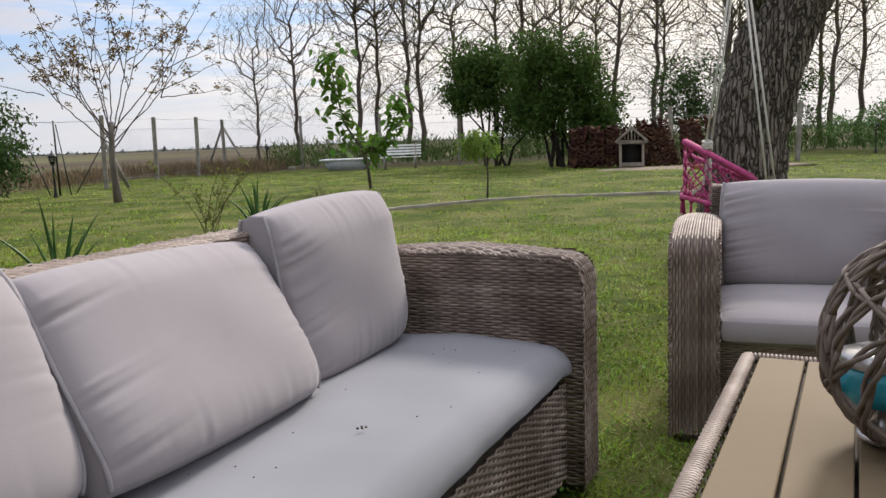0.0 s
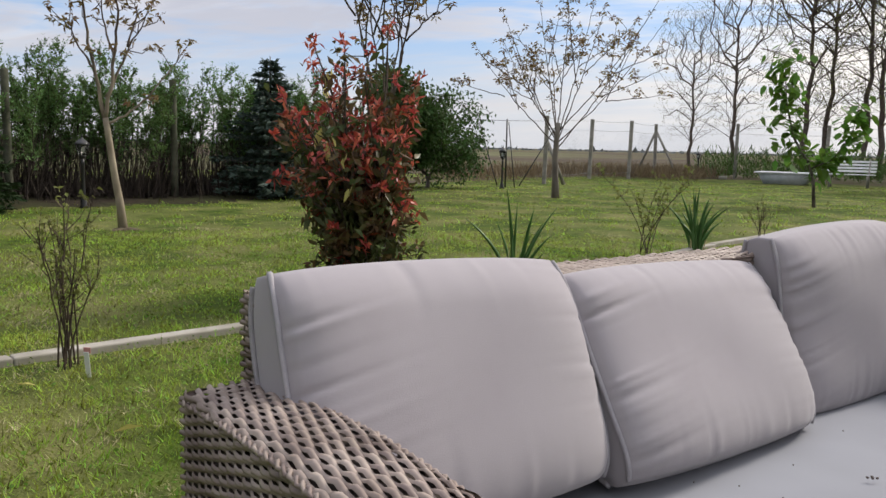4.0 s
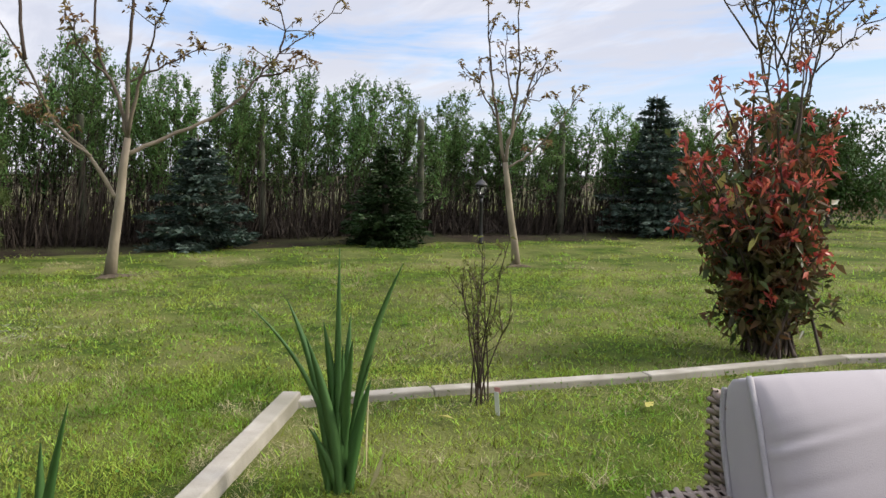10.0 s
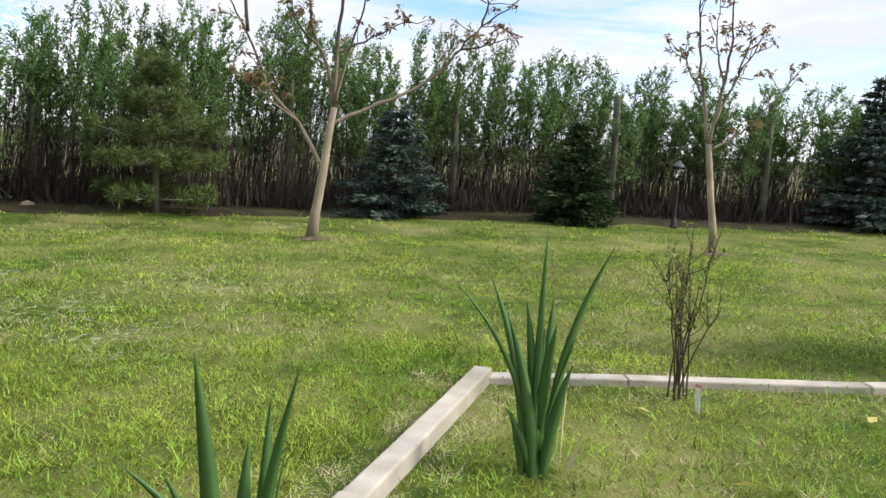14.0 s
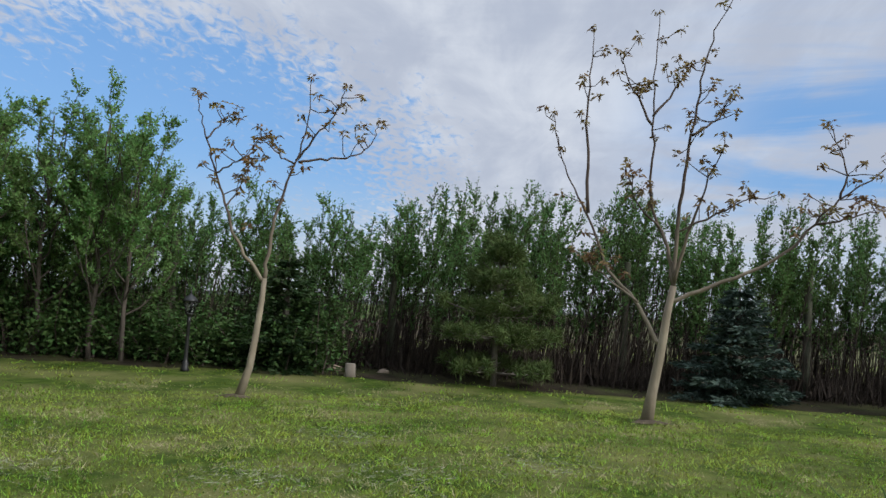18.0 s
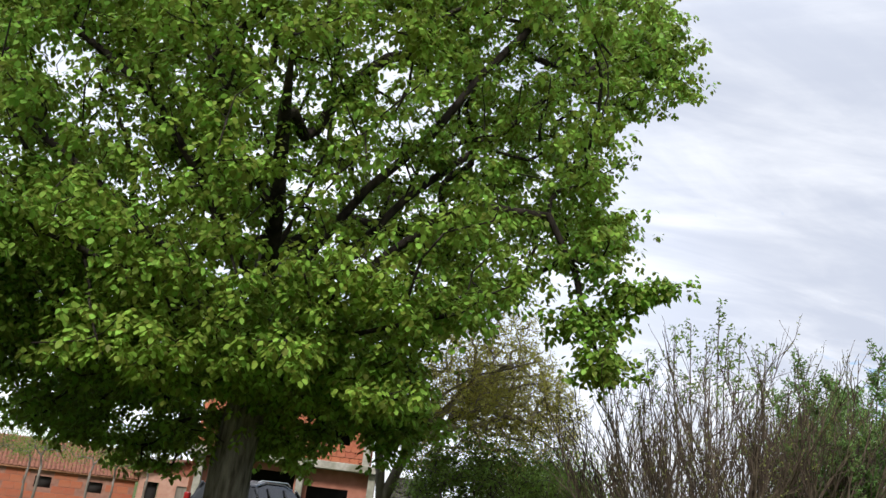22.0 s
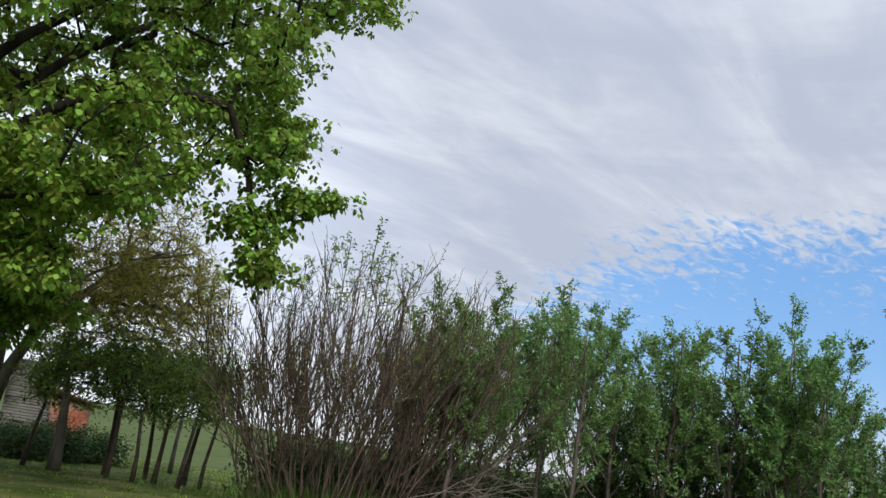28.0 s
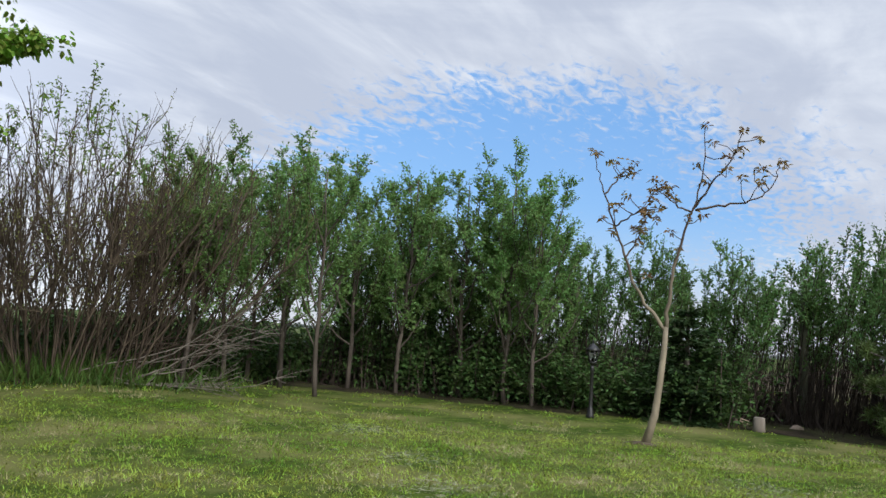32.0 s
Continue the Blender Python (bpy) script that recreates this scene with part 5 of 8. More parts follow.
def blossom_tree():
    """A tall bare tree, pale with buds, behind the white house."""
    rng = np.random.default_rng(38)
    trunk = [(rng.normal(0, .04), rng.normal(0, .04), z) for z in np.linspace(-.1, 8, 9)]
    tg = []
    for k in range(420):
        z = 3.5 + 9.0 * rng.random() ** .7
        r = 2.4 * rng.random() ** .6 * math.sin(min(1, z / 12.8) * 2.6)
        a = rng.uniform(0, 2 * math.pi)
        tg.append((r * math.cos(a), r * math.sin(a), z))
    tree("blossoming_tree", on_ground(12.6, -23.4), trunk, np.array(tg), rng, M_TWIGPALE, M_BLOSSOM, 14, (.2, .2, .16), .06, .035, "tall bare tree pale with opening buds behind the house", tip=.006, trunk_r=(.16, .06), bias=1.0, wander=.05, rise=1.3)


blossom_tree()

# sparse young trees on the lawn
_r = np.random.default_rng(41)
limbs_tree("young_ash_tree", on_ground(-8.25, 1.78, facing(-8.25, 1.78)), [(0, -.05), (.05, .3), (.12, .74), (.16, 1.08), (.21, 1.37)], (.056, .034), [
    (.029, [(.14, .76), (.04, .84), (-.13, 1.19), (-.48, 1.51), (-.67, 2.08), (-.87, 2.37), (-1.04, 2.78), (-1.15, 3.27)]),
    (.02, [(-.67, 2.08), (-.73, 2.91), (-.74, 3.62), (-.74, 4.2)]), (.012, [(-.13, 1.19), (-.48, 1.45), (-.83, 1.73)]),
    (.026, [(.17, 1.2), (.6, 1.4), (1.17, 1.66), (1.51, 2.04), (1.72, 2.3), (2.18, 2.61), (2.44, 2.95)]),
    (.012, [(1.72, 2.3), (1.8, 2.55), (1.62, 3.05)]), (.012, [(1.51, 2.04), (1.8, 2.1), (2.1, 2.2)]),
    (.025, [(.21, 1.38), (.12, 1.83), (-.04, 2.11), (-.06, 3.03), (-.07, 3.67), (-.04, 4.4)]), (.025, [(.21, 1.37), (.23, 2.12), (.3, 2.8), (.41, 3.44), (.47, 3.9), (.72, 4.35)]),
    (.024, [(.21, 1.4), (.32, 1.89), (.46, 2.35), (.6, 2.7)]), (.014, [(-.06, 3.0), (-.3, 3.4), (-.42, 3.75)]), (.014, [(-.06, 3.1), (.2, 3.5), (.32, 3.8)]), (.014, [(.32, 2.9), (.6, 3.1), (.7, 3.4)]), (.012, [(.2, 1.9), (.75, 2.2), (.95, 2.3)]),
    (.012, [(.05, 1.95), (-.2, 2.2), (-.3, 2.5)])],
    _r, M_ASHBARK, M_TWIG, M_BUD, "young tree with pale forked trunk and sparse bronze leaf tufts", tufts=11, leaf=.072, width=.027, spurs=8, depth=.3, spread=.02)
limbs_tree("young_ash_tree", on_ground(-8.4, -2.36, facing(-8.4, -2.36)), [(-.02, -.05), (.08, .32), (.12, .68), (.15, 1.0), (.16, 1.24)], (.042, .026), [
    (.025, [(.16, 1.2), (-.02, 1.41), (-.16, 1.61), (-.3, 1.96), (-.42, 2.3), (-.54, 2.65), (-.63, 2.94), (-.68, 3.18)]), (.025, [(.16, 1.22), (.19, 1.64), (.27, 2.1), (.39, 2.51), (.5, 2.89), (.49, 3.42)]),
    (.014, [(.42, 2.5), (.69, 2.57), (1.02, 2.63), (1.23, 2.82), (1.29, 3.08)]), (.013, [(.39, 2.51), (.58, 2.78), (.75, 3.01), (.84, 3.28)]), (.01, [(.38, 2.47), (.21, 2.55), (.08, 2.66), (-.01, 2.71)]),
    (.009, [(-.3, 1.96), (-.18, 2.15), (-.12, 2.4)]), (.009, [(-.42, 2.3), (-.22, 2.42), (-.12, 2.46)]), (.009, [(-.54, 2.65), (-.4, 2.85), (-.36, 2.92)])],
    _r, M_ASHBARK, M_TWIG, M_BUD, "slender young tree with pale trunk forking into two bare limbs", tufts=11, leaf=.072, width=.027, spurs=6, depth=.2, spread=.02)
limbs_tree("young_ash_tree", on_ground(-6.99, 5.96, facing(-6.99, 5.96)), [(.01, -.05), (-.02, .3), (-.06, .55), (-.12, 1.05), (-.14, 1.2)], (.044, .03), [
    (.024, [(-.14, 1.17), (-.25, 1.72), (-.31, 2.27), (-.36, 2.75), (-.36, 3.3)]), (.024, [(-.14, 1.17), (-.04, 1.73), (.01, 2.27), (-.02, 2.75), (0, 3.3)]),
    (.014, [(-.11, 1.14), (.18, 1.31), (.5, 1.68), (.75, 2.08)]), (.016, [(-.13, 1.42), (.12, 1.97), (.37, 2.49)]), (.012, [(-.25, 1.72), (-.42, 2.0), (-.48, 2.2)]), (.012, [(-.04, 1.8), (-.16, 2.3), (-.15, 2.8)]), (.01, [(.1, 1.95), (.2, 2.3), (.18, 2.5)])],
    _r, M_ASHBARK, M_TWIG, M_BUD, "slim young tree with upright pale stems and bronze leaf tufts", tufts=11, leaf=.072, width=.027, spurs=6, depth=.2, spread=.02)


def fan_limbs(rng, fork, n, spread, reach, r0=.016):
    """Limbs that radiate from the fork, straight and a little upswept."""
    rows = []
    for k in range(n):
        a = math.radians(-spread + 2 * spread * (k + .5) / n + rng.normal(0, 4))
        L = reach * rng.uniform(.75, 1.1)
        z0 = fork + rng.uniform(0, .35)
        rows.append((r0, [(0, z0)] + [(L * u * math.sin(a) * (1 - .1 * u), z0 + L * u * math.cos(a) + .22 * L * u * u * abs(math.sin(a))) for u in (.3, .55, .8, 1)]))
        for side in (-1, 1):
            b = a + side * rng.uniform(.35, .7)
            u0 = rng.uniform(.35, .6)
            p = (L * u0 * math.sin(a) * (1 - .1 * u0), z0 + L * u0 * math.cos(a))
            l = L * rng.uniform(.3, .5)
            rows.append((.008, [p, (p[0] + l * .5 * math.sin(b), p[1] + l * .5 * math.cos(b) + .02), (p[0] + l * math.sin(b), p[1] + l * math.cos(b) + .08)]))
    return rows


_r6 = np.random.default_rng(6)
limbs_tree("young_ash_tree", on_ground(-5.7, 15.34, facing(-5.7, 15.34)), [(.02, -.05), (.0, .4), (-.02, .8), (0, 1.2), (.02, 1.5)], (.07, .045), fan_limbs(_r6, .95, 12, 60, 2.8, .0115), _r6, M_BARKGREY, M_TWIG, M_BUD, "young tree with a fan of bare limbs and bronze leaf tufts", tufts=10, leaf=.08, width=.032, spurs=6, depth=.55, spread=.03)
limbs_tree("young_ash_tree", on_ground(-4.1, 6.7, facing(-4.1, 6.7)), [(0, -.05), (.02, .4), (0, .9), (.02, 1.2)], (.04, .028), fan_limbs(_r6, .9, 7, 17, 2.6, .0075), _r6, M_BARKGREY, M_TWIG, M_BUD, "young tree behind the red bush with sparse bronze leaves", tufts=10, leaf=.062, width=.026, spurs=7, depth=.4, spread=.02)


def red_bush():
    rng = np.random.default_rng(51)
    root = empty("photinia_bush", on_ground(-2.62, 4.32), "upright photinia bush with bright red young leaves over dark green ones", "bush")
    st, red, green, yel = Geo(), Geo(), Geo(), Geo()
    for s in range(60):
        a = rng.uniform(0, 2 * math.pi)
        h = rng.uniform(.2, 1.72)
        top = .46 * math.sin(min(1, h / 1.5) * math.pi * .86) ** .38 * rng.uniform(.3, 1.1)
        b = np.array([rng.normal(0, .07), rng.normal(0, .07), 0])
        e = np.array([top * math.cos(a) - .1, top * math.sin(a) - .06, h])
        S = np.array([b * (1 - u) + e * u + [0, 0, .1 * math.sin(u * 3.1)] for u in np.linspace(0, 1, 6)]) + rng.normal(0, .012, (6, 3))
        st.tube(S, np.linspace(.011, .003, 6), 5, caps=False)
        tips = [S[-1]] + [S[rng.integers(2, 5)] + np.array([rng.normal(0, .12), rng.normal(0, .12), rng.uniform(.02, .16)]) for _ in range(4)]
        for tpt in tips:
            st.tube([S[3], tpt], [.004, .003], 3, caps=False)
            n = 15
            D = rng.normal(0, 1, (n, 3)) + [0, 0, .35]
            g = red if (tpt[2] > .6 and rng.random() < .6) or rng.random() < .4 else green
            g.leaves(np.repeat([tpt], n, 0) + rng.normal(0, .018, (n, 3)), D, .064, .022, rng, .2, .1)
            n = 14
            u = rng.random((n, 1))
            q = S[2] * (1 - u) + tpt * u
            green.leaves(q + rng.normal(0, .05, (n, 3)), rng.normal(0, 1, (n, 3)) + [0, 0, -.1], .085, .036, rng, .2, .15)
    for p in ((-.18, -.3, 1.05), (-.08, -.34, 1.0), (-.12, -.3, .95), (-.28, -.1, 1.35), (-.2, -.18, 1.42), (.05, -.35, .9), (.1, -.36, .72)):
        yel.leaves([p, np.array(p) + [.03, 0, .03]], [(rng.normal(0, .3), -.2, -1), (rng.normal(0, .4), -.3, -1)], .1, .045, rng)
    part("brushwood", st, M_TWIG, root)
    part("red_foliage", red, M_RED, root, "bright red young leaves")
    part("green_foliage", green, M_REDGREEN, root, "dark glossy green leaves")
    part("yellow_foliage", yel, M_YELLOW, root, "a few yellowed leaves")


red_bush()


def iris(x, y, rows, seed, label):
    """Sword-shaped leaves from one foot, each with its own reach; rows: (across, height, width, bend) of each leaf, across the line of sight from the seats."""
    rng = np.random.default_rng(seed)
    root = empty("iris_plant", on_ground(x, y), label, "plant", "iris clumps")
    f = math.radians(facing(x, y))
    S = np.array([math.cos(f), math.sin(f), 0])
    T = np.array([-S[1], S[0], 0])
    for out, L, width, bend in rows:
        b = np.array([0, 0, -.02]) + S * (out * .1 + rng.normal(0, .02)) + T * rng.normal(0, .025)
        u = np.linspace(0, 1, 15)
        C = b + S * (out * .94 * u ** (bend + .45))[:, None] + T * (rng.normal(0, .08) * L * u ** 2)[:, None] + np.stack([0 * u, 0 * u, L * (u - .12 * min(1, abs(out) / L) * u ** 4)], 1)
        w = width * .52 * np.clip(1 - u ** 3.2, 0, 1) ** .95 * (.5 + .5 * np.minimum(1, u * 2)) + .0006
        tw = rng.normal(0, .3) * u + rng.normal(0, .2)
        SS = S * np.cos(tw)[:, None] + T * np.sin(tw)[:, None]
        TT = T * np.cos(tw)[:, None] - S * np.sin(tw)[:, None]
        V = np.stack([C - SS * w[:, None], C + TT * .003, C + SS * w[:, None], C - TT * .003], 1).reshape(-1, 3)
        i = np.arange(14)[:, None] * 4
        Q = np.concatenate([i + [0, 1, 5, 4], i + [1, 2, 6, 5], i + [2, 3, 7, 6], i + [3, 0, 4, 7]])
        part("leaf", Geo().add(V, Q), M_IRIS, root, smooth=True)
    # withered sheaths at the foot
    for k in range(5):
        a = S * rng.normal(0, .05) + T * rng.normal(0, .03)
        e = a * 1.6 + S * rng.normal(0, .05) + [0, 0, rng.uniform(.12, .34)]
        part("withered_leaf", Geo().leaves([a], [e - a], float(np.linalg.norm(e - a)), .018, rng, .3, 0), M_STRAW, root)
    return root


def iris_rows(seed, n, h, spread):
    """A clump's leaves at random: mostly upright, the outer ones bent over."""
    rng = np.random.default_rng(seed)
    return [(spread * h * float(np.clip(rng.normal(0, .5), -1.1, 1.1)), h * rng.uniform(.5, 1.05), rng.uniform(.024, .04), rng.uniform(1.1, 2.0)) for _ in range(n)]


iris(-2.15, 1.21, [(.01, .83, .03, 1.2), (.185, .81, .036, 1.6), (-.15, .68, .036, 1.7), (-.31, .70, .02, 1.7), (-.115, .56, .04, 1.3), (.05, .56, .042, 1.2), (.075, .42, .04, 1.3), (-.05, .40, .04, 1.2), (-.1, .26, .03, 1.2), (-.05, .24, .03, 1.1), (.03, .3, .04, 1.1), (.11, .5, .014, 1.3), (0, .5, .044, 1.1), (.03, .6, .04, 1.1), (-.06, .6, .04, 1.3), (.06, .34, .04, 1.0), (-.03, .34, .04, 1.0)],
     61, "tall clump of grey-green iris leaves inside the concrete edging")
iris(-1.35, .17, [(-.06, .72, .042, 1.0), (.09, .71, .026, 1.3), (.03, .52, .045, 1.0), (-.14, .5, .036, 1.3), (-.27, .52, .042, 1.5), (.06, .49, .014, 1.2), (-.2, .45, .03, 1.1), (.02, .6, .04, .9), (-.6, .5, .036, 1.0), (-.34, .36, .03, 1.1), (-.4, .2, .03, 1.1), (.1, .3, .03, 1.1)], 62, "clump of iris leaves at the edging's end")
iris(-1.99, 5.17, [(-.36, .56, .03, 1.25), (-.14, .5, .026, 1.2), (-.07, .72, .03, 1.15), (.02, .62, .02, 1.2), (.1, .6, .03, 1.1), (.17, .5, .03, 1.1), (.25, .45, .03, 1.2), (.27, .64, .022, 1.2), (.12, .42, .03, 1.0), (-.02, .4, .03, 1.0), (.2, .3, .03, 1.0), (.0, .3, .03, 1.0)], 63, "clump of iris leaves beside the concrete edging")
iris(-1.38, 8.2, iris_rows(64, 18, .66, .45), 64, "clump of iris leaves beside the far edging")


def twig_shrub(x, y, h, r, n, seed, label, leaf=.022):
    rng = np.random.default_rng(seed)
    root = empty("budding_shrub", on_ground(x, y), label, "shrub")
    st, lv = Geo(), Geo()
    for s in range(n):
        a = s * 2.4 + rng.normal(0, .4)
        q = (s + .5) / n
        e = np.array([r * math.cos(a) * q ** .6, r * math.sin(a) * q ** .6, h * rng.uniform(.55, 1.0) * (1.1 - .3 * q)])
        u = np.linspace(0, 1, 8)
        S = np.stack([e[0] * u ** 1.25, e[1] * u ** 1.25, e[2] * (u + .1 * np.sin(u * 3.1))], 1)
        S += np.append(rng.normal(0, .032, 2), 0)
        S[1:] += np.cumsum(rng.normal(0, .007, (7, 3)), 0)
        st.tube(S, np.linspace(.0046, .0016, 8), 5, caps=False)
        lv.leaves(S[2:], rng.normal(0, 1, (6, 3)) + [0, 0, .6], leaf, leaf * .5, rng)
        for k in range(5):
            i = rng.integers(2, 7)
            E = S[i] + np.array([rng.normal(0, .05), rng.normal(0, .05), rng.uniform(.05, .17)])
            st.tube([S[i], (S[i] + E) / 2 + rng.normal(0, .008, 3), E], [.003, .0022, .0012], 3, caps=False)
            lv.leaves(S[i] + (E - S[i]) * np.linspace(.3, 1, 5)[:, None], rng.normal(0, 1, (5, 3)) + [0, 0, .8], leaf, leaf * .55, rng)
    part("brushwood", st, M_TWIGRED, root)
    part("foliage", lv, M_OLIVE, root)


twig_shrub(-2.74, 2.22, .9, .25, 11, 71, "thin-stemmed shrub coming into bud beside the edging", .03)
twig_shrub(-1.7, 7.6, 1.0, .7, 7, 72, "arching bare shrub with a few dark buds", .05)
twig_shrub(-1.0, 9.8, .5, .2, 6, 73, "small bare shrub by the edging")


def spruce(x, y, h, r, seed, needles, label, first=.12, dens=1.0, top=None):
    rng = np.random.default_rng(seed)
    root = empty("spruce_tree", on_ground(x, y), label, "tree")
    st, lv = Geo(), Geo()
    st.tube([(0, 0, -.1), (0, 0, h * .5), (0, 0, h * .98)], [.07, .045, .008], 8)
    z = first
    while z < h * .97:
        u = z / h
        R = r * (1 - u) ** .92 * (.8 + .2 * min(1, z / .3)) + .015
        k = int(9 + 6 * (1 - u))
        for j in range(k):
            a = rng.uniform(0, 2 * math.pi)
            L = R * rng.uniform(.5, 1.22)
            d = np.array([math.cos(a), math.sin(a), 0])
            rise = .35 * u - .12
            S = np.array([[0, 0, z], d * L * .5 + [0, 0, z + rise * L * .5 - .03], d * L + [0, 0, z + rise * L + .04 * L]])
            st.tube(S, [.012, .008, .003], 3, caps=False)
            side = np.array([-d[1], d[0], 0])
            n = int(85 * dens * (.06 + 1.35 * L / r)) + 4
            t = rng.uniform(.15, 1, n)[:, None]
            off = rng.uniform(-1, 1, n)[:, None] * (.26 * L * (1.15 - t) + .03)
            q = S[0] * (1 - t) + S[2] * t + side * off + np.array([0, 0, 1]) * (rng.normal(0, .02, n)[:, None] - .05 * np.abs(off))
            D = d + side * np.sign(off) * .9 + rng.normal(0, .35, (n, 3)) + [0, 0, .1]
            lv.leaves(q, D, .105, .034, rng, .3, .1)
        z += .1 + .05 * rng.random()
    part("trunk", st, M_BARK, root)
    part("needles", lv, needles, root)


spruce(-11.0, 3.57, 1.62, .9, 81, M_SPRUCE, "low blue-grey spruce in front of the hedge", .1, 1.2)
spruce(-10.2, 6.1, 1.45, .75, 82, M_SPRUCEDK, "small dark green spruce in front of the hedge", .08, 1.2)
spruce(-9.6, 11.3, 2.55, 1.12, 83, M_SPRUCE, "tall blue-grey spruce at the hedge's end", .1, 1.1)
spruce(-11.3, -2.6, 1.6, .8, 84, M_SPRUCEDK, "dark spruce against the hedge", .05, 1.0)


def pine():
    """Open tiers of boughs, each ending in a few upturned brushes of long needles."""
    rng = np.random.default_rng(85)
    root = empty("pine_tree", on_ground(-11.1, .34), "young pine with long tufted needles in front of the hedge", "tree")
    st, lv = Geo(), Geo()
    st.tube([(0, 0, -.1), (.02, 0, .7), (0, .01, 1.4), (0, 0, 2.02)], [.045, .04, .028, .01], 9)
    tips = [np.array([0, 0, 2.0])]
    for z, R, k, up in ((.22, .95, 5, .02), (.62, .9, 8, .05), (.95, .86, 8, .12), (1.3, .62, 7, .2), (1.62, .38, 6, .3), (1.86, .2, 4, .5)):
        for j in range(k):
            a = j / k * 2 * math.pi + rng.normal(0, .22) + z * 3
            d = np.array([math.cos(a), math.sin(a), 0])
            side = np.array([-d[1], d[0], 0])
            L = R * rng.uniform(.6, 1.1)
            zz = z + rng.normal(0, .04)
            E = d * L + [0, 0, zz + up * L + .05]
            st.tube([[0, 0, zz], d * L * .55 + [0, 0, zz + up * L * .3], E], [.014, .01, .006], 5, caps=False)
            tips.append(E)
            for u, w in ((.9, .2), (.9, -.2), (.72, .34), (.72, -.34), (.5, .26), (.5, -.26), (.32, .12)):
                if L > .3 and rng.random() < .8:
                    q = d * L * u + side * w * L + [0, 0, zz + up * L * u + rng.uniform(.02, .1)]
                    st.tube([d * L * (u - .15) + [0, 0, zz + up * L * u], q], [.008, .005], 4, caps=False)
                    tips.append(q)
    for e in tips:
        n = 120
        u = rng.random((n, 1))
        D = rng.normal(0, 1, (n, 3))
        D /= np.linalg.norm(D, axis=1)[:, None]
        lv.leaves(e + [0, 0, 1] * (u - .5) * .14 + rng.normal(0, .012, (n, 3)), D * .9 + [0, 0, .5], .125, .0105, rng, .1, .04)
    part("trunk", st, M_BARKGREY, root, smooth=True)
    part("needles", lv, M_PINE, root)


pine()


def leafy_bush(name, x, y, c, r, n, seed, leafmat, label, per=26, leaf=.085, width=.045, spread=.16, stems=(.05, .03), bark=None, trunk_h=.8):
    rng = np.random.default_rng(seed)
    trunk = [(0, 0, -.1), (.05, 0, trunk_h * .4), (0, .05, trunk_h * .7), (0, 0, trunk_h)]
    tg = crown_targets(rng, n, c, r, .7, -.85, 9, .5)
    return tree(name, on_ground(x, y), trunk, tg, rng, bark or M_BARK, leafmat, per, (spread, spread, spread * .8), leaf, width, label, "bush", tip=.005, trunk_r=stems)




def lilac(x, y, lumps, foot, seed, label):
    """A large bush of several rounded masses on many slanting stems."""
    rng = np.random.default_rng(seed)
    tg = np.concatenate([crown_targets(rng, n, c, r, .7, -.9, 7, .45) for n, c, r in lumps])
    root = empty("lilac_bush", on_ground(x, y), label, "bush")
    for k in range(foot):
        a = rng.uniform(0, 2 * math.pi)
        e = tg[rng.integers(len(tg))] * [.75, .75, .8]
        b = np.array([.35 * math.cos(a), .35 * math.sin(a), -.1])
        part("stem", Geo().tube([b, b * .5 + e * .4 + [0, 0, .25], e], [.055, .04, .015], 6, caps=False), M_BARKDK, root, smooth=True)
    part("crown", sprays(rng, tg, 46, (.17, .17, .12), .115, .066, None, .3), M_LILAC, root)


lilac(2.2, 26.5, [(110, (-.7, 0, 3.0), (1.0, .9, 1.05)), (70, (.3, .3, 3.2), (.9, .9, .8)), (60, (-.9, 0, 2.1), (.9, .7, .6)), (70, (.6, 0, 2.5), (1.1, .8, 1.0)), (60, (.9, 0, 1.5), (1.0, .7, .8))], 7, 91, "big rounded dark green bush by the fence")
lilac(4.05, 24.6, [(120, (-.5, 0, 3.0), (1.1, 1.0, 1.1)), (90, (.5, -.2, 2.7), (1.05, .9, 1.0)), (70, (1.0, 0, 1.7), (.9, .8, .9)), (60, (-.9, .2, 2.0), (.8, .7, .6)), (60, (.2, -.2, 1.6), (1.1, .7, .8)), (50, (1.0, .2, 1.1), (.9, .6, .8)), (40, (-.7, 0, 1.4), (.8, .6, .6))], 15, 92, "big dark green bush with many stems at its foot")
leafy_bush("dark_shrub", -9.27, 16.3, (0, 0, 1.15), (1.35, 1.2, 1.2), 230, 93, M_DARKLEAF, "dense dark green shrub at the corner of the lawn", 55, .1, .05, .16, trunk_h=.3)
leafy_bush("dark_shrub", -9.5, 15.2, (0, 0, 2.0), (.75, .7, .8), 90, 94, M_DARKLEAF, "leafy green sapling above the dark shrub", 30, .12, .08, .14, trunk_h=1.2)
leafy_bush("dark_shrub", 10.2, 32.5, (0, 0, 2.2), (1.6, 1.4, 1.9), 140, 95, M_DARKLEAF, "dark green tree beyond the fence", 34, .12, .07, .2)
leafy_bush("dark_shrub", 13.4, 31.5, (0, 0, 2.4), (1.9, 1.4, 2.0), 140, 96, M_DARKLEAF, "green tree beyond the fence", 34, .12, .07, .2)
leafy_bush("dark_shrub", 15.8, 27, (0, 0, 1.0), (2.4, 1.3, 1.1), 150, 97, M_HEDGE, "green shrub beyond the fence", 34, .1, .05, .2, trunk_h=.3)


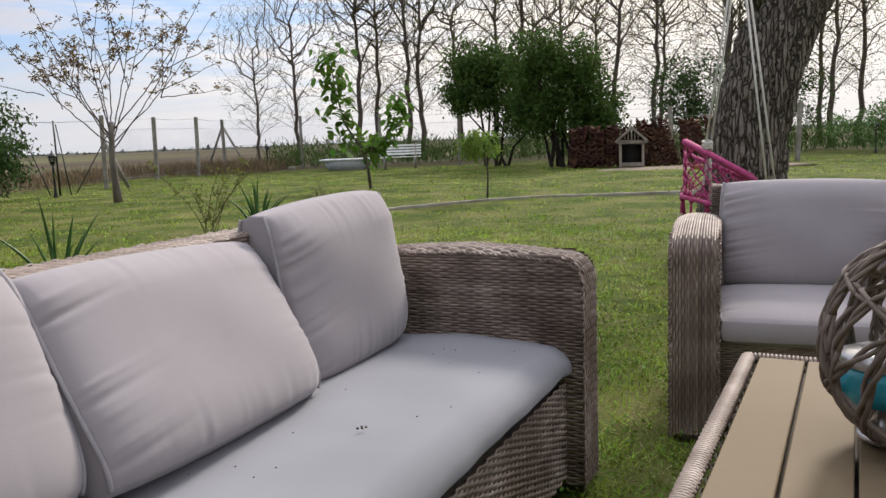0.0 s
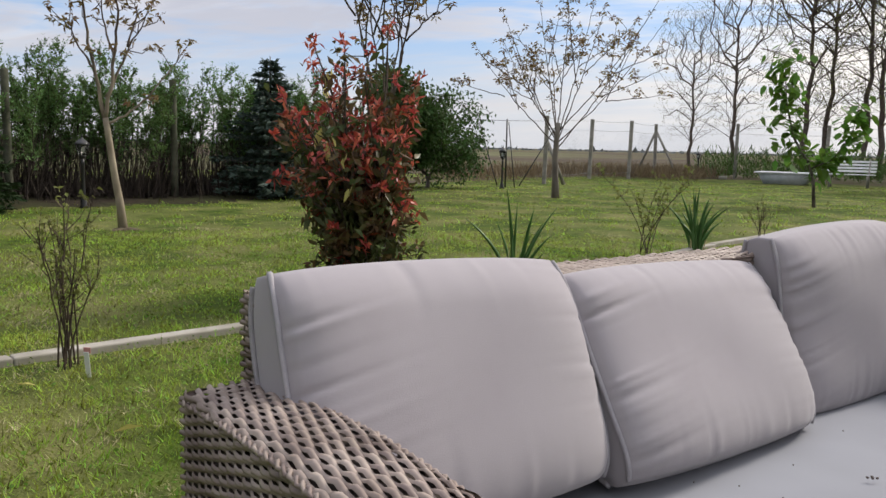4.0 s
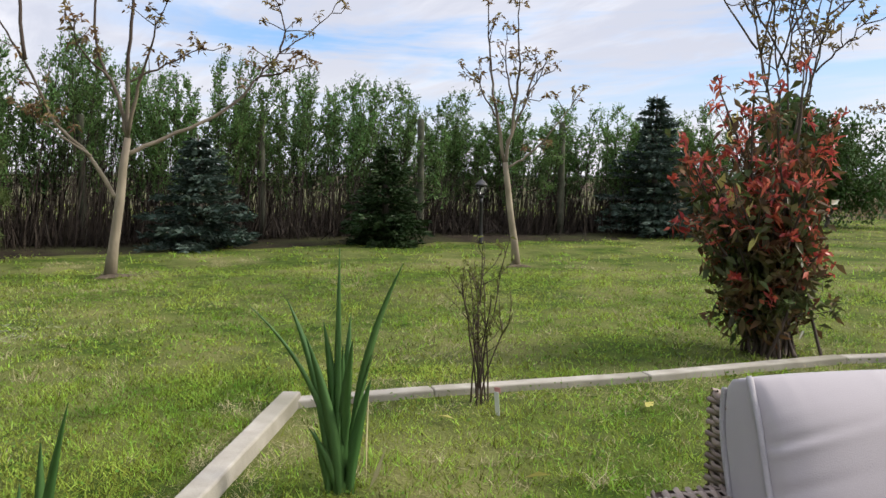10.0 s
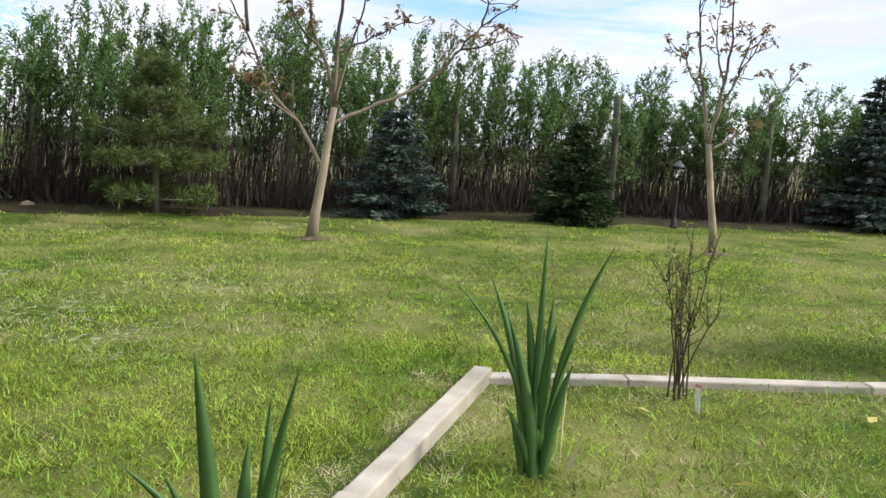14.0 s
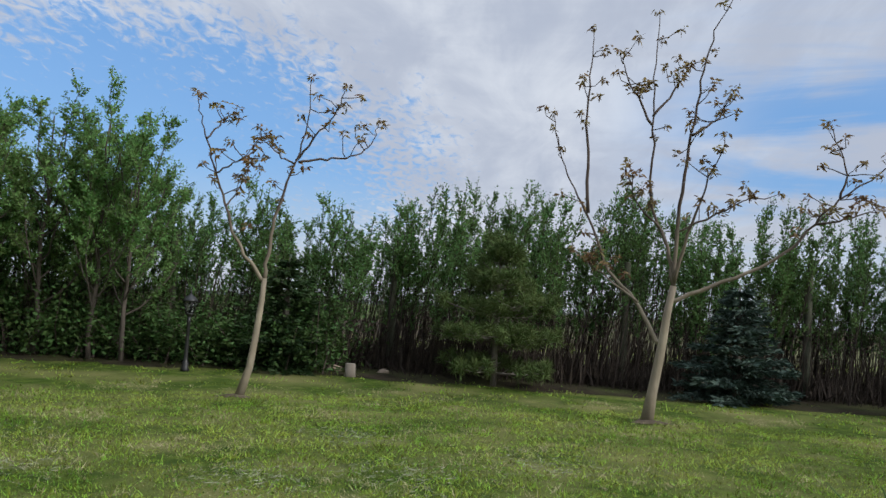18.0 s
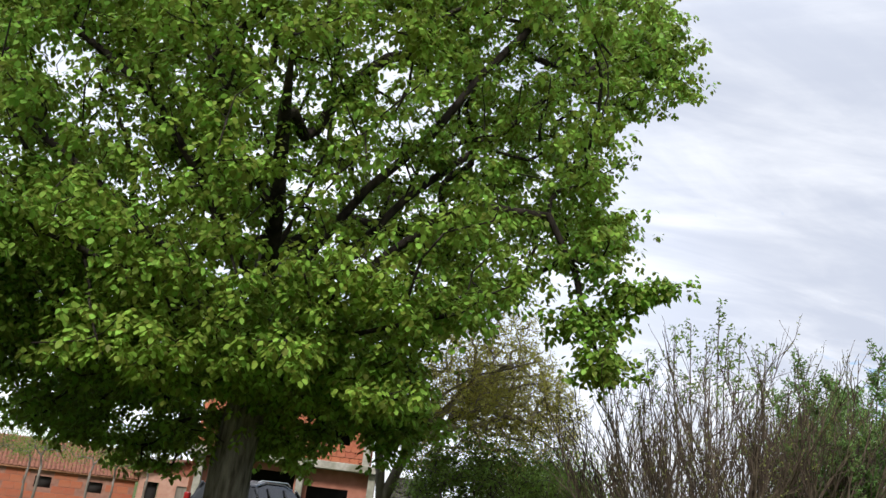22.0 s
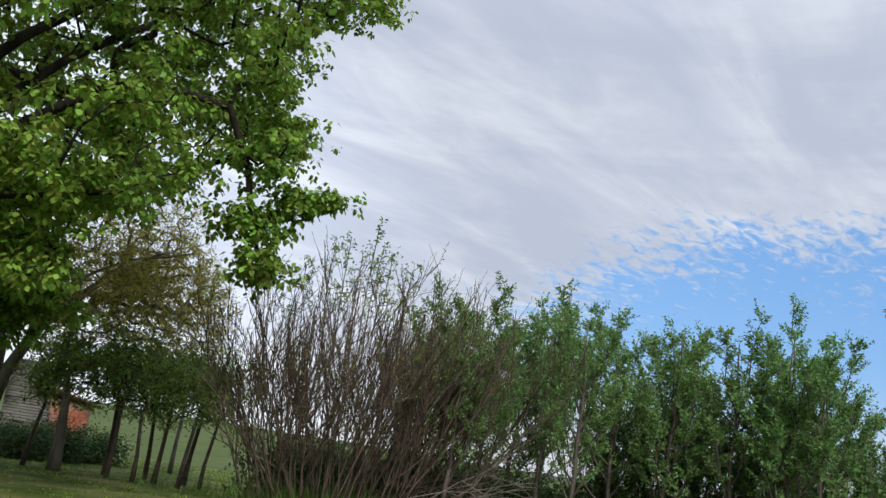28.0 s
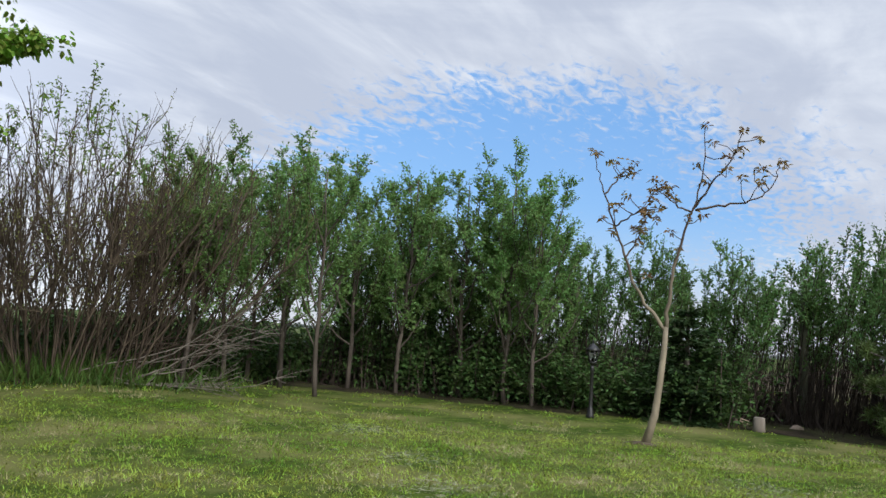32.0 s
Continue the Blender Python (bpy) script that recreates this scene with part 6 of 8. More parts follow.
def undergrowth():
    """Rough weeds and brambles along the north fence."""
    rng = np.random.default_rng(98)
    g, dry = Geo(), Geo()
    for k in range(16000):
        x = rng.uniform(-6.5, 22)
        y = 30.6 + rng.uniform(0, 5) - .25 * max(0, x - 4)
        h = rng.uniform(.5, 1.15)
        g.leaves([(x, y, rng.uniform(0, h))], [(rng.normal(0, .6), rng.normal(0, .6), 1)], .3, .035, rng, .2, .03)
    for k in range(3500):
        x = rng.uniform(-12, -5.5)
        y = rng.uniform(20 if x < -9.2 else 27, 34)
        dry.leaves([(x, y, 0)], [(rng.normal(0, .4), rng.normal(0, .4), 1)], .55, .025, rng, .2, .03)
    thing("weeds", g, M_LILAC, pose(0, 0, 0), "rough green weeds and brambles along the fence", "weeds", kind="stuff")
    thing("dry_weeds", dry, M_DRYWEED, pose(0, 0, 0), "dry brown weeds at the field's edge", "weeds", kind="stuff")


undergrowth()


def tall_bare_trees():
    """A row of tall trees, nearly leafless, behind the fence."""
    rng = np.random.default_rng(99)
    made = []
    for v in range(4):
        H = 11.5 + v * .8
        trunk = [(rng.normal(0, .06) + .14 * math.sin(z * .5 + v), rng.normal(0, .06), z) for z in np.linspace(-.1, H * .62, 11)]
        tg = []
        for k in range(640):
            z = 2.4 + (H - 2.4) * rng.random() ** .75
            r = (2.7 * math.sin(min(1, (z / H)) * 2.5) ** .8 + .15) * rng.random() ** .6
            a = rng.uniform(0, 2 * math.pi)
            tg.append((r * math.cos(a), r * math.sin(a), z))
        made.append(tree("tall_bare_tree", pose(0, 0, -30 - v), trunk, np.array(tg), rng, M_TWIG, M_OLIVE, 6 if v % 2 else 3, (.25, .25, .2), .09, .04, "tall thin tree almost without leaves behind the fence", group="row of tall trees", tip=.0068, power=.46, trunk_r=(.135, .05), bias=1.0, wander=.02, rise=1.3))
    spots = [(-6.2, 37.5, .8), (-3.3, 38, 1.0), (-2.6, 39, .92), (-1.1, 38, 1.0), (-.4, 38.5, 1.05), (1.3, 41, .95), (3.1, 40, 1.0), (4.3, 38, 1.02), (6.5, 41, 1), (8.4, 37.3, 1.05), (10.3, 38, 1.0), (12.9, 36, 1.0), (14.2, 38, .95), (16.9, 34.5, 1.0),
             (18.8, 36, 1.0), (20.5, 33, .95), (22.5, 35, 1), (11.5, 41, .9), (5.4, 43, .9), (24, 31, 1.0), (-8.8, 41, .7), (8.9, 44, 1.0), (15.2, 42, 1.0), (19.5, 41, 1.0)]
    for i, (x, y, k) in enumerate(spots):
        m = pose(x, y, -.05, 0, 0, rng.uniform(0, 360)) @ Matrix.Diagonal((k, k, k, 1))
        if i < 4:
            made[i].matrix_world = m
        else:
            copy_thing(made[i % 4], m).matrix_world = m


tall_bare_trees()


def swing_tree():
    """The old tree that carries the hanging chair."""
    rng = np.random.default_rng(101)
    root = empty("old_tree", on_ground(3.03, 7.0), "old leaning tree with deeply furrowed bark carrying a hanging chair", "tree")
    P = np.array([(-.02, 0, -.1), (-.03, 0, .3), (.0, 0, .8), (.1, 0, 1.3), (.26, 0, 1.75), (.46, 0, 2.15)])
    g = Geo()
    n = 90
    tt = np.linspace(0, 5, n)
    S = np.stack([np.interp(tt, np.arange(6), P[:, c]) for c in range(3)], 1)
    sides = 72
    a = np.arange(sides) / sides * 2 * np.pi
    rad = np.interp(tt, [0, 1, 2, 4, 5], [.42, .335, .295, .29, .31])
    V = []
    for i in range(n):
        ridge = .02 * np.abs(np.sin(a * 8 + 1.5 * np.sin(S[i, 2] * 5))) + .012 * np.sin(a * 17 + S[i, 2] * 9 + 2 * np.sin(a * 3)) + rng.normal(0, .006, sides)
        rr = rad[i] + ridge
        V.append(np.stack([S[i, 0] + rr * np.cos(a), S[i, 1] + rr * np.sin(a), np.full(sides, S[i, 2])], 1))
    V = np.concatenate(V)
    i, k = np.meshgrid(np.arange(n - 1) * sides, np.arange(sides), indexing="ij")
    k2 = (k + 1) % sides
    g.add(V, np.stack([i + k, i + k2, i + sides + k2, i + sides + k], -1).reshape(-1, 4))
    for pts, r in ((((.33, 0, 2.05), (.6, .05, 2.4), (1.1, .1, 2.75), (1.8, .2, 3.3), (2.6, .2, 4.2)), (.19, .15, .13, .1, .05)),
                   (((.2, 0, 1.95), (-.1, .05, 2.6), (-.4, .1, 3.3), (-.8, .2, 4.4)), (.2, .16, .12, .06)),
                   (((-.1, .05, 2.5), (-.8, .1, 2.62), (-1.6, .15, 2.5), (-2.2, .2, 2.34), (-2.6, .2, 2.38)), (.09, .065, .045, .025, .01)),
                   (((.0, .0, 2.2), (-.2, -.4, 2.33), (-.42, -.85, 2.36), (-.7, -1.3, 2.4)), (.1, .075, .06, .04)),
                   (((-1.6, .15, 2.5), (-2.0, .3, 2.6), (-2.5, .35, 2.75)), (.03, .02, .008))):
        g.tube(pts, r, 10)
    part("trunk", g, M_OLDBARK, root, smooth=True)
    tw = Geo()
    for k in range(60):
        b = np.array([-1.0 - rng.random() * 1.6, .15 + rng.normal(0, .1), 2.5 + rng.normal(0, .08)])
        tw.tube([b, b + [rng.normal(-.1, .25), rng.normal(0, .25), rng.normal(.12, .18)]], [.006, .002], 3, caps=False)
    part("brushwood", tw, M_TWIG, root)


swing_tree()


def chestnut():
    rng = np.random.default_rng(103)
    root = empty("chestnut_sapling", on_ground(-1.01, 16.47), "chestnut sapling with two tufts of big drooping green leaves", "tree")
    g, lv = Geo(), Geo()
    g.tube([(0, 0, -.05), (-.05, 0, .5), (-.15, 0, .8), (-.45, 0, 1.3), (-.6, 0, 1.9), (-.7, 0, 2.75)], [.035, .03, .026, .02, .014, .006], 7)
    g.tube([(-.1, 0, .72), (.25, 0, .9), (.5, 0, 1.3), (.62, 0, 1.75)], [.018, .015, .01, .005], 6)
    for pts, n, s in ((((-.45, 0, 1.1), (-.55, 0, 1.5), (-.58, 0, 1.9), (-.65, 0, 2.3), (-.7, 0, 2.65)), 42, .17), (((.3, 0, .95), (.5, 0, 1.25), (.58, 0, 1.5), (.6, 0, 1.7), (.1, 0, .8)), 32, .15)):
        for p in pts:
            lv.broad(np.repeat([p], n, 0) + rng.normal(0, s, (n, 3)), rng.normal(0, 1, (n, 3)) * [1, 1, .5] + [0, 0, -.4], .2, .13, rng)
    part("trunk", g, M_BARK, root, smooth=True)
    part("foliage", lv, M_SAPLING, root)
    root = empty("standard_sapling", on_ground(1.12, 12.4), "tiny round-headed sapling by the edging", "tree")
    part("trunk", Geo().tube([(0, 0, -.05), (.02, 0, .4), (-.02, 0, .75)], [.018, .014, .01], 6), M_BARK, root)
    part("crown", sprays(rng, crown_targets(rng, 60, (-.12, 0, .85), (.36, .3, .2)), 10, (.05, .05, .04), .09, .035), M_FRESH, root)


chestnut()

# ---- woven garden furniture ----
def weave(surf, rows, srange, pitch, period=.025, amp=.0036, thick=.0026, step=2.4, stakes=None, seed=0):
    """Strands run along s at each t of rows, over and under in turn.  surf(s, t) gives points and normals."""
    g = Geo()
    rng = np.random.default_rng(seed)
    for k, t in enumerate(rows):
        s0, s1 = srange(t)
        if s1 - s0 < .03:
            continue
        n = max(4, int((s1 - s0) / period * step))
        s = np.linspace(s0, s1, n)
        h = amp * np.cos(np.pi * s / period + np.pi * (k % 2)) + rng.normal(0, .0004, n)
        w = pitch * .52
        rim = []
        for o, lift in ((-w, -thick * .6), (-w * .55, thick * .5), (w * .55, thick * .5), (w, -thick * .6)):
            p, nn = surf(s, np.full(n, t + o + rng.normal(0, .0004)))
            rim.append(p + nn * (h + lift)[:, None])
        V = np.stack(rim, 1).reshape(-1, 3)
        i = np.arange(n - 1)[:, None] * 4
        g.add(V, np.concatenate([i + [0, 1, 5, 4], i + [1, 2, 6, 5], i + [2, 3, 7, 6]]))
    return g


def plane(o, u, v):
    o, u, v = np.array(o, float), np.array(u, float), np.array(v, float)
    n = np.cross(u, v)

    def f(s, t):
        return o + s[:, None] * u + t[:, None] * v, np.broadcast_to(n, (len(s), 3))
    return f


PITCH = .0078


def rows_of(a, b):
    n = max(1, int((b - a) / PITCH))
    return [a + (i + .5) * (b - a) / n for i in range(n)]


def arm(parent, x0, w, D, H, R=.06, seed=0, y0=0.0):
    """A woven arm: flat top rolling over into the front, woven on all sides, on a dark core."""
    g = Geo()
    a = np.linspace(0, math.pi / 2, 7)
    prof = [(y0, H), (D * .24, H + .012), (D * .48, H + .018), (D * .7, H + .012)] + [(D - R + R * math.sin(t), H - R + R * math.cos(t)) for t in a] + [(D, .03)]
    pr = np.array(prof)
    inset = .006
    core = np.concatenate([np.stack([np.full(len(pr), x), pr[:, 0] - inset, pr[:, 1] - inset - .012], 1) for x in (x0 + inset, x0 + w - inset)])
    n = len(pr)
    q = [(i, i + 1, n + i + 1, n + i) for i in range(n - 1)]
    base = np.array([(x0 + inset, y0 + inset, .03), (x0 + w - inset, y0 + inset, .03)])
    V = np.concatenate([core, base])
    tris = [(2 * n, i + 1, i) for i in range(n - 1)] + [(2 * n + 1, n + i, n + i + 1) for i in range(n - 1)]
    g.add(V, q + [(2 * n, 0, n, 2 * n + 1)], tris)
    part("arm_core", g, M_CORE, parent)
    # top and front
    seg = np.r_[0, np.cumsum(np.hypot(*np.diff(pr, axis=0).T))]

    def top(s, t):
        y, z = np.interp(s, seg, pr[:, 0]), np.interp(s, seg, pr[:, 1])
        e = .004
        dy = np.interp(s + e, seg, pr[:, 0]) - np.interp(s - e, seg, pr[:, 0])
        dz = np.interp(s + e, seg, pr[:, 1]) - np.interp(s - e, seg, pr[:, 1])
        l = np.hypot(dy, dz) + 1e-9
        return np.stack([x0 + t, y, z - .014 * np.abs(2 * t / w - 1) ** 4], 1), np.stack([0 * s, -dz / l, dy / l], 1)
    part("arm_top", weave(top, rows_of(0, w), lambda t: (0, seg[-1]), PITCH, seed=seed), M_WICKER, parent, smooth=True)

    def reach(z):
        if z <= H - R:
            return (y0, D)
        k = [i for i in range(len(prof) - 1) if (prof[i][1] - z) * (prof[i + 1][1] - z) <= 0]
        ys = [prof[i][0] + (prof[i + 1][0] - prof[i][0]) * (z - prof[i][1]) / (prof[i + 1][1] - prof[i][1] + 1e-9) for i in k]
        return (y0 if z <= H else min(ys, default=D), max(ys, default=y0))
    part("arm_side", weave(plane((x0, 0, 0), (0, 1, 0), (0, 0, -1)), [-z for z in rows_of(.03, H + .003)], lambda t: reach(-t), PITCH, seed=seed + 1), M_WICKER, parent, smooth=True)
    part("arm_side", weave(plane((x0 + w, 0, 0), (0, 1, 0), (0, 0, 1)), rows_of(.03, H + .003), reach, PITCH, seed=seed + 2), M_WICKER, parent, smooth=True)
    if y0 > -1:
        part("arm_back", weave(plane((x0, y0, 0), (1, 0, 0), (0, 0, 1)), rows_of(.03, H), lambda t: (0, w), PITCH, seed=seed + 3), M_WICKER, parent, smooth=True)
    # plaited edges
    e = Geo()
    for x in (x0, x0 + w):
        ss = np.arange(0, seg[-1], .009)
        y, z = np.interp(ss, seg, pr[:, 0]), np.interp(ss, seg, pr[:, 1])
        for ph in (0, math.pi):
            e.tube(np.stack([x + .004 * np.cos(ss * 210 + ph), y + .002 * np.sin(ss * 210 + ph), z - .014 + .003 * np.sin(ss * 210 + ph)], 1), .0032, 5)
    part("arm_edging", e, M_WICKER, parent, smooth=True)


def woven_block(parent, name, lo, hi, faces, seed=0):
    """A dark core box with weaving on the named faces."""
    lo, hi = np.array(lo, float), np.array(hi, float)
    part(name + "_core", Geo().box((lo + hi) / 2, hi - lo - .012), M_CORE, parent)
    d = hi - lo
    sides = {"front": ((lo[0], hi[1], lo[2]), (1, 0, 0), (0, 0, -1), d[0], d[2], -1), "back": ((lo[0], lo[1], lo[2]), (1, 0, 0), (0, 0, 1), d[0], d[2], 1),
             "left": ((lo[0], lo[1], lo[2]), (0, 1, 0), (0, 0, -1), d[1], d[2], -1), "right": ((hi[0], lo[1], lo[2]), (0, 1, 0), (0, 0, 1), d[1], d[2], 1),
             "top": ((lo[0], lo[1], hi[2]), (1, 0, 0), (0, 1, 0), d[0], d[1], 1)}
    for f in faces:
        o, u, v, L, W, sg = sides[f]
        part(name, weave(plane(o, u, v), [sg * t for t in rows_of(0, W)], lambda t: (0, L), PITCH, seed=seed), M_WICKER, parent, smooth=True)


def cushion(w, h, t, seed, bulge=.35, foot=False, n=72):
    """A stuffed box cushion, w along x, h along z, t along y, with its two piped edges. Returns body and piping."""
    rng = np.random.default_rng(seed)
    u = np.linspace(-1, 1, n)
    U, W = np.meshgrid(u, u, indexing="ij")

    def outline(U, W):
        # a soft rectangle: corners drawn in, sides a little full
        k = .014 * (U * W) ** 2 * np.abs(U * W) ** 3
        X = U * w / 2 * (1 - k) + .006 * (1 - W ** 2) * U
        Z = W * h / 2 * (1 - k * 1.3) + .008 * (1 - U ** 2) * W
        return X, Z
    X, Z = outline(U, W)
    f = np.sqrt(np.clip((1 - U ** 4) * (1 - W ** 4), 0, 1))
    ph = rng.uniform(0, 6, 8)
    wr = .0016 * np.sin(U * 4 + ph[0] + 2 * np.sin(W * 2 + ph[1])) + .0014 * np.sin(W * 5 + ph[2] + 2.5 * np.sin(U * 2 + ph[3]))
    def pucker(v, seed2):
        r2 = np.random.default_rng(seed2)
        return sum(r2.uniform(-1, 1) * np.exp(-((v - c0) / r2.uniform(.014, .05)) ** 2) for c0 in r2.uniform(-1, 1, 26))
    edge = np.exp(-((1 - np.abs(U)) / .2)) * .0095 * pucker(W + .25 * U, seed * 7) * (U > 0) + np.exp(-((1 - np.abs(U)) / .14)) * .005 * pucker(W, seed * 11) * (U < 0) + np.exp(-((1 - np.abs(W)) / .18)) * .0045 * pucker(U, seed * 13)
    half = t / 2 * (1 - bulge) + t / 2 * bulge * 1.7 * f
    top = np.clip((W - .55) / .45, 0, 1)
    half = half * (1 - .32 * top ** 2) * (1 - .5 * np.abs(U * W) ** 7 * (W < 0))
    Yf, Yb = half + (wr + edge) * f ** .5, -half * .9
    g = Geo()
    i, j = np.meshgrid(np.arange(n - 1), np.arange(n - 1), indexing="ij")
    a = (i * n + j).ravel()
    q = np.stack([a, a + n, a + n + 1, a + 1], 1)
    g.add(np.stack([X, Yf, Z], -1).reshape(-1, 3), q[:, ::-1])
    g.add(np.stack([X, Yb, Z], -1).reshape(-1, 3), q)
    ring = [(k, 0) for k in range(n)] + [(n - 1, k) for k in range(1, n)] + [(k, n - 1) for k in range(n - 2, -1, -1)] + [(0, k) for k in range(n - 2, 0, -1)]
    ri = np.array([a * n + b for a, b in ring])
    F = np.stack([X, Yf, Z], -1).reshape(-1, 3)[ri]
    B = np.stack([X, Yb, Z], -1).reshape(-1, 3)[ri]
    m = len(ri)
    c = np.array([0, 0, 0])
    mid = (F + B) / 2 + ((F + B) / 2 - c) * [.03, 0, .03]
    V = np.concatenate([F, mid, B])
    k = np.arange(m)
    k2 = (k + 1) % m
    g.add(V, np.concatenate([np.stack([k, k2, m + k2, m + k], 1), np.stack([m + k, m + k2, 2 * m + k2, 2 * m + k], 1)]))
    pipes = []
    for R in (F, B):
        # the seam shows down the sides, and along the foot of a seat cushion
        out = R + (R - c) * [.008, 0, .008]
        for run in ([np.r_[m - n + 2:m, 0:2 * n - 1]] if foot else [np.r_[n - 1:2 * n - 1], np.r_[m - n + 2:m, 0]]):
            pipes.append(Geo().tube(out[run], .0045, 6))
    return g, pipes


def place_cushion(root_name, base, w, h, t, seed, at, lean, roll=0.0, turn=0.0, label="", bulge=.35, flat=False, group="sofa cushions"):
    """at: middle of the lower edge in the seat's own frame."""
    body, pipe = cushion(w, h, t, seed, bulge)
    m = base @ pose(*at, 0, 0, turn) @ pose(0, 0, 0, lean, 0, 0) @ pose(0, 0, 0, 0, roll, 0) @ pose(0, 0, h / 2, 0, 0, 180)
    if flat:
        m = base @ pose(*at, 0, 0, turn) @ pose(0, 0, 0, 90, 0, 0)
    root = empty(root_name, m, label, "cushion", group)
    part("cover", body, M_FABRIC, root, smooth=True)
    for p in pipe:
        part("piping", p, M_PIPING, root, smooth=True)
    return root


SOFA = pose(-.51, .82, 0, 0, 0, math.degrees(math.atan2(.9075, .42)))
# local x along the sofa; local -y is its front


def woven_sofa(name, base, L, D, label, category, arm_w, H, back_h, seed):
    """Built in a frame with y towards the front, mirrored into place vertex by vertex so that no object is scaled negatively."""
    root = empty(name, base, label, category, "wicker seats")
    start = set(bpy.data.objects)
    arm(root, 0, arm_w, D, H, seed=seed)
    arm(root, L - arm_w, arm_w, D, H, seed=seed + 10)
    woven_block(root, "backrest", (arm_w * .8, -.045, .1), (L - arm_w * .8, .05, back_h), ("top", "front", "back", "left", "right"), seed + 20)
    woven_block(root, "seat_frame", (arm_w, .05, .05), (L - arm_w, D - .05, .31), ("front",), seed + 30)
    for o in set(bpy.data.objects) - start:
        co = np.empty(len(o.data.vertices) * 3, dtype=np.float32)
        o.data.vertices.foreach_get("co", co)
        co[1::3] *= -1
        o.data.vertices.foreach_set("co", co)
        o.data.flip_normals()
        o.data.update()
    return root


woven_sofa("wicker_sofa", SOFA, 1.92, .635, "brown-grey woven wicker garden sofa on the lawn", "sofa", .13, .64, .76, 200)


def seat_cover():
    """A grey fitted cloth drawn over the seat, hanging over the front edge."""
    rng = np.random.default_rng(230)
    nx, ny = 70, 44
    x = np.linspace(.135, 1.79, nx)
    prof = np.array([(-.04, .415), (-.3, .425), (-.5, .425), (-.56, .416), (-.59, .395), (-.606, .37), (-.607, .356), (-.606, .348)])
    seg = np.r_[0, np.cumsum(np.hypot(*np.diff(prof, axis=0).T))]
    s = np.linspace(0, seg[-1], ny)
    Y, Z = np.interp(s, seg, prof[:, 0]), np.interp(s, seg, prof[:, 1])
    X, YY = np.meshgrid(x, Y, indexing="ij")
    ZZ = np.broadcast_to(Z, X.shape).copy()
    S = np.broadcast_to(s, X.shape)
    ZZ += .004 * np.sin(X * 9 + 3 * YY) * np.clip(1 - S / .6, 0, 1) + .005 * np.sin(X * 3.1 + YY * 14) * np.clip(S / .3, 0, 1) * np.clip((.7 - S) / .1, 0, 1)
    fold = np.clip((S - .57) / .1, 0, 1)
    YY = YY - fold * (.004 * np.sin(X * 13 + 1) + .003 * np.sin(X * 31 + 2 * np.sin(X * 5)))
    ZZ = ZZ - fold ** 2 * .012 * np.sin(X * 5 + 1)
    # rounded far end
    end = np.clip((X - 1.70) / .075, 0, 1)
    ZZ -= .01 * end ** 2
    start = np.clip((.2 - X) / .075, 0, 1)
    ZZ -= .03 * start ** 2
    V = np.stack([X, YY, ZZ], -1).reshape(-1, 3)
    i, j = np.meshgrid(np.arange(nx - 1), np.arange(ny - 1), indexing="ij")
    a = (i * ny + j).ravel()
    q = np.stack([a, a + ny, a + ny + 1, a + 1], 1)[:, ::-1]
    g = Geo().add(V, q)
    W = V - [0, -.006, .006]
    g.add(W, q[:, ::-1])
    root = empty("seat_cover", SOFA, "grey cloth cover drawn over the sofa seat", "cover")
    part("cloth", g, M_COVER, root, smooth=True)
    hem = V.reshape(nx, ny, 3)[:, -1]
    part("hem", Geo().tube(hem + np.array([0, .004, -.002]), .0022, 6), M_COVER, root, smooth=True)
    return root


seat_cover()
part("seat_pad", bevel_box(1.62, .5, .085, .03, 3, (.96, -.31, .362)), M_COVER, None)
bpy.data.objects["seat_pad"].matrix_world = SOFA
tagged(bpy.data.objects["seat_pad"], "thick grey seat pad under the cloth cover", "cushion")
place_cushion("back_cushion", SOFA, .515, .37, .15, 301, (.35, -.185, .45), -26, 1.6, 0, "pale grey back cushion with piped edges at the sofa's near end")
place_cushion("back_cushion", SOFA, .575, .36, .14, 302, (.914, -.213, .432), -31, 1.9, 3, "pale grey back cushion slumped across the middle of the sofa")
place_cushion("back_cushion", SOFA, .465, .39, .15, 303, (1.475, -.12, .42), -8, -2.7, -3, "pale grey back cushion by the sofa's far arm")


def crumbs():
    rng = np.random.default_rng(240)
    g = Geo()
    for k in range(22):
        x, y = rng.uniform(.2, 1.7), rng.uniform(-.54, -.25)
        g.box((x, y, .434), (.0026, .002, .0016), rot2(rng.uniform(0, 3)))
    for dx, dy in ((0, 0), (.008, .006), (-.006, .01), (.01, -.006)):
        g.box((1.03 + dx * .7, -.43 + dy * .7, .434), (.004, .003, .003), rot2(dx * 300))
    thing("crumbs", g, M_TWIG, SOFA, "dark crumbs and seed husks on the seat cover", "crumbs", kind="stuff")


crumbs()

CHAIR = pose(1.14, 2.54, 0, 0, 0, -19) @ pose(0, .7, 0)
woven_sofa("wicker_armchair", CHAIR, .82, .7, "brown-grey woven wicker armchair beside the table", "armchair", .14, .635, .74, 260)
_b, _p = cushion(.53, .56, .12, 304, .25, True)
_c = empty("seat_cushion", CHAIR @ pose(.41, -.41, .352, 90), "grey piped seat cushion of the armchair", "cushion", "armchair cushions")
part("cover", _b, M_FABRIC, _c, smooth=True)
for _q in _p:
    part("piping", _q, M_PIPING, _c, smooth=True)
place_cushion("back_cushion", CHAIR, .53, .365, .15, 305, (.415, -.2, .40), -17, 0, 0, "grey back cushion leaning in the armchair", group="armchair cushions")


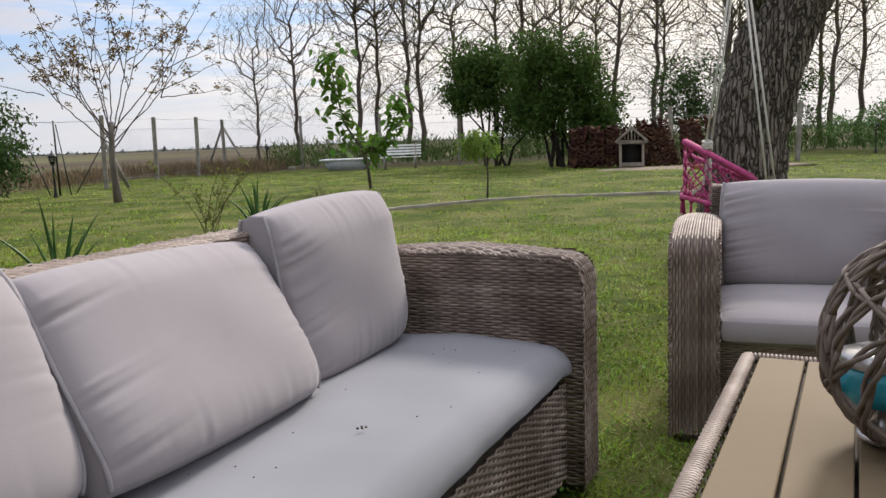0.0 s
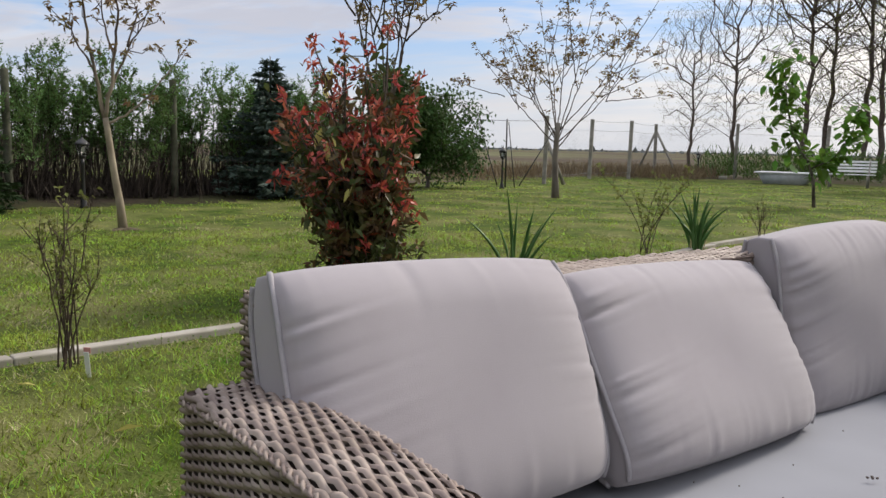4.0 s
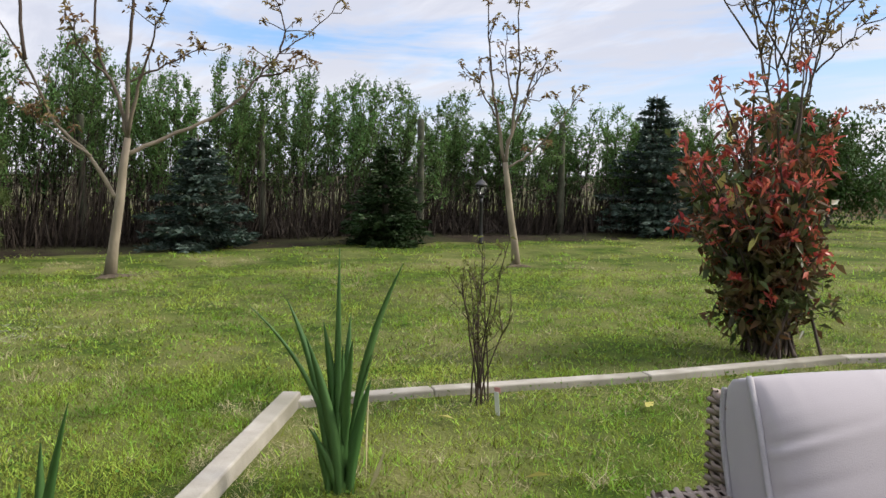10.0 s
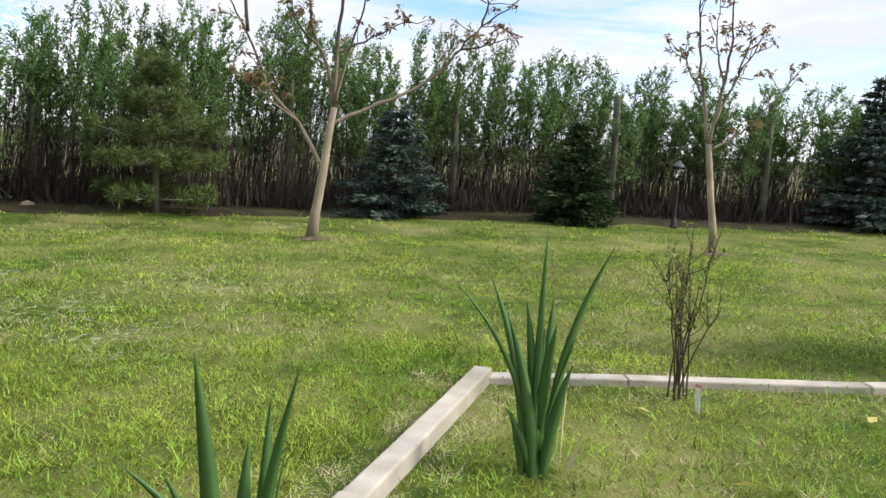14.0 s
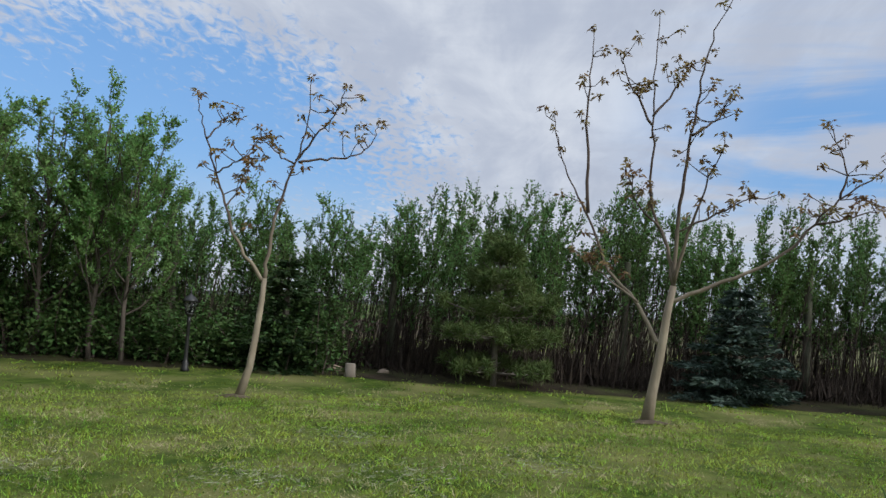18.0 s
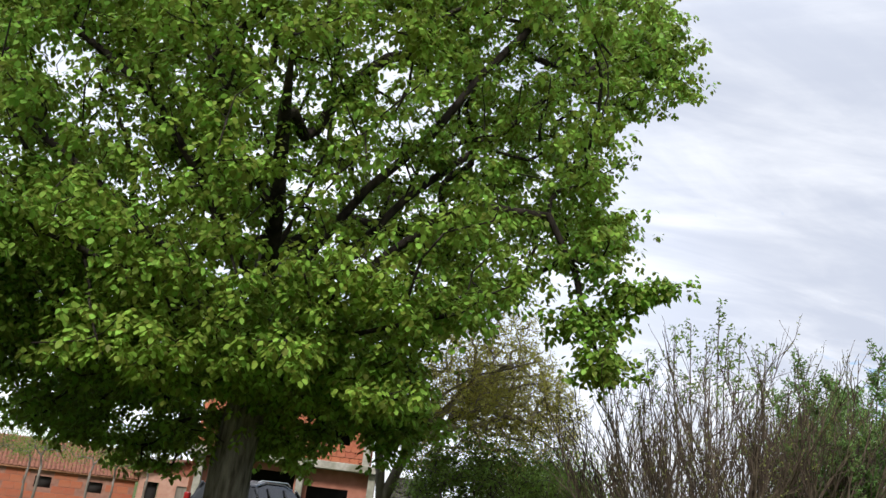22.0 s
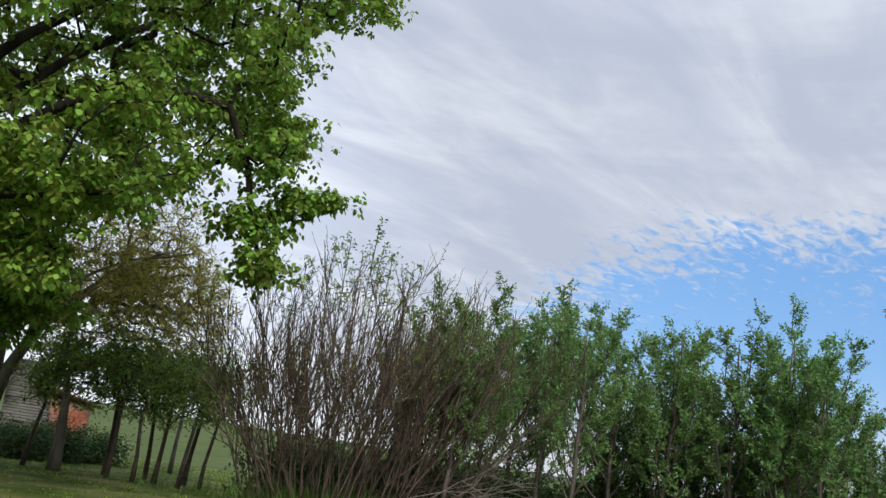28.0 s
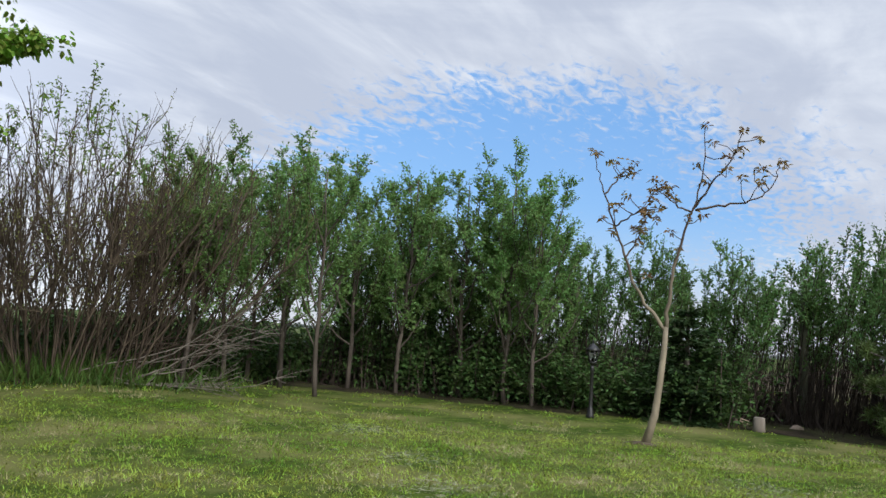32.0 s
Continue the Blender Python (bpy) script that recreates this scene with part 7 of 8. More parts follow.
def table():
    a = math.degrees(math.atan2(.89, .455))
    base = pose(1.134, 1.896, 0, 0, 0, a)   # local x runs along the boards, -x towards the seats' open end; -y across
    root = empty("wicker_table", base, "low wicker table with beige boards on top", "table")
    L, W = 1.05, .62
    rim = Geo()
    for p0, p1 in (((0, 0), (-L, 0)), ((-L, 0), (-L, -W)), ((-L, -W), (0, -W)), ((0, -W), (0, 0))):
        p0, p1 = np.array([*p0, .447]), np.array([*p1, .447])
        d = (p1 - p0) / np.linalg.norm(p1 - p0)
        n = np.array([d[1], -d[0], 0])
        s = np.arange(0, np.linalg.norm(p1 - p0), .0009)
        w = s * 2 * math.pi / .0085
        # one strand wound close round a flat bar
        rim.tube(p0 + s[:, None] * d - n * (np.cos(w) * .0135)[:, None] + np.array([0, 0, 1]) * (np.sin(w) * .0075)[:, None], .0044, 5)
    part("rim", rim, M_WICKER, root, "plaited wicker rim", smooth=True)
    for k in range(6):
        y = -.022 - (k + .5) * (W - .044) / 6
        part("board", bevel_box(L - .035, (W - .044) / 6 - .006, .016, .002, 1, (0, 0, 0)), M_BOARD, root, m=pose(-L / 2, y, .446))
    part("under_panel", Geo().box((-L / 2, -W / 2, .428), (L - .04, W - .04, .012)), M_CORE, root)
    start = set(bpy.data.objects)
    woven_block(root, "apron", (-L + .012, -W + .012, .03), (-.012, -.012, .42), ("front", "back", "left", "right"), 280)


table()


def wicker_ball():
    rng = np.random.default_rng(310)
    c = (1.2, 1.32, .455 + .165)
    root = empty("wicker_lantern", pose(*c), "round lantern of twisted grey willow rods on the table", "lantern")
    R = .166
    for k in range(20):
        ax = rng.normal(size=3) * [1, 1, .55]
        ax /= np.linalg.norm(ax)
        u = np.cross(ax, [.3, .5, .8])
        u /= np.linalg.norm(u)
        v = np.cross(ax, u)
        off = rng.uniform(-.45, .45) * R
        r = math.sqrt(R * R - off * off)
        t = np.linspace(0, 2 * math.pi, 60)
        g = Geo()
        for s in range(2):
            rr = r + .0035 * np.sin(t * 7 + s * 3.1 + k)
            P = ax * off + (np.cos(t) * rr)[:, None] * u + (np.sin(t) * rr)[:, None] * v + ax * (.0045 * np.sin(t * 7 + s * math.pi + k + 1.57))[:, None]
            g.tube(P, .004, 6)
        part("rod", g, M_WILLOW, root, smooth=True)
    t = np.linspace(0, math.pi, 16)
    part("handle", Geo().tube(np.stack([.07 * np.cos(t), 0 * t, R + .05 * np.sin(t)], 1), .006, 6), M_WILLOW, root, smooth=True)
    jar = empty("candle_jar", pose(c[0] - .055, c[1] + .045, .463), "turquoise glass jar with a metal lid inside the lantern", "jar")
    part("glass_body", Geo().lathe([(.05, .06), (.064, .064), (.068, .08), (.068, .106), (.062, .118)], 28), M_BLUE, jar, smooth=True)
    part("stand", Geo().lathe([(.04, 0), (.04, .01), (.012, .02), (.012, .05), (.05, .06)], 20), M_STEEL, jar, smooth=True)
    part("lid", Geo().lathe([(.064, .118), (.066, .122), (.066, .136), (.05, .142), (.012, .144), (.014, .156), (.0, .159)], 28), M_STEEL, jar, "shiny metal lid", smooth=True)


wicker_ball()


def hanging_chair():
    rng = np.random.default_rng(320)
    root = empty("hanging_chair", pose(2.3, 5.9, 0), "pink knotted-cord hanging chair on white ropes under the old tree", "swing")
    V3 = np.array
    a, b = V3((-0.048, 0.263, 0.863)), V3((0.283, -0.272, 0.59))
    part("bar", Geo().tube([a, (a + b) / 2 + [0, 0, .01], b], .021, 10), M_PINK, root, "pink wrapped bar", smooth=True)
    a2, b2 = V3((0.028, 0.292, 0.751)), V3((0.265, -0.158, 0.593))
    part("bar", Geo().tube([a2, b2], .015, 10), M_PINK, root, smooth=True)
    r0, r1 = V3((-0.041, 0.104, 0.452)), V3((0.163, -0.121, 0.406))
    back = V3([.16, .48, 0])
    part("bar", Geo().tube([a + back, b + back], .018, 10), M_PINK, root, smooth=True)
    # the seat ring, a rounded loop through the front corners
    loop = np.array([r0, (r0 + r1) / 2 + [0, -.03, -.01], r1, r1 + [.16, .12, 0], r1 + [.2, .4, 0], (r0 + r1) / 2 + [.18, .62, 0], r0 + [.08, .5, 0], r0 + [-.01, .2, 0], r0])
    tt = np.linspace(0, 8, 41)
    ring = np.stack([np.interp(tt, np.arange(9), loop[:, c]) for c in range(3)], 1)
    for _ in range(2):
        ring = (np.roll(ring[:-1], 1, 0) + 2 * ring[:-1] + np.roll(ring[:-1], -1, 0)) / 4
        ring = np.concatenate([ring, ring[:1]])
    part("seat_ring", Geo().tube(ring, .017, 8), M_PINK, root, smooth=True)

    def net(p0, p1, q0, q1, n, rows):
        """Diamond netting between two edges, with small knots."""
        g = Geo()
        P = [[(p0 * (1 - k / n) + p1 * (k / n)) * (1 - r / rows) + (q0 * (1 - k / n) + q1 * (k / n)) * (r / rows) + rng.normal(0, .004, 3) for k in range(n + 1)] for r in range(rows + 1)]
        for r in range(rows):
            for k in range(n + 1):
                for k2 in (k - 1, k + 1):
                    if 0 <= k2 <= n and (k + r) % 2 == 0:
                        mid = (P[r][k] + P[r + 1][k2]) / 2 + rng.normal(0, .004, 3)
                        g.tube([P[r][k], mid, P[r + 1][k2]], .0055, 5)
        return g
    for e in ((a, b, r0, r1, 10, 7), (a + back, b + back, r0 + [.08, .5, 0], r1 + [.2, .4, 0], 10, 7), (a, a + back, r0, r0 + [.08, .5, 0], 8, 6)):
        part("net", net(*e), M_PINK, root, "diamond net of knotted pink cord", smooth=True)
    part("seat_net", net(r0, r1, r0 + [.08, .5, -.03], r1 + [.2, .4, -.03], 10, 8), M_PINK, root, smooth=True)
    for k in (0, 4, 9, 14, 19, 25, 30, 35):
        g = Geo()
        for j in range(9):
            o = rng.normal(0, .009, 3) * [1, 1, 0]
            p = ring[k]
            g.tube([p, p + o * .6 - [0, 0, .05], p + o * 1.6 - [0, 0, rng.uniform(.15, .2)]], .006, 4)
        g.lathe([(.016, -.03), (.021, -.012), (.016, .006)], 8, ring[k])
        part("tassel", g, M_PINK, root, "hanging pink tassel", smooth=True)
    top = V3((0.289, 0.1, 2.16))
    kn = V3((0.08, 0.118, 0.826))
    for p, o in ((kn + [-.012, 0, .01], (-.03, 0, 0)), (kn + [.03, .01, .01], (-.012, 0, 0)), (V3((0.346, -0.297, 0.57)), (.012, 0, 0)), (V3((0.433, -0.224, 0.563)), (.035, 0, 0))):
        part("rope", Geo().tube([p, (p + top + o) / 2, top + o], .008, 6), M_ROPE, root, "white rope", smooth=True)
    g = Geo()
    t = np.linspace(0, 2 * math.pi, 20)
    for i in range(4):
        g.tube(np.stack([kn[0] + .03 * np.cos(t), kn[1] + .03 * np.sin(t), kn[2] + .03 - i * .017 + .008 * np.sin(t + i)], 1), .011, 6)
    g.tube([kn, kn + [-.01, -.02, -.15], kn + [-.04, -.03, -.28], r0 + [.01, -.01, .03]], .009, 6)
    g.tube([kn + [.01, 0, 0], kn + [.02, -.02, -.2], kn + [.015, -.02, -.44]], .011, 6)
    g.tube([kn + [.02, 0, 0], kn + [.0, -.02, -.12], kn + [-.02, -.01, -.2]], .01, 6)
    part("knot", g, M_ROPE, root, "thick knot of white rope with loose ends", smooth=True)


hanging_chair()


# ---- lamps, posts, fences ----
def garden_lamp(x, y):
    root = empty("garden_lamp", on_ground(x, y), "black cast-iron garden lamp post with a glazed lantern", "lamp", "garden lamps")
    part("pole", Geo().lathe([(.055, 0), (.06, .02), (.045, .05), (.045, .1), (.032, .13), (.026, .16), (.024, .62), (.032, .64), (.024, .66), (.022, .7)], 14), M_BLACK, root, smooth=True)
    part("lantern_base", Geo().lathe([(.022, .7), (.04, .715), (.05, .73), (.052, .745)], 6), M_BLACK, root)
    for k in range(6):
        a, a2 = k * math.pi / 3, (k + 1) * math.pi / 3
        P = [(.05 * math.cos(a), .05 * math.sin(a), .745), (.085 * math.cos(a), .085 * math.sin(a), .9)]
        part("lantern_rib", Geo().tube(P, .006, 5), M_BLACK, root)
        V = [(.047 * math.cos(a), .047 * math.sin(a), .747), (.047 * math.cos(a2), .047 * math.sin(a2), .747), (.081 * math.cos(a2), .081 * math.sin(a2), .898), (.081 * math.cos(a), .081 * math.sin(a), .898)]
        W = np.array(V) * [.95, .95, 1]
        part("lantern_pane", Geo().add(np.concatenate([V, W]), [(0, 1, 2, 3), (7, 6, 5, 4), (0, 4, 5, 1), (1, 5, 6, 2), (2, 6, 7, 3), (3, 7, 4, 0)]), M_PANE, root)
    part("bulb", Geo().lathe([(.012, .745), (.02, .78), (.022, .83), (.012, .86), (.002, .87)], 12), M_WHITE, root, "white bulb", smooth=True)
    part("cap", Geo().lathe([(.1, .895), (.105, .905), (.085, .93), (.05, .965), (.022, .985), (.02, 1.0)], 6), M_BLACK, root)
    part("finial", Geo().lathe([(.008, 1.0), (.014, 1.012), (.012, 1.028), (.003, 1.045)], 10), M_BLACK, root, smooth=True)
    return root


_lamp = garden_lamp(-9.76, 7.55)
for _x, _y in ((-8.1, 17.94), (-6.22, 31.0), (-10.4, -3.65), (14.5, 26.5)):
    copy_thing(_lamp, on_ground(_x, _y, 20 * _x))


def fence_north():
    rng = np.random.default_rng(330)
    root = empty("wire_fence", pose(0, 0, 0), "wire-mesh fence on square concrete posts at the end of the lawn", "fence", kind="structure")
    spots = [(-8.43, 21.46, 1.9), (-8.41, 25.24, 1.95), (-7.7, 27.2, 1.98), (-7.9, 31.2, 2.0), (-5.0, 31.6, 2.05), (-1.83, 29.9, 1.95), (1.04, 28.2, 1.85), (4.4, 27.2, 1.8), (7.6, 25.6, 1.7), (10.2, 22.4, 1.6)]
    for x, y, h in spots:
        part("post", bevel_box(.11, .11, h + .2, .012, 1), M_CONC, root, m=pose(x, y, h / 2 - .1, rng.normal(0, 1.2), rng.normal(0, 1.2), rng.uniform(0, 20)))
    for dx, dy in ((-.8, .25), (.95, -.15)):
        part("brace", Geo().tube([(-7.9, 31.2, 1.75), (-7.9 + dx, 31.2 + dy, 0)], .05, 6), M_CONC, root)
    part("brace", Geo().tube([(-8.43, 21.46, 1.3), (-7.9, 21.6, -.02)], .05, 6), M_CONC, root)
    wires = Geo()
    mesh_g = Geo()
    for (x0, y0, h0), (x1, y1, h1) in zip(spots, spots[1:]):
        for u in (.97, .82, .5, .12):
            wires.tube([(x0, y0, h0 * u), ((x0 + x1) / 2, (y0 + y1) / 2, (h0 + h1) / 2 * u - .03), (x1, y1, h1 * u)], .005, 3)
        L = math.hypot(x1 - x0, y1 - y0)
        n = int(L / .12)
        for k in range(n):
            for s in (1, -1):
                t0, t1 = k / n, (k + s * 12) / n
                z0, z1 = .1, .1 + 12 * L / n
                if not 0 <= t1 <= 1:
                    f = ((1 if s > 0 else 0) - t0) / (t1 - t0)
                    t1, z1 = t0 + (t1 - t0) * f, z0 + (z1 - z0) * f
                if z1 - z0 > .1:
                    mesh_g.tube([(x0 + (x1 - x0) * t0, y0 + (y1 - y0) * t0, z0), (x0 + (x1 - x0) * t1, y0 + (y1 - y0) * t1, min(z1, 1.6))], .001, 3, caps=False)
    part("wire", wires, M_WIRE, root)
    part("wire_mesh", mesh_g, M_WIRE, root)
    # dark iron posts with struts at the corner
    iron = empty("iron_corner_post", pose(-8.44, 18.86, 0), "dark iron corner post with slanting struts", "fence", kind="structure")
    part("post", Geo().tube([(0, 0, -.1), (0, 0, 1.7)], .022, 8), M_BLACK, iron)
    part("strut", Geo().tube([(0, .1, 1.62), (.35, -.2, 0)], .014, 6), M_BLACK, iron)
    part("strut", Geo().tube([(-.9, .2, 1.62), (-.15, -.15, 0)], .014, 6), M_BLACK, iron)
    part("strut", Geo().tube([(1.0, .9, 1.6), (.3, .2, .02)], .014, 6), M_BLACK, iron)
    part("top_wire", Geo().tube([(-2.2, -3, 1.66), (0, 0, 1.66), (.0, 2.6, 1.75)], .006, 4), M_BLACK, iron)


fence_north()
M_POST = mat("dark grey-green post", (0.05, 0.055, 0.035), (0.10, 0.10, 0.07), 8, 0.9, 0.5, 50)
for _x, _y, _h in ((-11.1, 7.3, 1.95), (-10.35, 9.75, 1.98), (-11.9, 4.85, 1.9), (-12.3, 2.3, 1.9), (-12.3, -1.2, 1.9), (-12.0, -4.5, 1.9)):
    thing("fence_post", Geo().lathe([(.06, -.1), (.06, .4), (.055, 1.2), (.058, _h - .02), (.048, _h)], 10), M_POST, on_ground(_x, _y, 30 * _x), "weathered round fence post standing in the hedge", "post", "hedge fence posts", smooth=True)


# ---- far corner: bench, trough, kennel, tiles ----
def bench():
    root = empty("garden_bench", on_ground(-1.0, 27.6, -4), "white slatted garden bench on dark legs", "bench")
    for k in range(4):
        part("back_slat", bevel_box(1.42, .022, .06, .006, 1), M_WHITE, root, m=pose(0, .2 + .03 * k, .5 + k * .095, -16))
    for k in range(3):
        part("seat_slat", bevel_box(1.42, .1, .022, .006, 1), M_WHITE, root, m=pose(0, -.14 + .13 * k, .4))
    for x in (-.52, .52):
        part("leg", Geo().tube([(x, -.18, -.02), (x, -.16, .39)], .03, 8), M_CONC, root)
        part("leg", Geo().tube([(x, .2, -.02), (x, .16, .39), (x, .32, .85)], .028, 8), M_CONC, root)
    trough = empty("white_trough", on_ground(-2.9, 28.6, -6), "old white tub with a flat white lid on the lawn", "tub")
    g = Geo()
    V = [(sx * w, sy * d, z) for z, w, d in ((0, .62, .3), (.34, .78, .36)) for sx, sy in ((-1, -1), (1, -1), (1, 1), (-1, 1))]
    g.add(V, [(0, 3, 2, 1), (4, 5, 6, 7), (0, 1, 5, 4), (1, 2, 6, 5), (2, 3, 7, 6), (3, 0, 4, 7)])
    part("tub", g, mat("grey-white enamel", (.36, .38, .40), (.46, .48, .5), 6, .5, .2), trough)
    part("lid", bevel_box(2.1, .9, .05, .015, 1, (.15, 0, .37)), M_WHITE, trough)
    part("small_stone", bevel_box(.28, .18, .14, .04, 2), M_CONC, None)
    s = bpy.data.objects["small_stone"]
    s.matrix_world = on_ground(-5.2, 30.4, 12, .06)
    tagged(s, "pale stone block lying by the fence", "stone")


bench()


def kennel():
    root = empty("dog_kennel", on_ground(5.38, 21.3, -14) @ Matrix.Diagonal((.7, .8, .97, 1)), "small weathered wooden dog kennel with a gabled roof", "kennel")
    for x in (-.42, .42):
        part("side_wall", bevel_box(.05, 1.0, .62, .006, 1), M_WOOD, root, m=pose(x, .5, .33))
        part("corner_post", bevel_box(.1, .1, .66, .008, 1), M_WOOD, root, m=pose(x * .98, 0, .33))
    part("back_wall", bevel_box(.84, .04, .62, .006, 1), M_WOOD, root, m=pose(0, 1.0, .33))
    part("floor_board", bevel_box(.84, 1.0, .04, .006, 1), M_WOOD, root, m=pose(0, .5, .03))
    # a black block in place of the shade within
    part("dark_inside", Geo().box((0, .6, .33), (.72, .7, .5)), M_DARK, root)
    part("lintel", bevel_box(1.1, .1, .1, .008, 1), M_WOOD, root, m=pose(0, -.03, .69))
    part("sill", bevel_box(.84, .06, .1, .008, 1), M_WOOD, root, m=pose(0, 0, .09))
    for s in (-1, 1):
        part("roof_board", bevel_box(.72, 1.2, .035, .006, 1), M_WOOD, root, m=pose(s * .28, .45, .88, 0, s * 33, 0))
        part("gable_trim", bevel_box(.74, .05, .07, .006, 1), M_WOOD, root, m=pose(s * .27, -.14, .9, 0, s * 33, 0))
    for k in range(5):
        part("gable_slat", bevel_box(.035, .03, .3 - .1 * abs(k - 2), .004, 1), M_WOOD, root, m=pose((k - 2) * .12, -.08, .84 + .03 * (2 - abs(k - 2)) - .02))


kennel()


def tile_stack():
    """Old curved roof tiles piled in leaning columns, one nested in the next."""
    rng = np.random.default_rng(340)
    root = empty("tile_stack", on_ground(5.9, 22.3, -16), "long row of leaning piles of old dark red roof tiles", "tiles")
    a = np.linspace(-1.25, 1.25, 7)
    V = [(r * math.sin(t), y, -r * math.cos(t) + .1) for y in (-.2, .2) for r in (.125, .1) for t in a]
    n = 7
    q = [(i, i + 1, 2 * n + i + 1, 2 * n + i) for i in range(n - 1)] + [(n + i + 1, n + i, 3 * n + i, 3 * n + i + 1) for i in range(n - 1)] + [(i + 1, i, n + i, n + i + 1) for i in range(n - 1)] + [(2 * n + i, 2 * n + i + 1, 3 * n + i + 1, 3 * n + i) for i in range(n - 1)]
    q += [(0, 2 * n, 3 * n, n), (n - 1, 2 * n - 1, 4 * n - 1, 3 * n - 1)]
    me = Geo().add(V, q).mesh("roof_tile")
    me.materials.append(M_TILE)
    far = Geo()
    for k in range(16):
        x = -1.85 + k * .25
        lean = rng.normal(.02, .03) if k < 8 else rng.normal(-.2, .05)
        rows = int(rng.uniform(19, 22)) if k < 8 else int(rng.uniform(22, 25))
        for d in range(2):
            for r in range(rows):
                z = .03 + r * .052
                p = (x + lean * z + rng.normal(0, .012), d * .45 - .1 + rng.normal(0, .02), z)
                if d == 0 and not 5 <= k <= 7:
                    o = new("roof_tile", me)
                    o.parent = root
                    o.matrix_basis = pose(*p, rng.normal(0, 4), rng.normal(-lean * 50, 5), rng.normal(0, 5))
                else:
                    far.add(np.array(V) + p, q)
    part("rear_tiles", far, M_TILE, root, kind="stuff")
    soil = thing("bare_earth", Geo().lathe([(1.0, -.03), (.8, .02), (.3, .05), (0, .055)], 24), M_SOIL, on_ground(6.8, 20.4) @ Matrix.Diagonal((3.0, 1.1, 1, 1)), "bare dry earth in front of the kennel", "earth", smooth=True)
    thing("loose_brick", bevel_box(.55, .18, .1, .01, 1), M_BRICK, on_ground(6.6, 19.3, 10, .05), "orange hollow block lying on the grass", "brick")


tile_stack()


def far_trees():
    """Distant woods and roofs on the plain's edge, the haze of distance painted into their colour."""
    rng = np.random.default_rng(350)
    g = Geo()
    for k in range(9000):
        a = math.radians(rng.uniform(-40, 130))
        d = rng.uniform(420, 640)
        h = rng.uniform(1, 3) * (1.4 if rng.random() < .1 else .8)
        g.leaves([(-math.sin(a) * d, math.cos(a) * d, -1)], [(rng.normal(0, .4), rng.normal(0, .4), 1)], h, 2.2, rng, .05, 0)
    thing("distant_woods", g, mat("hazy distant trees", (.13, .15, .15), (.17, .19, .19), .02, .95, 0), pose(0, 0, 0), "low blue-grey line of hazy distant trees on the plain", "woods", kind="stuff")


far_trees()


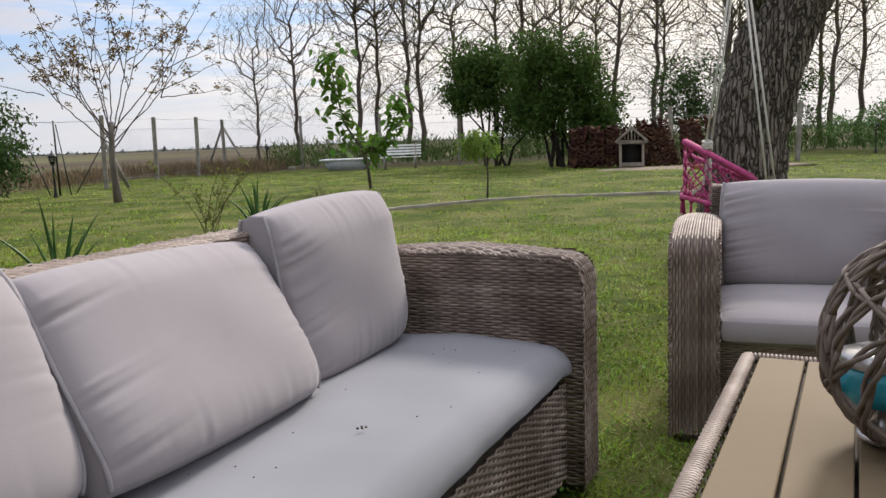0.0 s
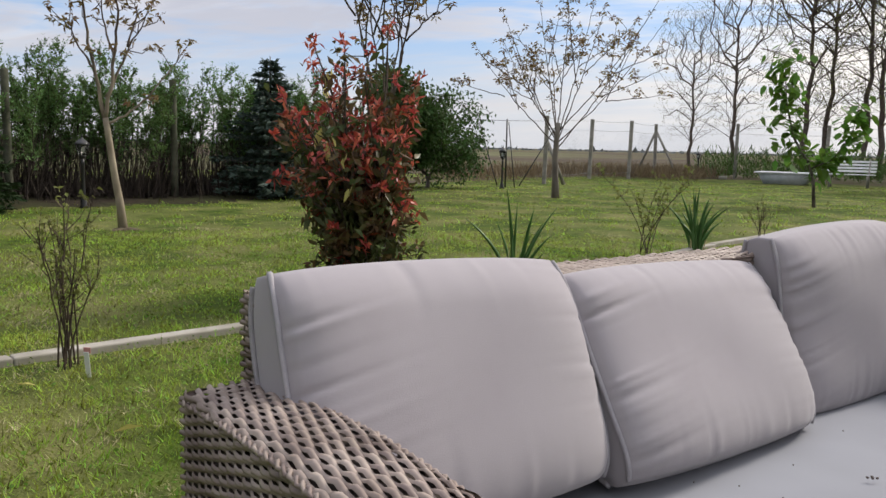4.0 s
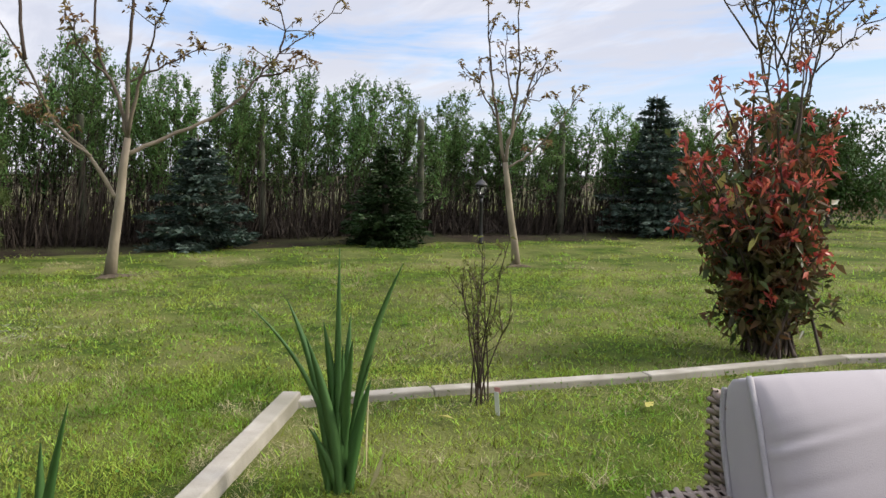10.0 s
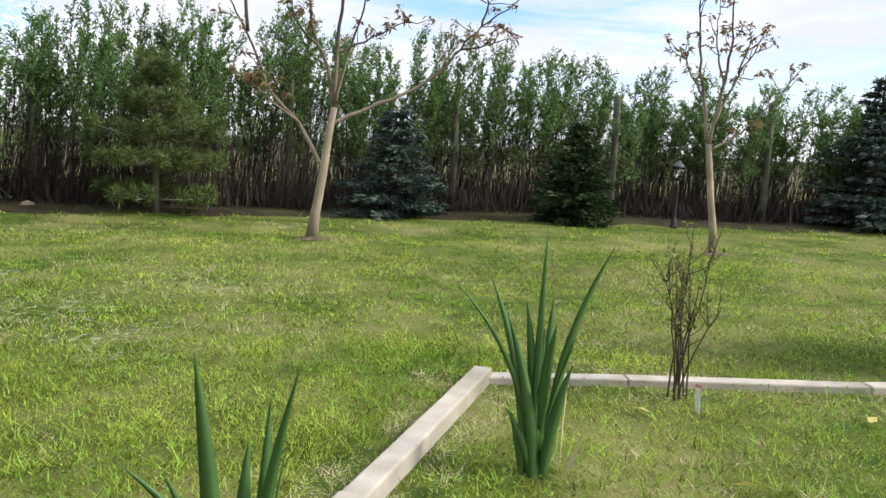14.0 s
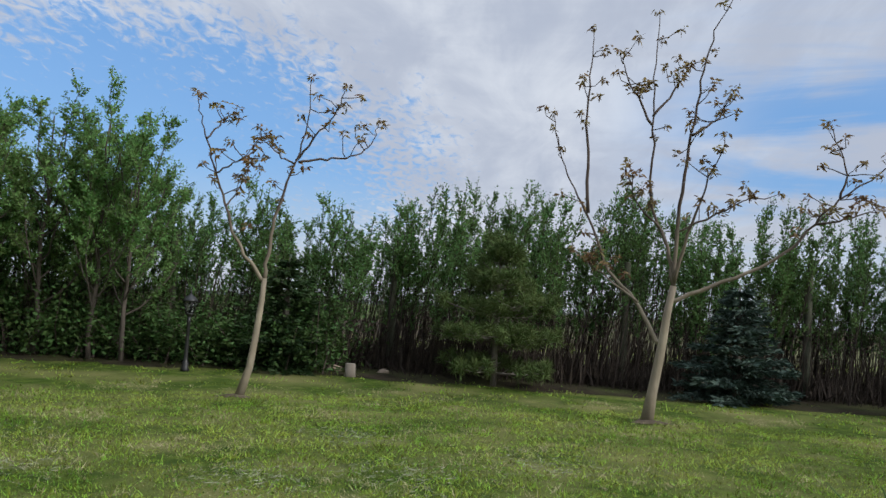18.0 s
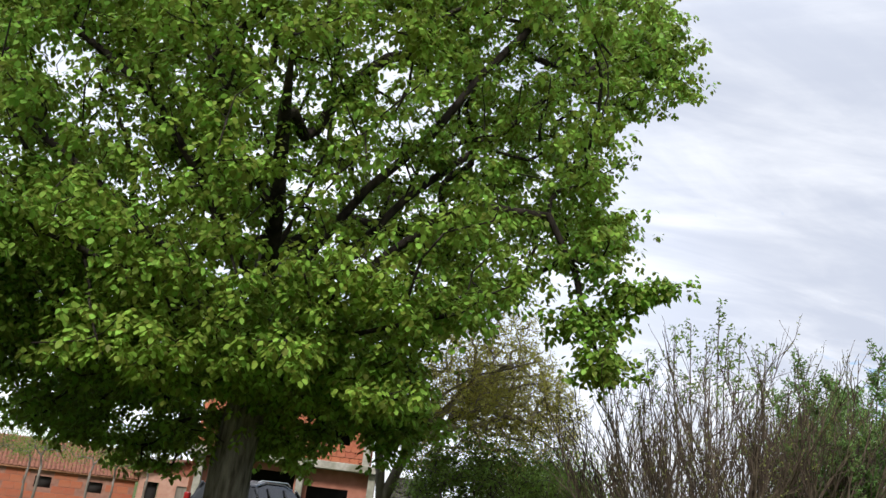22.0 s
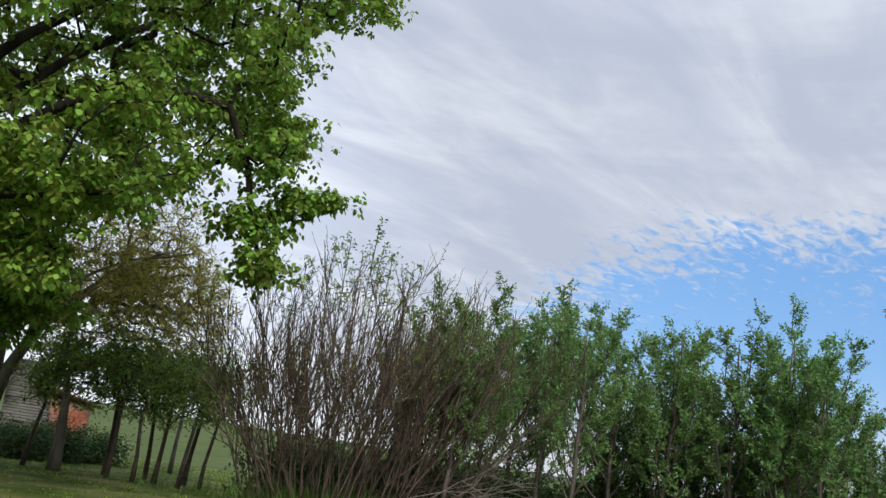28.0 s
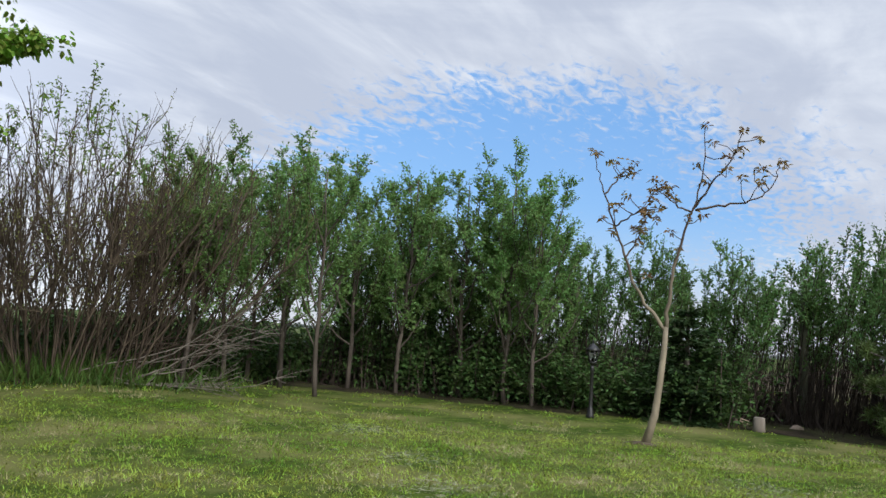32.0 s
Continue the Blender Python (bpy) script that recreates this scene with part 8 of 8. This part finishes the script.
# ---- lawn clutter ----
def clutter():
    rng = np.random.default_rng(360)
    tag = empty("plant_label", on_ground(-2.53, 2.17, 25), "small white plant label with a faded pink top", "label")
    part("stick", bevel_box(.022, .003, .12, .001, 1), M_WHITE, tag, m=pose(0, 0, .05, 8))
    part("flag", bevel_box(.03, .0035, .025, .001, 1), mat("faded pink plastic", (.45, .2, .2), (.55, .28, .27), 30, .5, .1), tag, "faded pink tip", m=pose(0, .001, .115, 8))
    thing("tree_stump", Geo().lathe([(.09, -.05), (.075, .05), (.07, .17), (.06, .18)], 12), M_WOOD, on_ground(-11.0, -1.6), "short grey stump at the hedge's foot", "stump")
    for k, (x, y, s) in enumerate(((-11.5, -1.9, .11), (-11.5, -1.2, .09))):
        bm = bmesh.new()
        bmesh.ops.create_icosphere(bm, subdivisions=2, radius=s)
        for v in bm.verts:
            v.co *= 1 + .2 * noise.noise(v.co * 5 / s * .3 + Vector((k, 0, 0)))
            v.co.z *= .62
        thing("field_stone", bm, M_SOIL, on_ground(x, y, 0, s * .35), "grey-brown stone at the hedge's foot", "stone", smooth=True)
    # dug earth round the young trees
    for x, y, r in ((-8.2, 1.8, .15), (-8.38, -2.4, .12), (-6.96, 5.96, .11)):
        a = np.arange(28) / 28 * 2 * np.pi
        q = r * (1 + .3 * np.sin(a * 3 + x) + .2 * rng.normal(0, 1, 28))
        g = Geo()
        ring = [np.stack([x + q * f * np.cos(a), y + q * f * 1.3 * np.sin(a)], 1) for f in (1, .6, .2)]
        V = np.concatenate([np.stack([p[:, 0], p[:, 1], ground_z(p[:, 0], p[:, 1]) + h], 1) for p, h in zip(ring, (.006, .022, .03))] + [[[x, y, float(ground_z(x, y)) + .032]]])
        i = np.arange(28)
        i2 = (i + 1) % 28
        g.add(V, np.concatenate([np.stack([k * 28 + i, k * 28 + i2, (k + 1) * 28 + i2, (k + 1) * 28 + i], 1) for k in (0, 1)]), [(56 + j, 56 + (j + 1) % 28, 84) for j in range(28)])
        thing("bare_earth", g, mat("dug earth", (.06, .045, .03), (.12, .095, .06), 14, .95, .8, 60), pose(0, 0, 0), "patch of bare dug earth in the lawn", "earth", kind="stuff", smooth=True)
    # heaps of old mowings
    g = Geo()
    for cx, cy in ((-5.0, -.4), (-4.6, -1.2), (-6.2, -.9), (-5.6, .5), (-4.2, -.1), (-4.4, -2.6), (-5.3, -3.4), (-6.4, -4.6)):
        n = 330
        p = np.stack([cx + rng.normal(0, .22, n), cy + rng.normal(0, .2, n), rng.uniform(.0, .045, n)], 1)
        D = rng.normal(0, 1, (n, 3)) * [1, 1, .25]
        g.leaves(p, D, .06, .004, rng, .1, 0)
    thing("mown_clippings", g, mat("grey clippings", (.21, .23, .15), (.30, .31, .21), 4, .8, 0, island=.25), pose(0, 0, 0), "pale heaps of old grass clippings on the lawn", "clippings", kind="stuff")
    for x, y, a in ((-2.6, 1.9, 10), (-1.85, 1.75, 60), (-2.2, 2.75, 100), (-1.7, 3.0, -30)):
        g = Geo()
        g.leaves([(0, 0, .03)], [(1, .2, .05)], .09, .045, rng, .12, .05)
        thing("fallen_leaf", g, M_YELLOW, on_ground(x, y, a), "dry yellow leaf lying in the grass", "leaf")


clutter()


# ---- near the seats, to the south: stakes and a fleshy plant ----
def stakes():
    g = Geo()
    P = np.array([(.0, 0, -.1), (.0, .0, .5), (.01, 0, 1.1), (.03, .0, 1.55), (.065, .02, 1.8)])
    s = empty("cane_stake", pose(.91, -2.62, 0), "tall pale wooden stake stuck in the ground", "stake", "stakes")
    part("cane", g.tube(P + np.array([0, 0, 0]), [.0105, .01, .0098, .009, .0075], 10), M_STAKE, s, smooth=True)
    part("twig", Geo().tube([(.062, .02, 1.79), (.07, .02, 1.84), (.068, .01, 1.9)], [.006, .005, .003], 5), M_TWIG, s, "dark broken twig", smooth=True)
    for z in (.7, 1.18, 1.42, 1.62):
        part("knot", Geo().lathe([(.0, -.02), (.0105, -.008), (.0112, .004), (.0095, .02)], 10), M_STAKE, s, m=pose(np.interp(z, P[:, 2], P[:, 0]), 0, z), smooth=True)
    s2 = empty("cane_stake", pose(1.03, -2.38, 0), "short pale wooden stake with a broken end", "stake", "stakes")
    part("cane", Geo().tube([(0, 0, -.1), (.01, 0, .9), (.045, .01, 1.34)], [.0095, .009, .0078], 9), M_STAKE, s2, smooth=True)
    part("side_cane", Geo().tube([(-.005, .03, .85), (.02, .03, 1.05), (.04, .02, 1.2)], [.008, .0075, .006], 8), M_STAKE, s2, smooth=True)
    rng = np.random.default_rng(370)
    pl = empty("fleshy_plant", pose(1.045, -2.4, 0), "plant with bright yellow-green fleshy leaves tied to the stakes", "plant")
    part("stem", Geo().tube([(0, 0, -.05), (.01, .01, .5), (0, 0, 1.03)], [.014, .012, .009], 7), M_SUCC, pl, smooth=True)
    for k, (dx, dy, dz, L) in enumerate(((-.5, .3, .75, .16), (.5, -.1, .8, .13), (.1, .4, 1, .13), (-.75, .1, .5, .12), (.6, .4, .5, .1), (-.3, -.4, .8, .11))):
        d = np.array([dx, dy, dz]) / np.linalg.norm((dx, dy, dz))
        side = np.cross(d, [0, 0, 1.0])
        side /= np.linalg.norm(side)
        n = np.cross(side, d)
        u = np.linspace(0, 1, 9)
        w = .026 * np.sin(np.pi * np.clip(u * .9 + .08, 0, 1)) ** .7
        C = np.array([0, 0, 1.0 + .012 * k]) + d * (L * u)[:, None] - np.array([0, 0, .12 * L]) * (u ** 2)[:, None]
        V = np.stack([C - side * w[:, None], C + n * .006 - n * 0, C + side * w[:, None], C - n * .004], 1).reshape(-1, 3)
        i = np.arange(8)[:, None] * 4
        part("leaf", Geo().add(V, np.concatenate([i + [0, 1, 5, 4], i + [1, 2, 6, 5], i + [2, 3, 7, 6], i + [3, 0, 4, 7]])), M_SUCC, pl, smooth=True)
    part("red_tie", Geo().box((.02, .0, 1.0), (.02, .012, .09)), M_REDCLOTH, pl, "red cloth tie")


stakes()


# ---- buildings to the south ----
def bricks_on(root, o, u, L, H, skip, bl=.32, bh=.2, mortar=.016):
    """Courses of hollow bricks standing proud of a mortar wall, leaving the openings free. o: lower corner, u: run."""
    key = "brick_piece_wide" if bl > .4 else "brick_piece"
    me = bpy.data.meshes.get(key)
    if me is None:
        bm = bevel_box(bl - mortar, .03, bh - mortar, .006, 1)
        me = bpy.data.meshes.new(key)
        bm.to_mesh(me)
        bm.free()
        me.materials.append(M_BRICK)
    a = math.degrees(math.atan2(u[1], u[0]))
    rows = int(H / bh)
    for r in range(rows):
        n = int(L / bl)
        for k in range(n):
            s = (k + .5 + (.5 if r % 2 else 0)) * bl
            if s > L - bl * .4:
                continue
            z = (r + .5) * bh
            if any(s0 < s + bl * .5 and s - bl * .5 < s1 and z0 < z + bh * .5 and z - bh * .5 < z1 for s0, s1, z0, z1 in skip):
                continue
            b = new("brick", me)
            b.parent = root
            b.matrix_basis = pose(o[0] + u[0] * s, o[1] + u[1] * s, o[2] + z, 0, 0, a)


def wall_with_holes(L, H, T, holes):
    """A wall along x in one piece, with openings right through it."""
    xs = sorted({0, L, *[h[0] for h in holes], *[h[1] for h in holes]})
    zs = sorted({0, H, *[h[2] for h in holes], *[h[3] for h in holes]})
    nx, nz = len(xs), len(zs)
    solid = {(i, k): not any(h[0] <= xs[i] and h[1] >= xs[i + 1] and h[2] <= zs[k] and h[3] >= zs[k + 1] for h in holes) for i in range(nx - 1) for k in range(nz - 1)}

    def vid(i, k, b):
        return (i * nz + k) * 2 + b
    V = [(x, y, z) for x in xs for z in zs for y in (0, T)]
    Q = []
    for (i, k), full in solid.items():
        if not full:
            continue
        Q += [(vid(i, k, 0), vid(i + 1, k, 0), vid(i + 1, k + 1, 0), vid(i, k + 1, 0)), (vid(i, k, 1), vid(i, k + 1, 1), vid(i + 1, k + 1, 1), vid(i + 1, k, 1))]
        for di, dk, a, b in ((-1, 0, (i, k), (i, k + 1)), (1, 0, (i + 1, k), (i + 1, k + 1)), (0, -1, (i, k), (i + 1, k)), (0, 1, (i, k + 1), (i + 1, k + 1))):
            if not solid.get((i + di, k + dk), False):
                Q.append((vid(*a, 0), vid(*b, 0), vid(*b, 1), vid(*a, 1)))
    bm = bmesh.new()
    vs = [bm.verts.new(v) for v in V]
    for q in Q:
        bm.faces.new([vs[j] for j in q])
    bmesh.ops.recalc_face_normals(bm, faces=bm.faces)
    bmesh.ops.delete(bm, geom=[v for v in bm.verts if not v.link_faces], context="VERTS")
    return bm


def brick_shed():
    """The long low brick farm building under a tiled roof."""
    x0, y0, x1, y1 = 1.3, -46.3, 11.2, -45.0
    L = math.hypot(x1 - x0, y1 - y0)
    a = math.degrees(math.atan2(y1 - y0, x1 - x0))
    z = -1.0
    root = empty("brick_shed", pose(x0, y0, z, 0, 0, a), "long low bare brick farm building under an old tiled roof", "building")
    H = 1.8
    holes = [(s - .38, s + .38, .9, 1.42) for s in (1.9, 4.3, 6.8, 9.16)]
    part("wall", wall_with_holes(L, H, -.25, holes), M_MORTAR, root)
    part("rear_wall", Geo().box((L / 2, -5, H / 2), (L, .25, H)), M_MORTAR, root)
    part("end_wall", Geo().box((.12, -2.6, H / 2), (.24, 4.6, H)), M_MORTAR, root)
    # black sheets behind the wall and in its windows paint the unlit inside
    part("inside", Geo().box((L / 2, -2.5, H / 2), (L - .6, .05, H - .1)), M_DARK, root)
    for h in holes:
        part("window", Geo().box(((h[0] + h[1]) / 2, -.2, (h[2] + h[3]) / 2), (h[1] - h[0], .03, h[3] - h[2])), M_DARK, root, "unglazed window filled with painted shade")
    roof = Geo()
    rise, run = 1.35, 2.75
    for s in (1, -1):
        V = [(-.3, -2.55 + s * run, H - .12), (L + .3, -2.55 + s * run, H - .12), (L + .3, -2.55, H + rise), (-.3, -2.55, H + rise)]
        W = [(p[0], p[1], p[2] + .07) for p in V]
        roof.add(V + W, [(0, 1, 2, 3), (7, 6, 5, 4), (0, 4, 5, 1), (1, 5, 6, 2), (2, 6, 7, 3), (3, 7, 4, 0)])
    rf = part("roof", roof, M_ROOF, root)
    # rows of tiles on the slope that is seen
    me = Geo()
    t = np.linspace(-1.3, 1.3, 5)
    V = [(.09 * math.sin(q), yy, .06 * math.cos(q)) for yy in (0, .34) for q in t]
    me.add(V, [(i, i + 1, 5 + i + 1, 5 + i) for i in range(4)])
    me = me.mesh("shed_tile")
    me.materials.append(M_ROOF)
    rng = np.random.default_rng(380)
    slope = math.degrees(math.atan2(rise + .12, run))
    n = int((L + .6) / .19)
    rows = 9
    joined = Geo()
    for r in range(rows):
        for k in range(n):
            u = r / rows
            px, py, pz = -.3 + (k + .5) * .19, -2.55 + run * (1 - u), H - .12 + .08 + (rise + .12) * u
            joined.add(np.array(V) @ np.array([[1, 0, 0], [0, -math.cos(radians(slope)), math.sin(radians(slope))], [0, math.sin(radians(slope)), math.cos(radians(slope))]]) + [px, py, pz + rng.normal(0, .006)], [(i, i + 1, 5 + i + 1, 5 + i) for i in range(4)])
    part("roof_tiles", joined, M_ROOF, root, kind="stuff")
    # the lower wing with a door and a gable
    wing = empty("brick_outhouse", pose(1.1 - 4.4 * math.cos(radians(a + 6)), -45.9 - 4.4 * math.sin(radians(a + 6)), z, 0, 0, a + 6), "small brick outhouse with a dark doorway and plank door", "building")
    L2 = 4.4
    holes2 = [(1.9, 2.5, 0, 1.7), (3.4, 4.15, 0, 1.75)]
    part("wall", wall_with_holes(L2, 2.2, -.25, holes2), mat("pale brick wall", (.36, .19, .14), (.44, .26, .2), 3, .9, .3, 30), wing)
    # a black sheet paints the shade of the doorway
    part("doorway", Geo().box((3.78, -.3, .87), (.75, .03, 1.75)), M_DARK, wing, "open doorway filled with painted shade")
    part("plank_door", bevel_box(.6, .05, 1.7, .01, 1, (2.2, -.1, .85)), M_WOOD, wing)
    part("end_wall", Geo().box((.12, -1.75, 1.1), (.24, 2.9, 2.2)), M_MORTAR, wing)
    g = Geo()
    for s in (1, -1):
        V = [(L2 / 2 + s * (L2 / 2 + .3), .3, 2.1), (L2 / 2, .3, 3.0), (L2 / 2, -3.4, 3.0), (L2 / 2 + s * (L2 / 2 + .3), -3.4, 2.1)]
        W = [(p[0], p[1], p[2] + .08) for p in V]
        g.add(V + W, [(0, 1, 2, 3), (7, 6, 5, 4), (0, 4, 5, 1), (1, 5, 6, 2), (2, 6, 7, 3), (3, 7, 4, 0)])
    part("roof", g, M_ROOF, wing)
    part("gable", Geo().add([(0, -.1, 2.2), (L2, -.1, 2.2), (L2 / 2, -.1, 3.0), (0, -.25, 2.2), (L2, -.25, 2.2), (L2 / 2, -.25, 3.0)], [(0, 1, 4, 3), (1, 2, 5, 4), (2, 0, 3, 5)], [(0, 2, 1), (3, 4, 5)]), M_BRICK, wing)
    return root, L, H, holes


SHED = brick_shed()


def block_house():
    """The unfinished two-storey house of orange hollow block with concrete slabs."""
    z = -.6
    o = (-6.8, -28.3)
    a = math.degrees(math.atan2(-.48, 2.2))
    root = empty("block_house", pose(o[0], o[1], z, 0, 0, a), "unfinished two-storey house of orange hollow block and grey concrete", "building")
    L, T = 6.2, .25
    part("ground_wall", wall_with_holes(L, 2.55, -T, [(.9, 2.3, .8, 1.95), (2.75, 5.5, .0, 2.3)]), mat("dim red block wall", (.25, .10, .07), (.33, .14, .1), 3, .9, .3, 30), root)
    # black sheets on both storeys paint the shade of the rooms
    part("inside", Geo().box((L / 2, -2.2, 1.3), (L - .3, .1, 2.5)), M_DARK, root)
    part("floor_slab", bevel_box(L + .5, 6.6, .26, .02, 1, (L / 2, -2.6, 2.68)), M_CONC, root)
    h2 = [(.7, 1.95, .62, 1.65), (3.7, 4.9, .55, 1.7)]
    part("upper_wall", wall_with_holes(L - .35, 2.3, -T, h2), M_BRICK, root, m=pose(.35, -.05, 2.81))
    part("upper_side", Geo().box((.35, -2.6, 3.95), (T, 5.0, 2.3)), M_BRICK, root)
    part("column", bevel_box(.26, .26, 2.3, .02, 1, (.42, -.1, 3.96)), M_CONC, root, "grey concrete corner column")
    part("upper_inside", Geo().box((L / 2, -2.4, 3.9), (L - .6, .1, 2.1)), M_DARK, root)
    for x in (.15, 2.55, 5.9):
        part("column", bevel_box(.24, .24, 2.55, .02, 1, (x, .3, 1.27)), M_CONC, root)
    part("top_slab", bevel_box(L + .4, 6.4, .24, .02, 1, (L / 2, -2.6, 5.2)), M_CONC, root)
    part("far_wall", Geo().box((L - .1, -2.6, 2.6), (T, 5.2, 5)), M_BRICK, root)
    # outside stair beside the house, its grey darkened for the shade of trees
    st = empty("outside_stair", pose(o[0] - 1.15, o[1] + .4, z, 0, 0, a), "steep outside stair beside the house, grey with tree shade painted in", "stairs", kind="structure")
    for k in range(15):
        part("tread", bevel_box(1.4, .33, .05, .008, 1), M_STAIRSHADE, st, m=pose(-.15, -k * .28, .165 + k * .18, 0, 0, (k * 37 % 5 - 2) * .3))
        part("riser", Geo().box((0, 0, 0), (1.34, .28, .14)), M_STAIRSHADE, st, m=pose(-.15, -.02 - k * .28, .07 + k * .18))
    part("underside", Geo().add([(-.8, .12, 0), (.5, .12, 0), (.5, -4.0, 2.6), (-.8, -4.0, 2.6), (-.8, -.6, 0), (.5, -.6, 0), (.5, -4.0, 2.2), (-.8, -4.0, 2.2)], [(0, 1, 2, 3), (7, 6, 5, 4), (0, 4, 5, 1), (1, 5, 6, 2), (2, 6, 7, 3), (3, 7, 4, 0)]), M_STAIRSHADE, st)
    low = empty("low_brick_shed", pose(-11.6, -30.2, -.6, 0, 0, 18), "low brick shed with a sloping tiled roof beyond the stair", "building")
    part("wall", Geo().box((1.65, -.6, .75), (1.5, 1.2, 1.5)), M_MORTAR, low)
    part("roof", Geo().add([(.6, .2, 1.4), (2.6, .2, 1.8), (2.6, -1.5, 1.8), (.6, -1.5, 1.4), (.6, .2, 1.48), (2.6, .2, 1.88), (2.6, -1.5, 1.88), (.6, -1.5, 1.48)], [(0, 1, 2, 3), (7, 6, 5, 4), (0, 4, 5, 1), (1, 5, 6, 2), (2, 6, 7, 3), (3, 7, 4, 0)]), M_ROOF, low)
    bricks_on(low, (.9, .01, 0), (1, 0), 1.5, 1.4, [])
    bricks_on(root, (.35, -.03, 2.81), (1, 0), L - .35, 2.3, h2, .32, .2)


block_house()


def white_house():
    root = empty("white_house", pose(7.95, -13.9, -.15, 0, 0, 3), "white plastered house wall behind the cherry tree", "building")
    holes = [(2.4, 3.6, 1.0, 2.2)]
    part("wall", wall_with_holes(7, 3.0, -.3, holes), M_PLASTER, root, m=pose(-3.2, 0, 0))
    part("window_pane", Geo().box((-.2, -.15, 1.6), (1.2, .02, 1.2)), M_CARGLASS, root)
    part("small_window", bevel_box(.5, .05, .7, .01, 1, (-2.27, .0, 1.25)), M_CARGLASS, root)
    for x in (-2.64, -1.9):
        part("shutter", bevel_box(.2, .05, .8, .01, 1, (x, .03, 1.25)), M_REDCLOTH, root, "red wooden shutter")
    part("roof", Geo().box((.3, -2.0, 3.12), (7.6, 5, .2)), M_ROOF, root)
    part("side_wall", Geo().box((-3.2, -2.2, 1.5), (.3, 4.2, 3.0)), M_PLASTER, root)


white_house()


def car():
    """A black estate car parked tail towards the lawn."""
    z = float(ground_z(-2.25, -21.0))
    root = empty("black_car", pose(-2.25, -21.04, z, 0, 0, 57.7), "black estate car parked under the trees", "car")
    # length along x, tail at +x
    prof_low = np.array([(-2.2, .42), (-2.25, .6), (-2.1, .78), (-1.2, .92), (-.6, .98), (2.05, 1.0), (2.2, .9), (2.24, .55), (2.15, .34), (-2.1, .3)])
    top = np.array([(-1.05, .95), (-.35, 1.42), (.3, 1.56), (1.3, 1.55), (1.85, 1.44), (2.12, 1.0)])

    def loft(pr, w0, w1, zmax, name, m, lab=""):
        bm = bmesh.new()
        rows = []
        for s in (-1, -.88, .88, 1):
            row = []
            for x, zz in pr:
                k = np.clip((zz - .9) / .65, 0, 1)
                w = w0 + (w1 - w0) * k
                inset = 0 if abs(s) < .95 else 1
                cx, cz = pr[:, 0].mean(), pr[:, 1].mean()
                row.append(bm.verts.new((x + (cx - x) * .03 * inset, s * w, zz + (cz - zz) * .06 * inset)))
            rows.append(row)
        n = len(pr)
        for r0, r1 in zip(rows, rows[1:]):
            for i in range(n):
                bm.faces.new((r0[i], r0[(i + 1) % n], r1[(i + 1) % n], r1[i]))
        bm.faces.new(rows[0][::-1])
        bm.faces.new(rows[-1])
        bmesh.ops.recalc_face_normals(bm, faces=bm.faces)
        return part(name, bm, m, root, lab, smooth=False)
    loft(prof_low, .88, .88, 1, "body", M_CAR)
    loft(np.concatenate([top, [(2.0, .9), (-1.0, .9)]]), .86, .62, 1.5, "cabin", M_CARGLASS, "dark glazed cabin")
    rt = np.array([(-.3, 1.44), (.3, 1.565), (1.3, 1.56), (1.85, 1.46), (1.8, 1.5), (1.3, 1.6), (.3, 1.6), (-.25, 1.5)])
    loft(rt, .7, .62, 1.5, "roof", M_CAR)
    for s in (-1, 1):
        for x0, x1 in ((-.95, -.33), (.35, .38), (1.25, 1.3), (1.9, 2.12)):
            part("pillar", Geo().tube([(x0 if x0 < 0 else x0, s * .84, .98), (x1 if x0 < 0 else (x0 if x0 < 1.5 else 1.86), s * .66, 1.46)], .035, 5), M_CAR, root)
        part("roof_rail", Geo().tube([(-.1, s * .6, 1.56), (.1, s * .6, 1.63), (1.5, s * .6, 1.61), (1.7, s * .6, 1.54)], .016, 6), M_STEEL, root, "silver roof rail", smooth=True)
        part("tail_light", bevel_box(.14, .12, .42, .03, 2, (2.16, s * .8, .98)), M_TAIL, root, "red tail light")
        part("headlight", bevel_box(.16, .3, .14, .03, 2, (-2.12, s * .62, .72)), M_PANE, root)
        part("mirror", bevel_box(.12, .18, .12, .03, 2, (-.75, s * 1.0, 1.02)), M_CAR, root)
        for x in (-1.38, 1.38):
            w = part("wheel", Geo().tube([(0, -.11, 0), (0, .11, 0)], .33, 22), M_TYRE, root, m=pose(x, s * .8, .33))
            part("rim", Geo().tube([(0, -.118, 0), (0, .118, 0)], .2, 16), M_RIM, w)
    part("rear_bumper", bevel_box(.16, 1.7, .26, .05, 2, (2.2, 0, .48)), M_CAR, root)
    part("number_plate", bevel_box(.02, .5, .11, .004, 1, (2.29, 0, .62)), M_WHITE, root)


car()
# the brick courses of the long shed, on the stretch that is seen
bricks_on(SHED[0], (0, 0, 0), (1, 0), SHED[1], SHED[2], SHED[3], .55, .34)
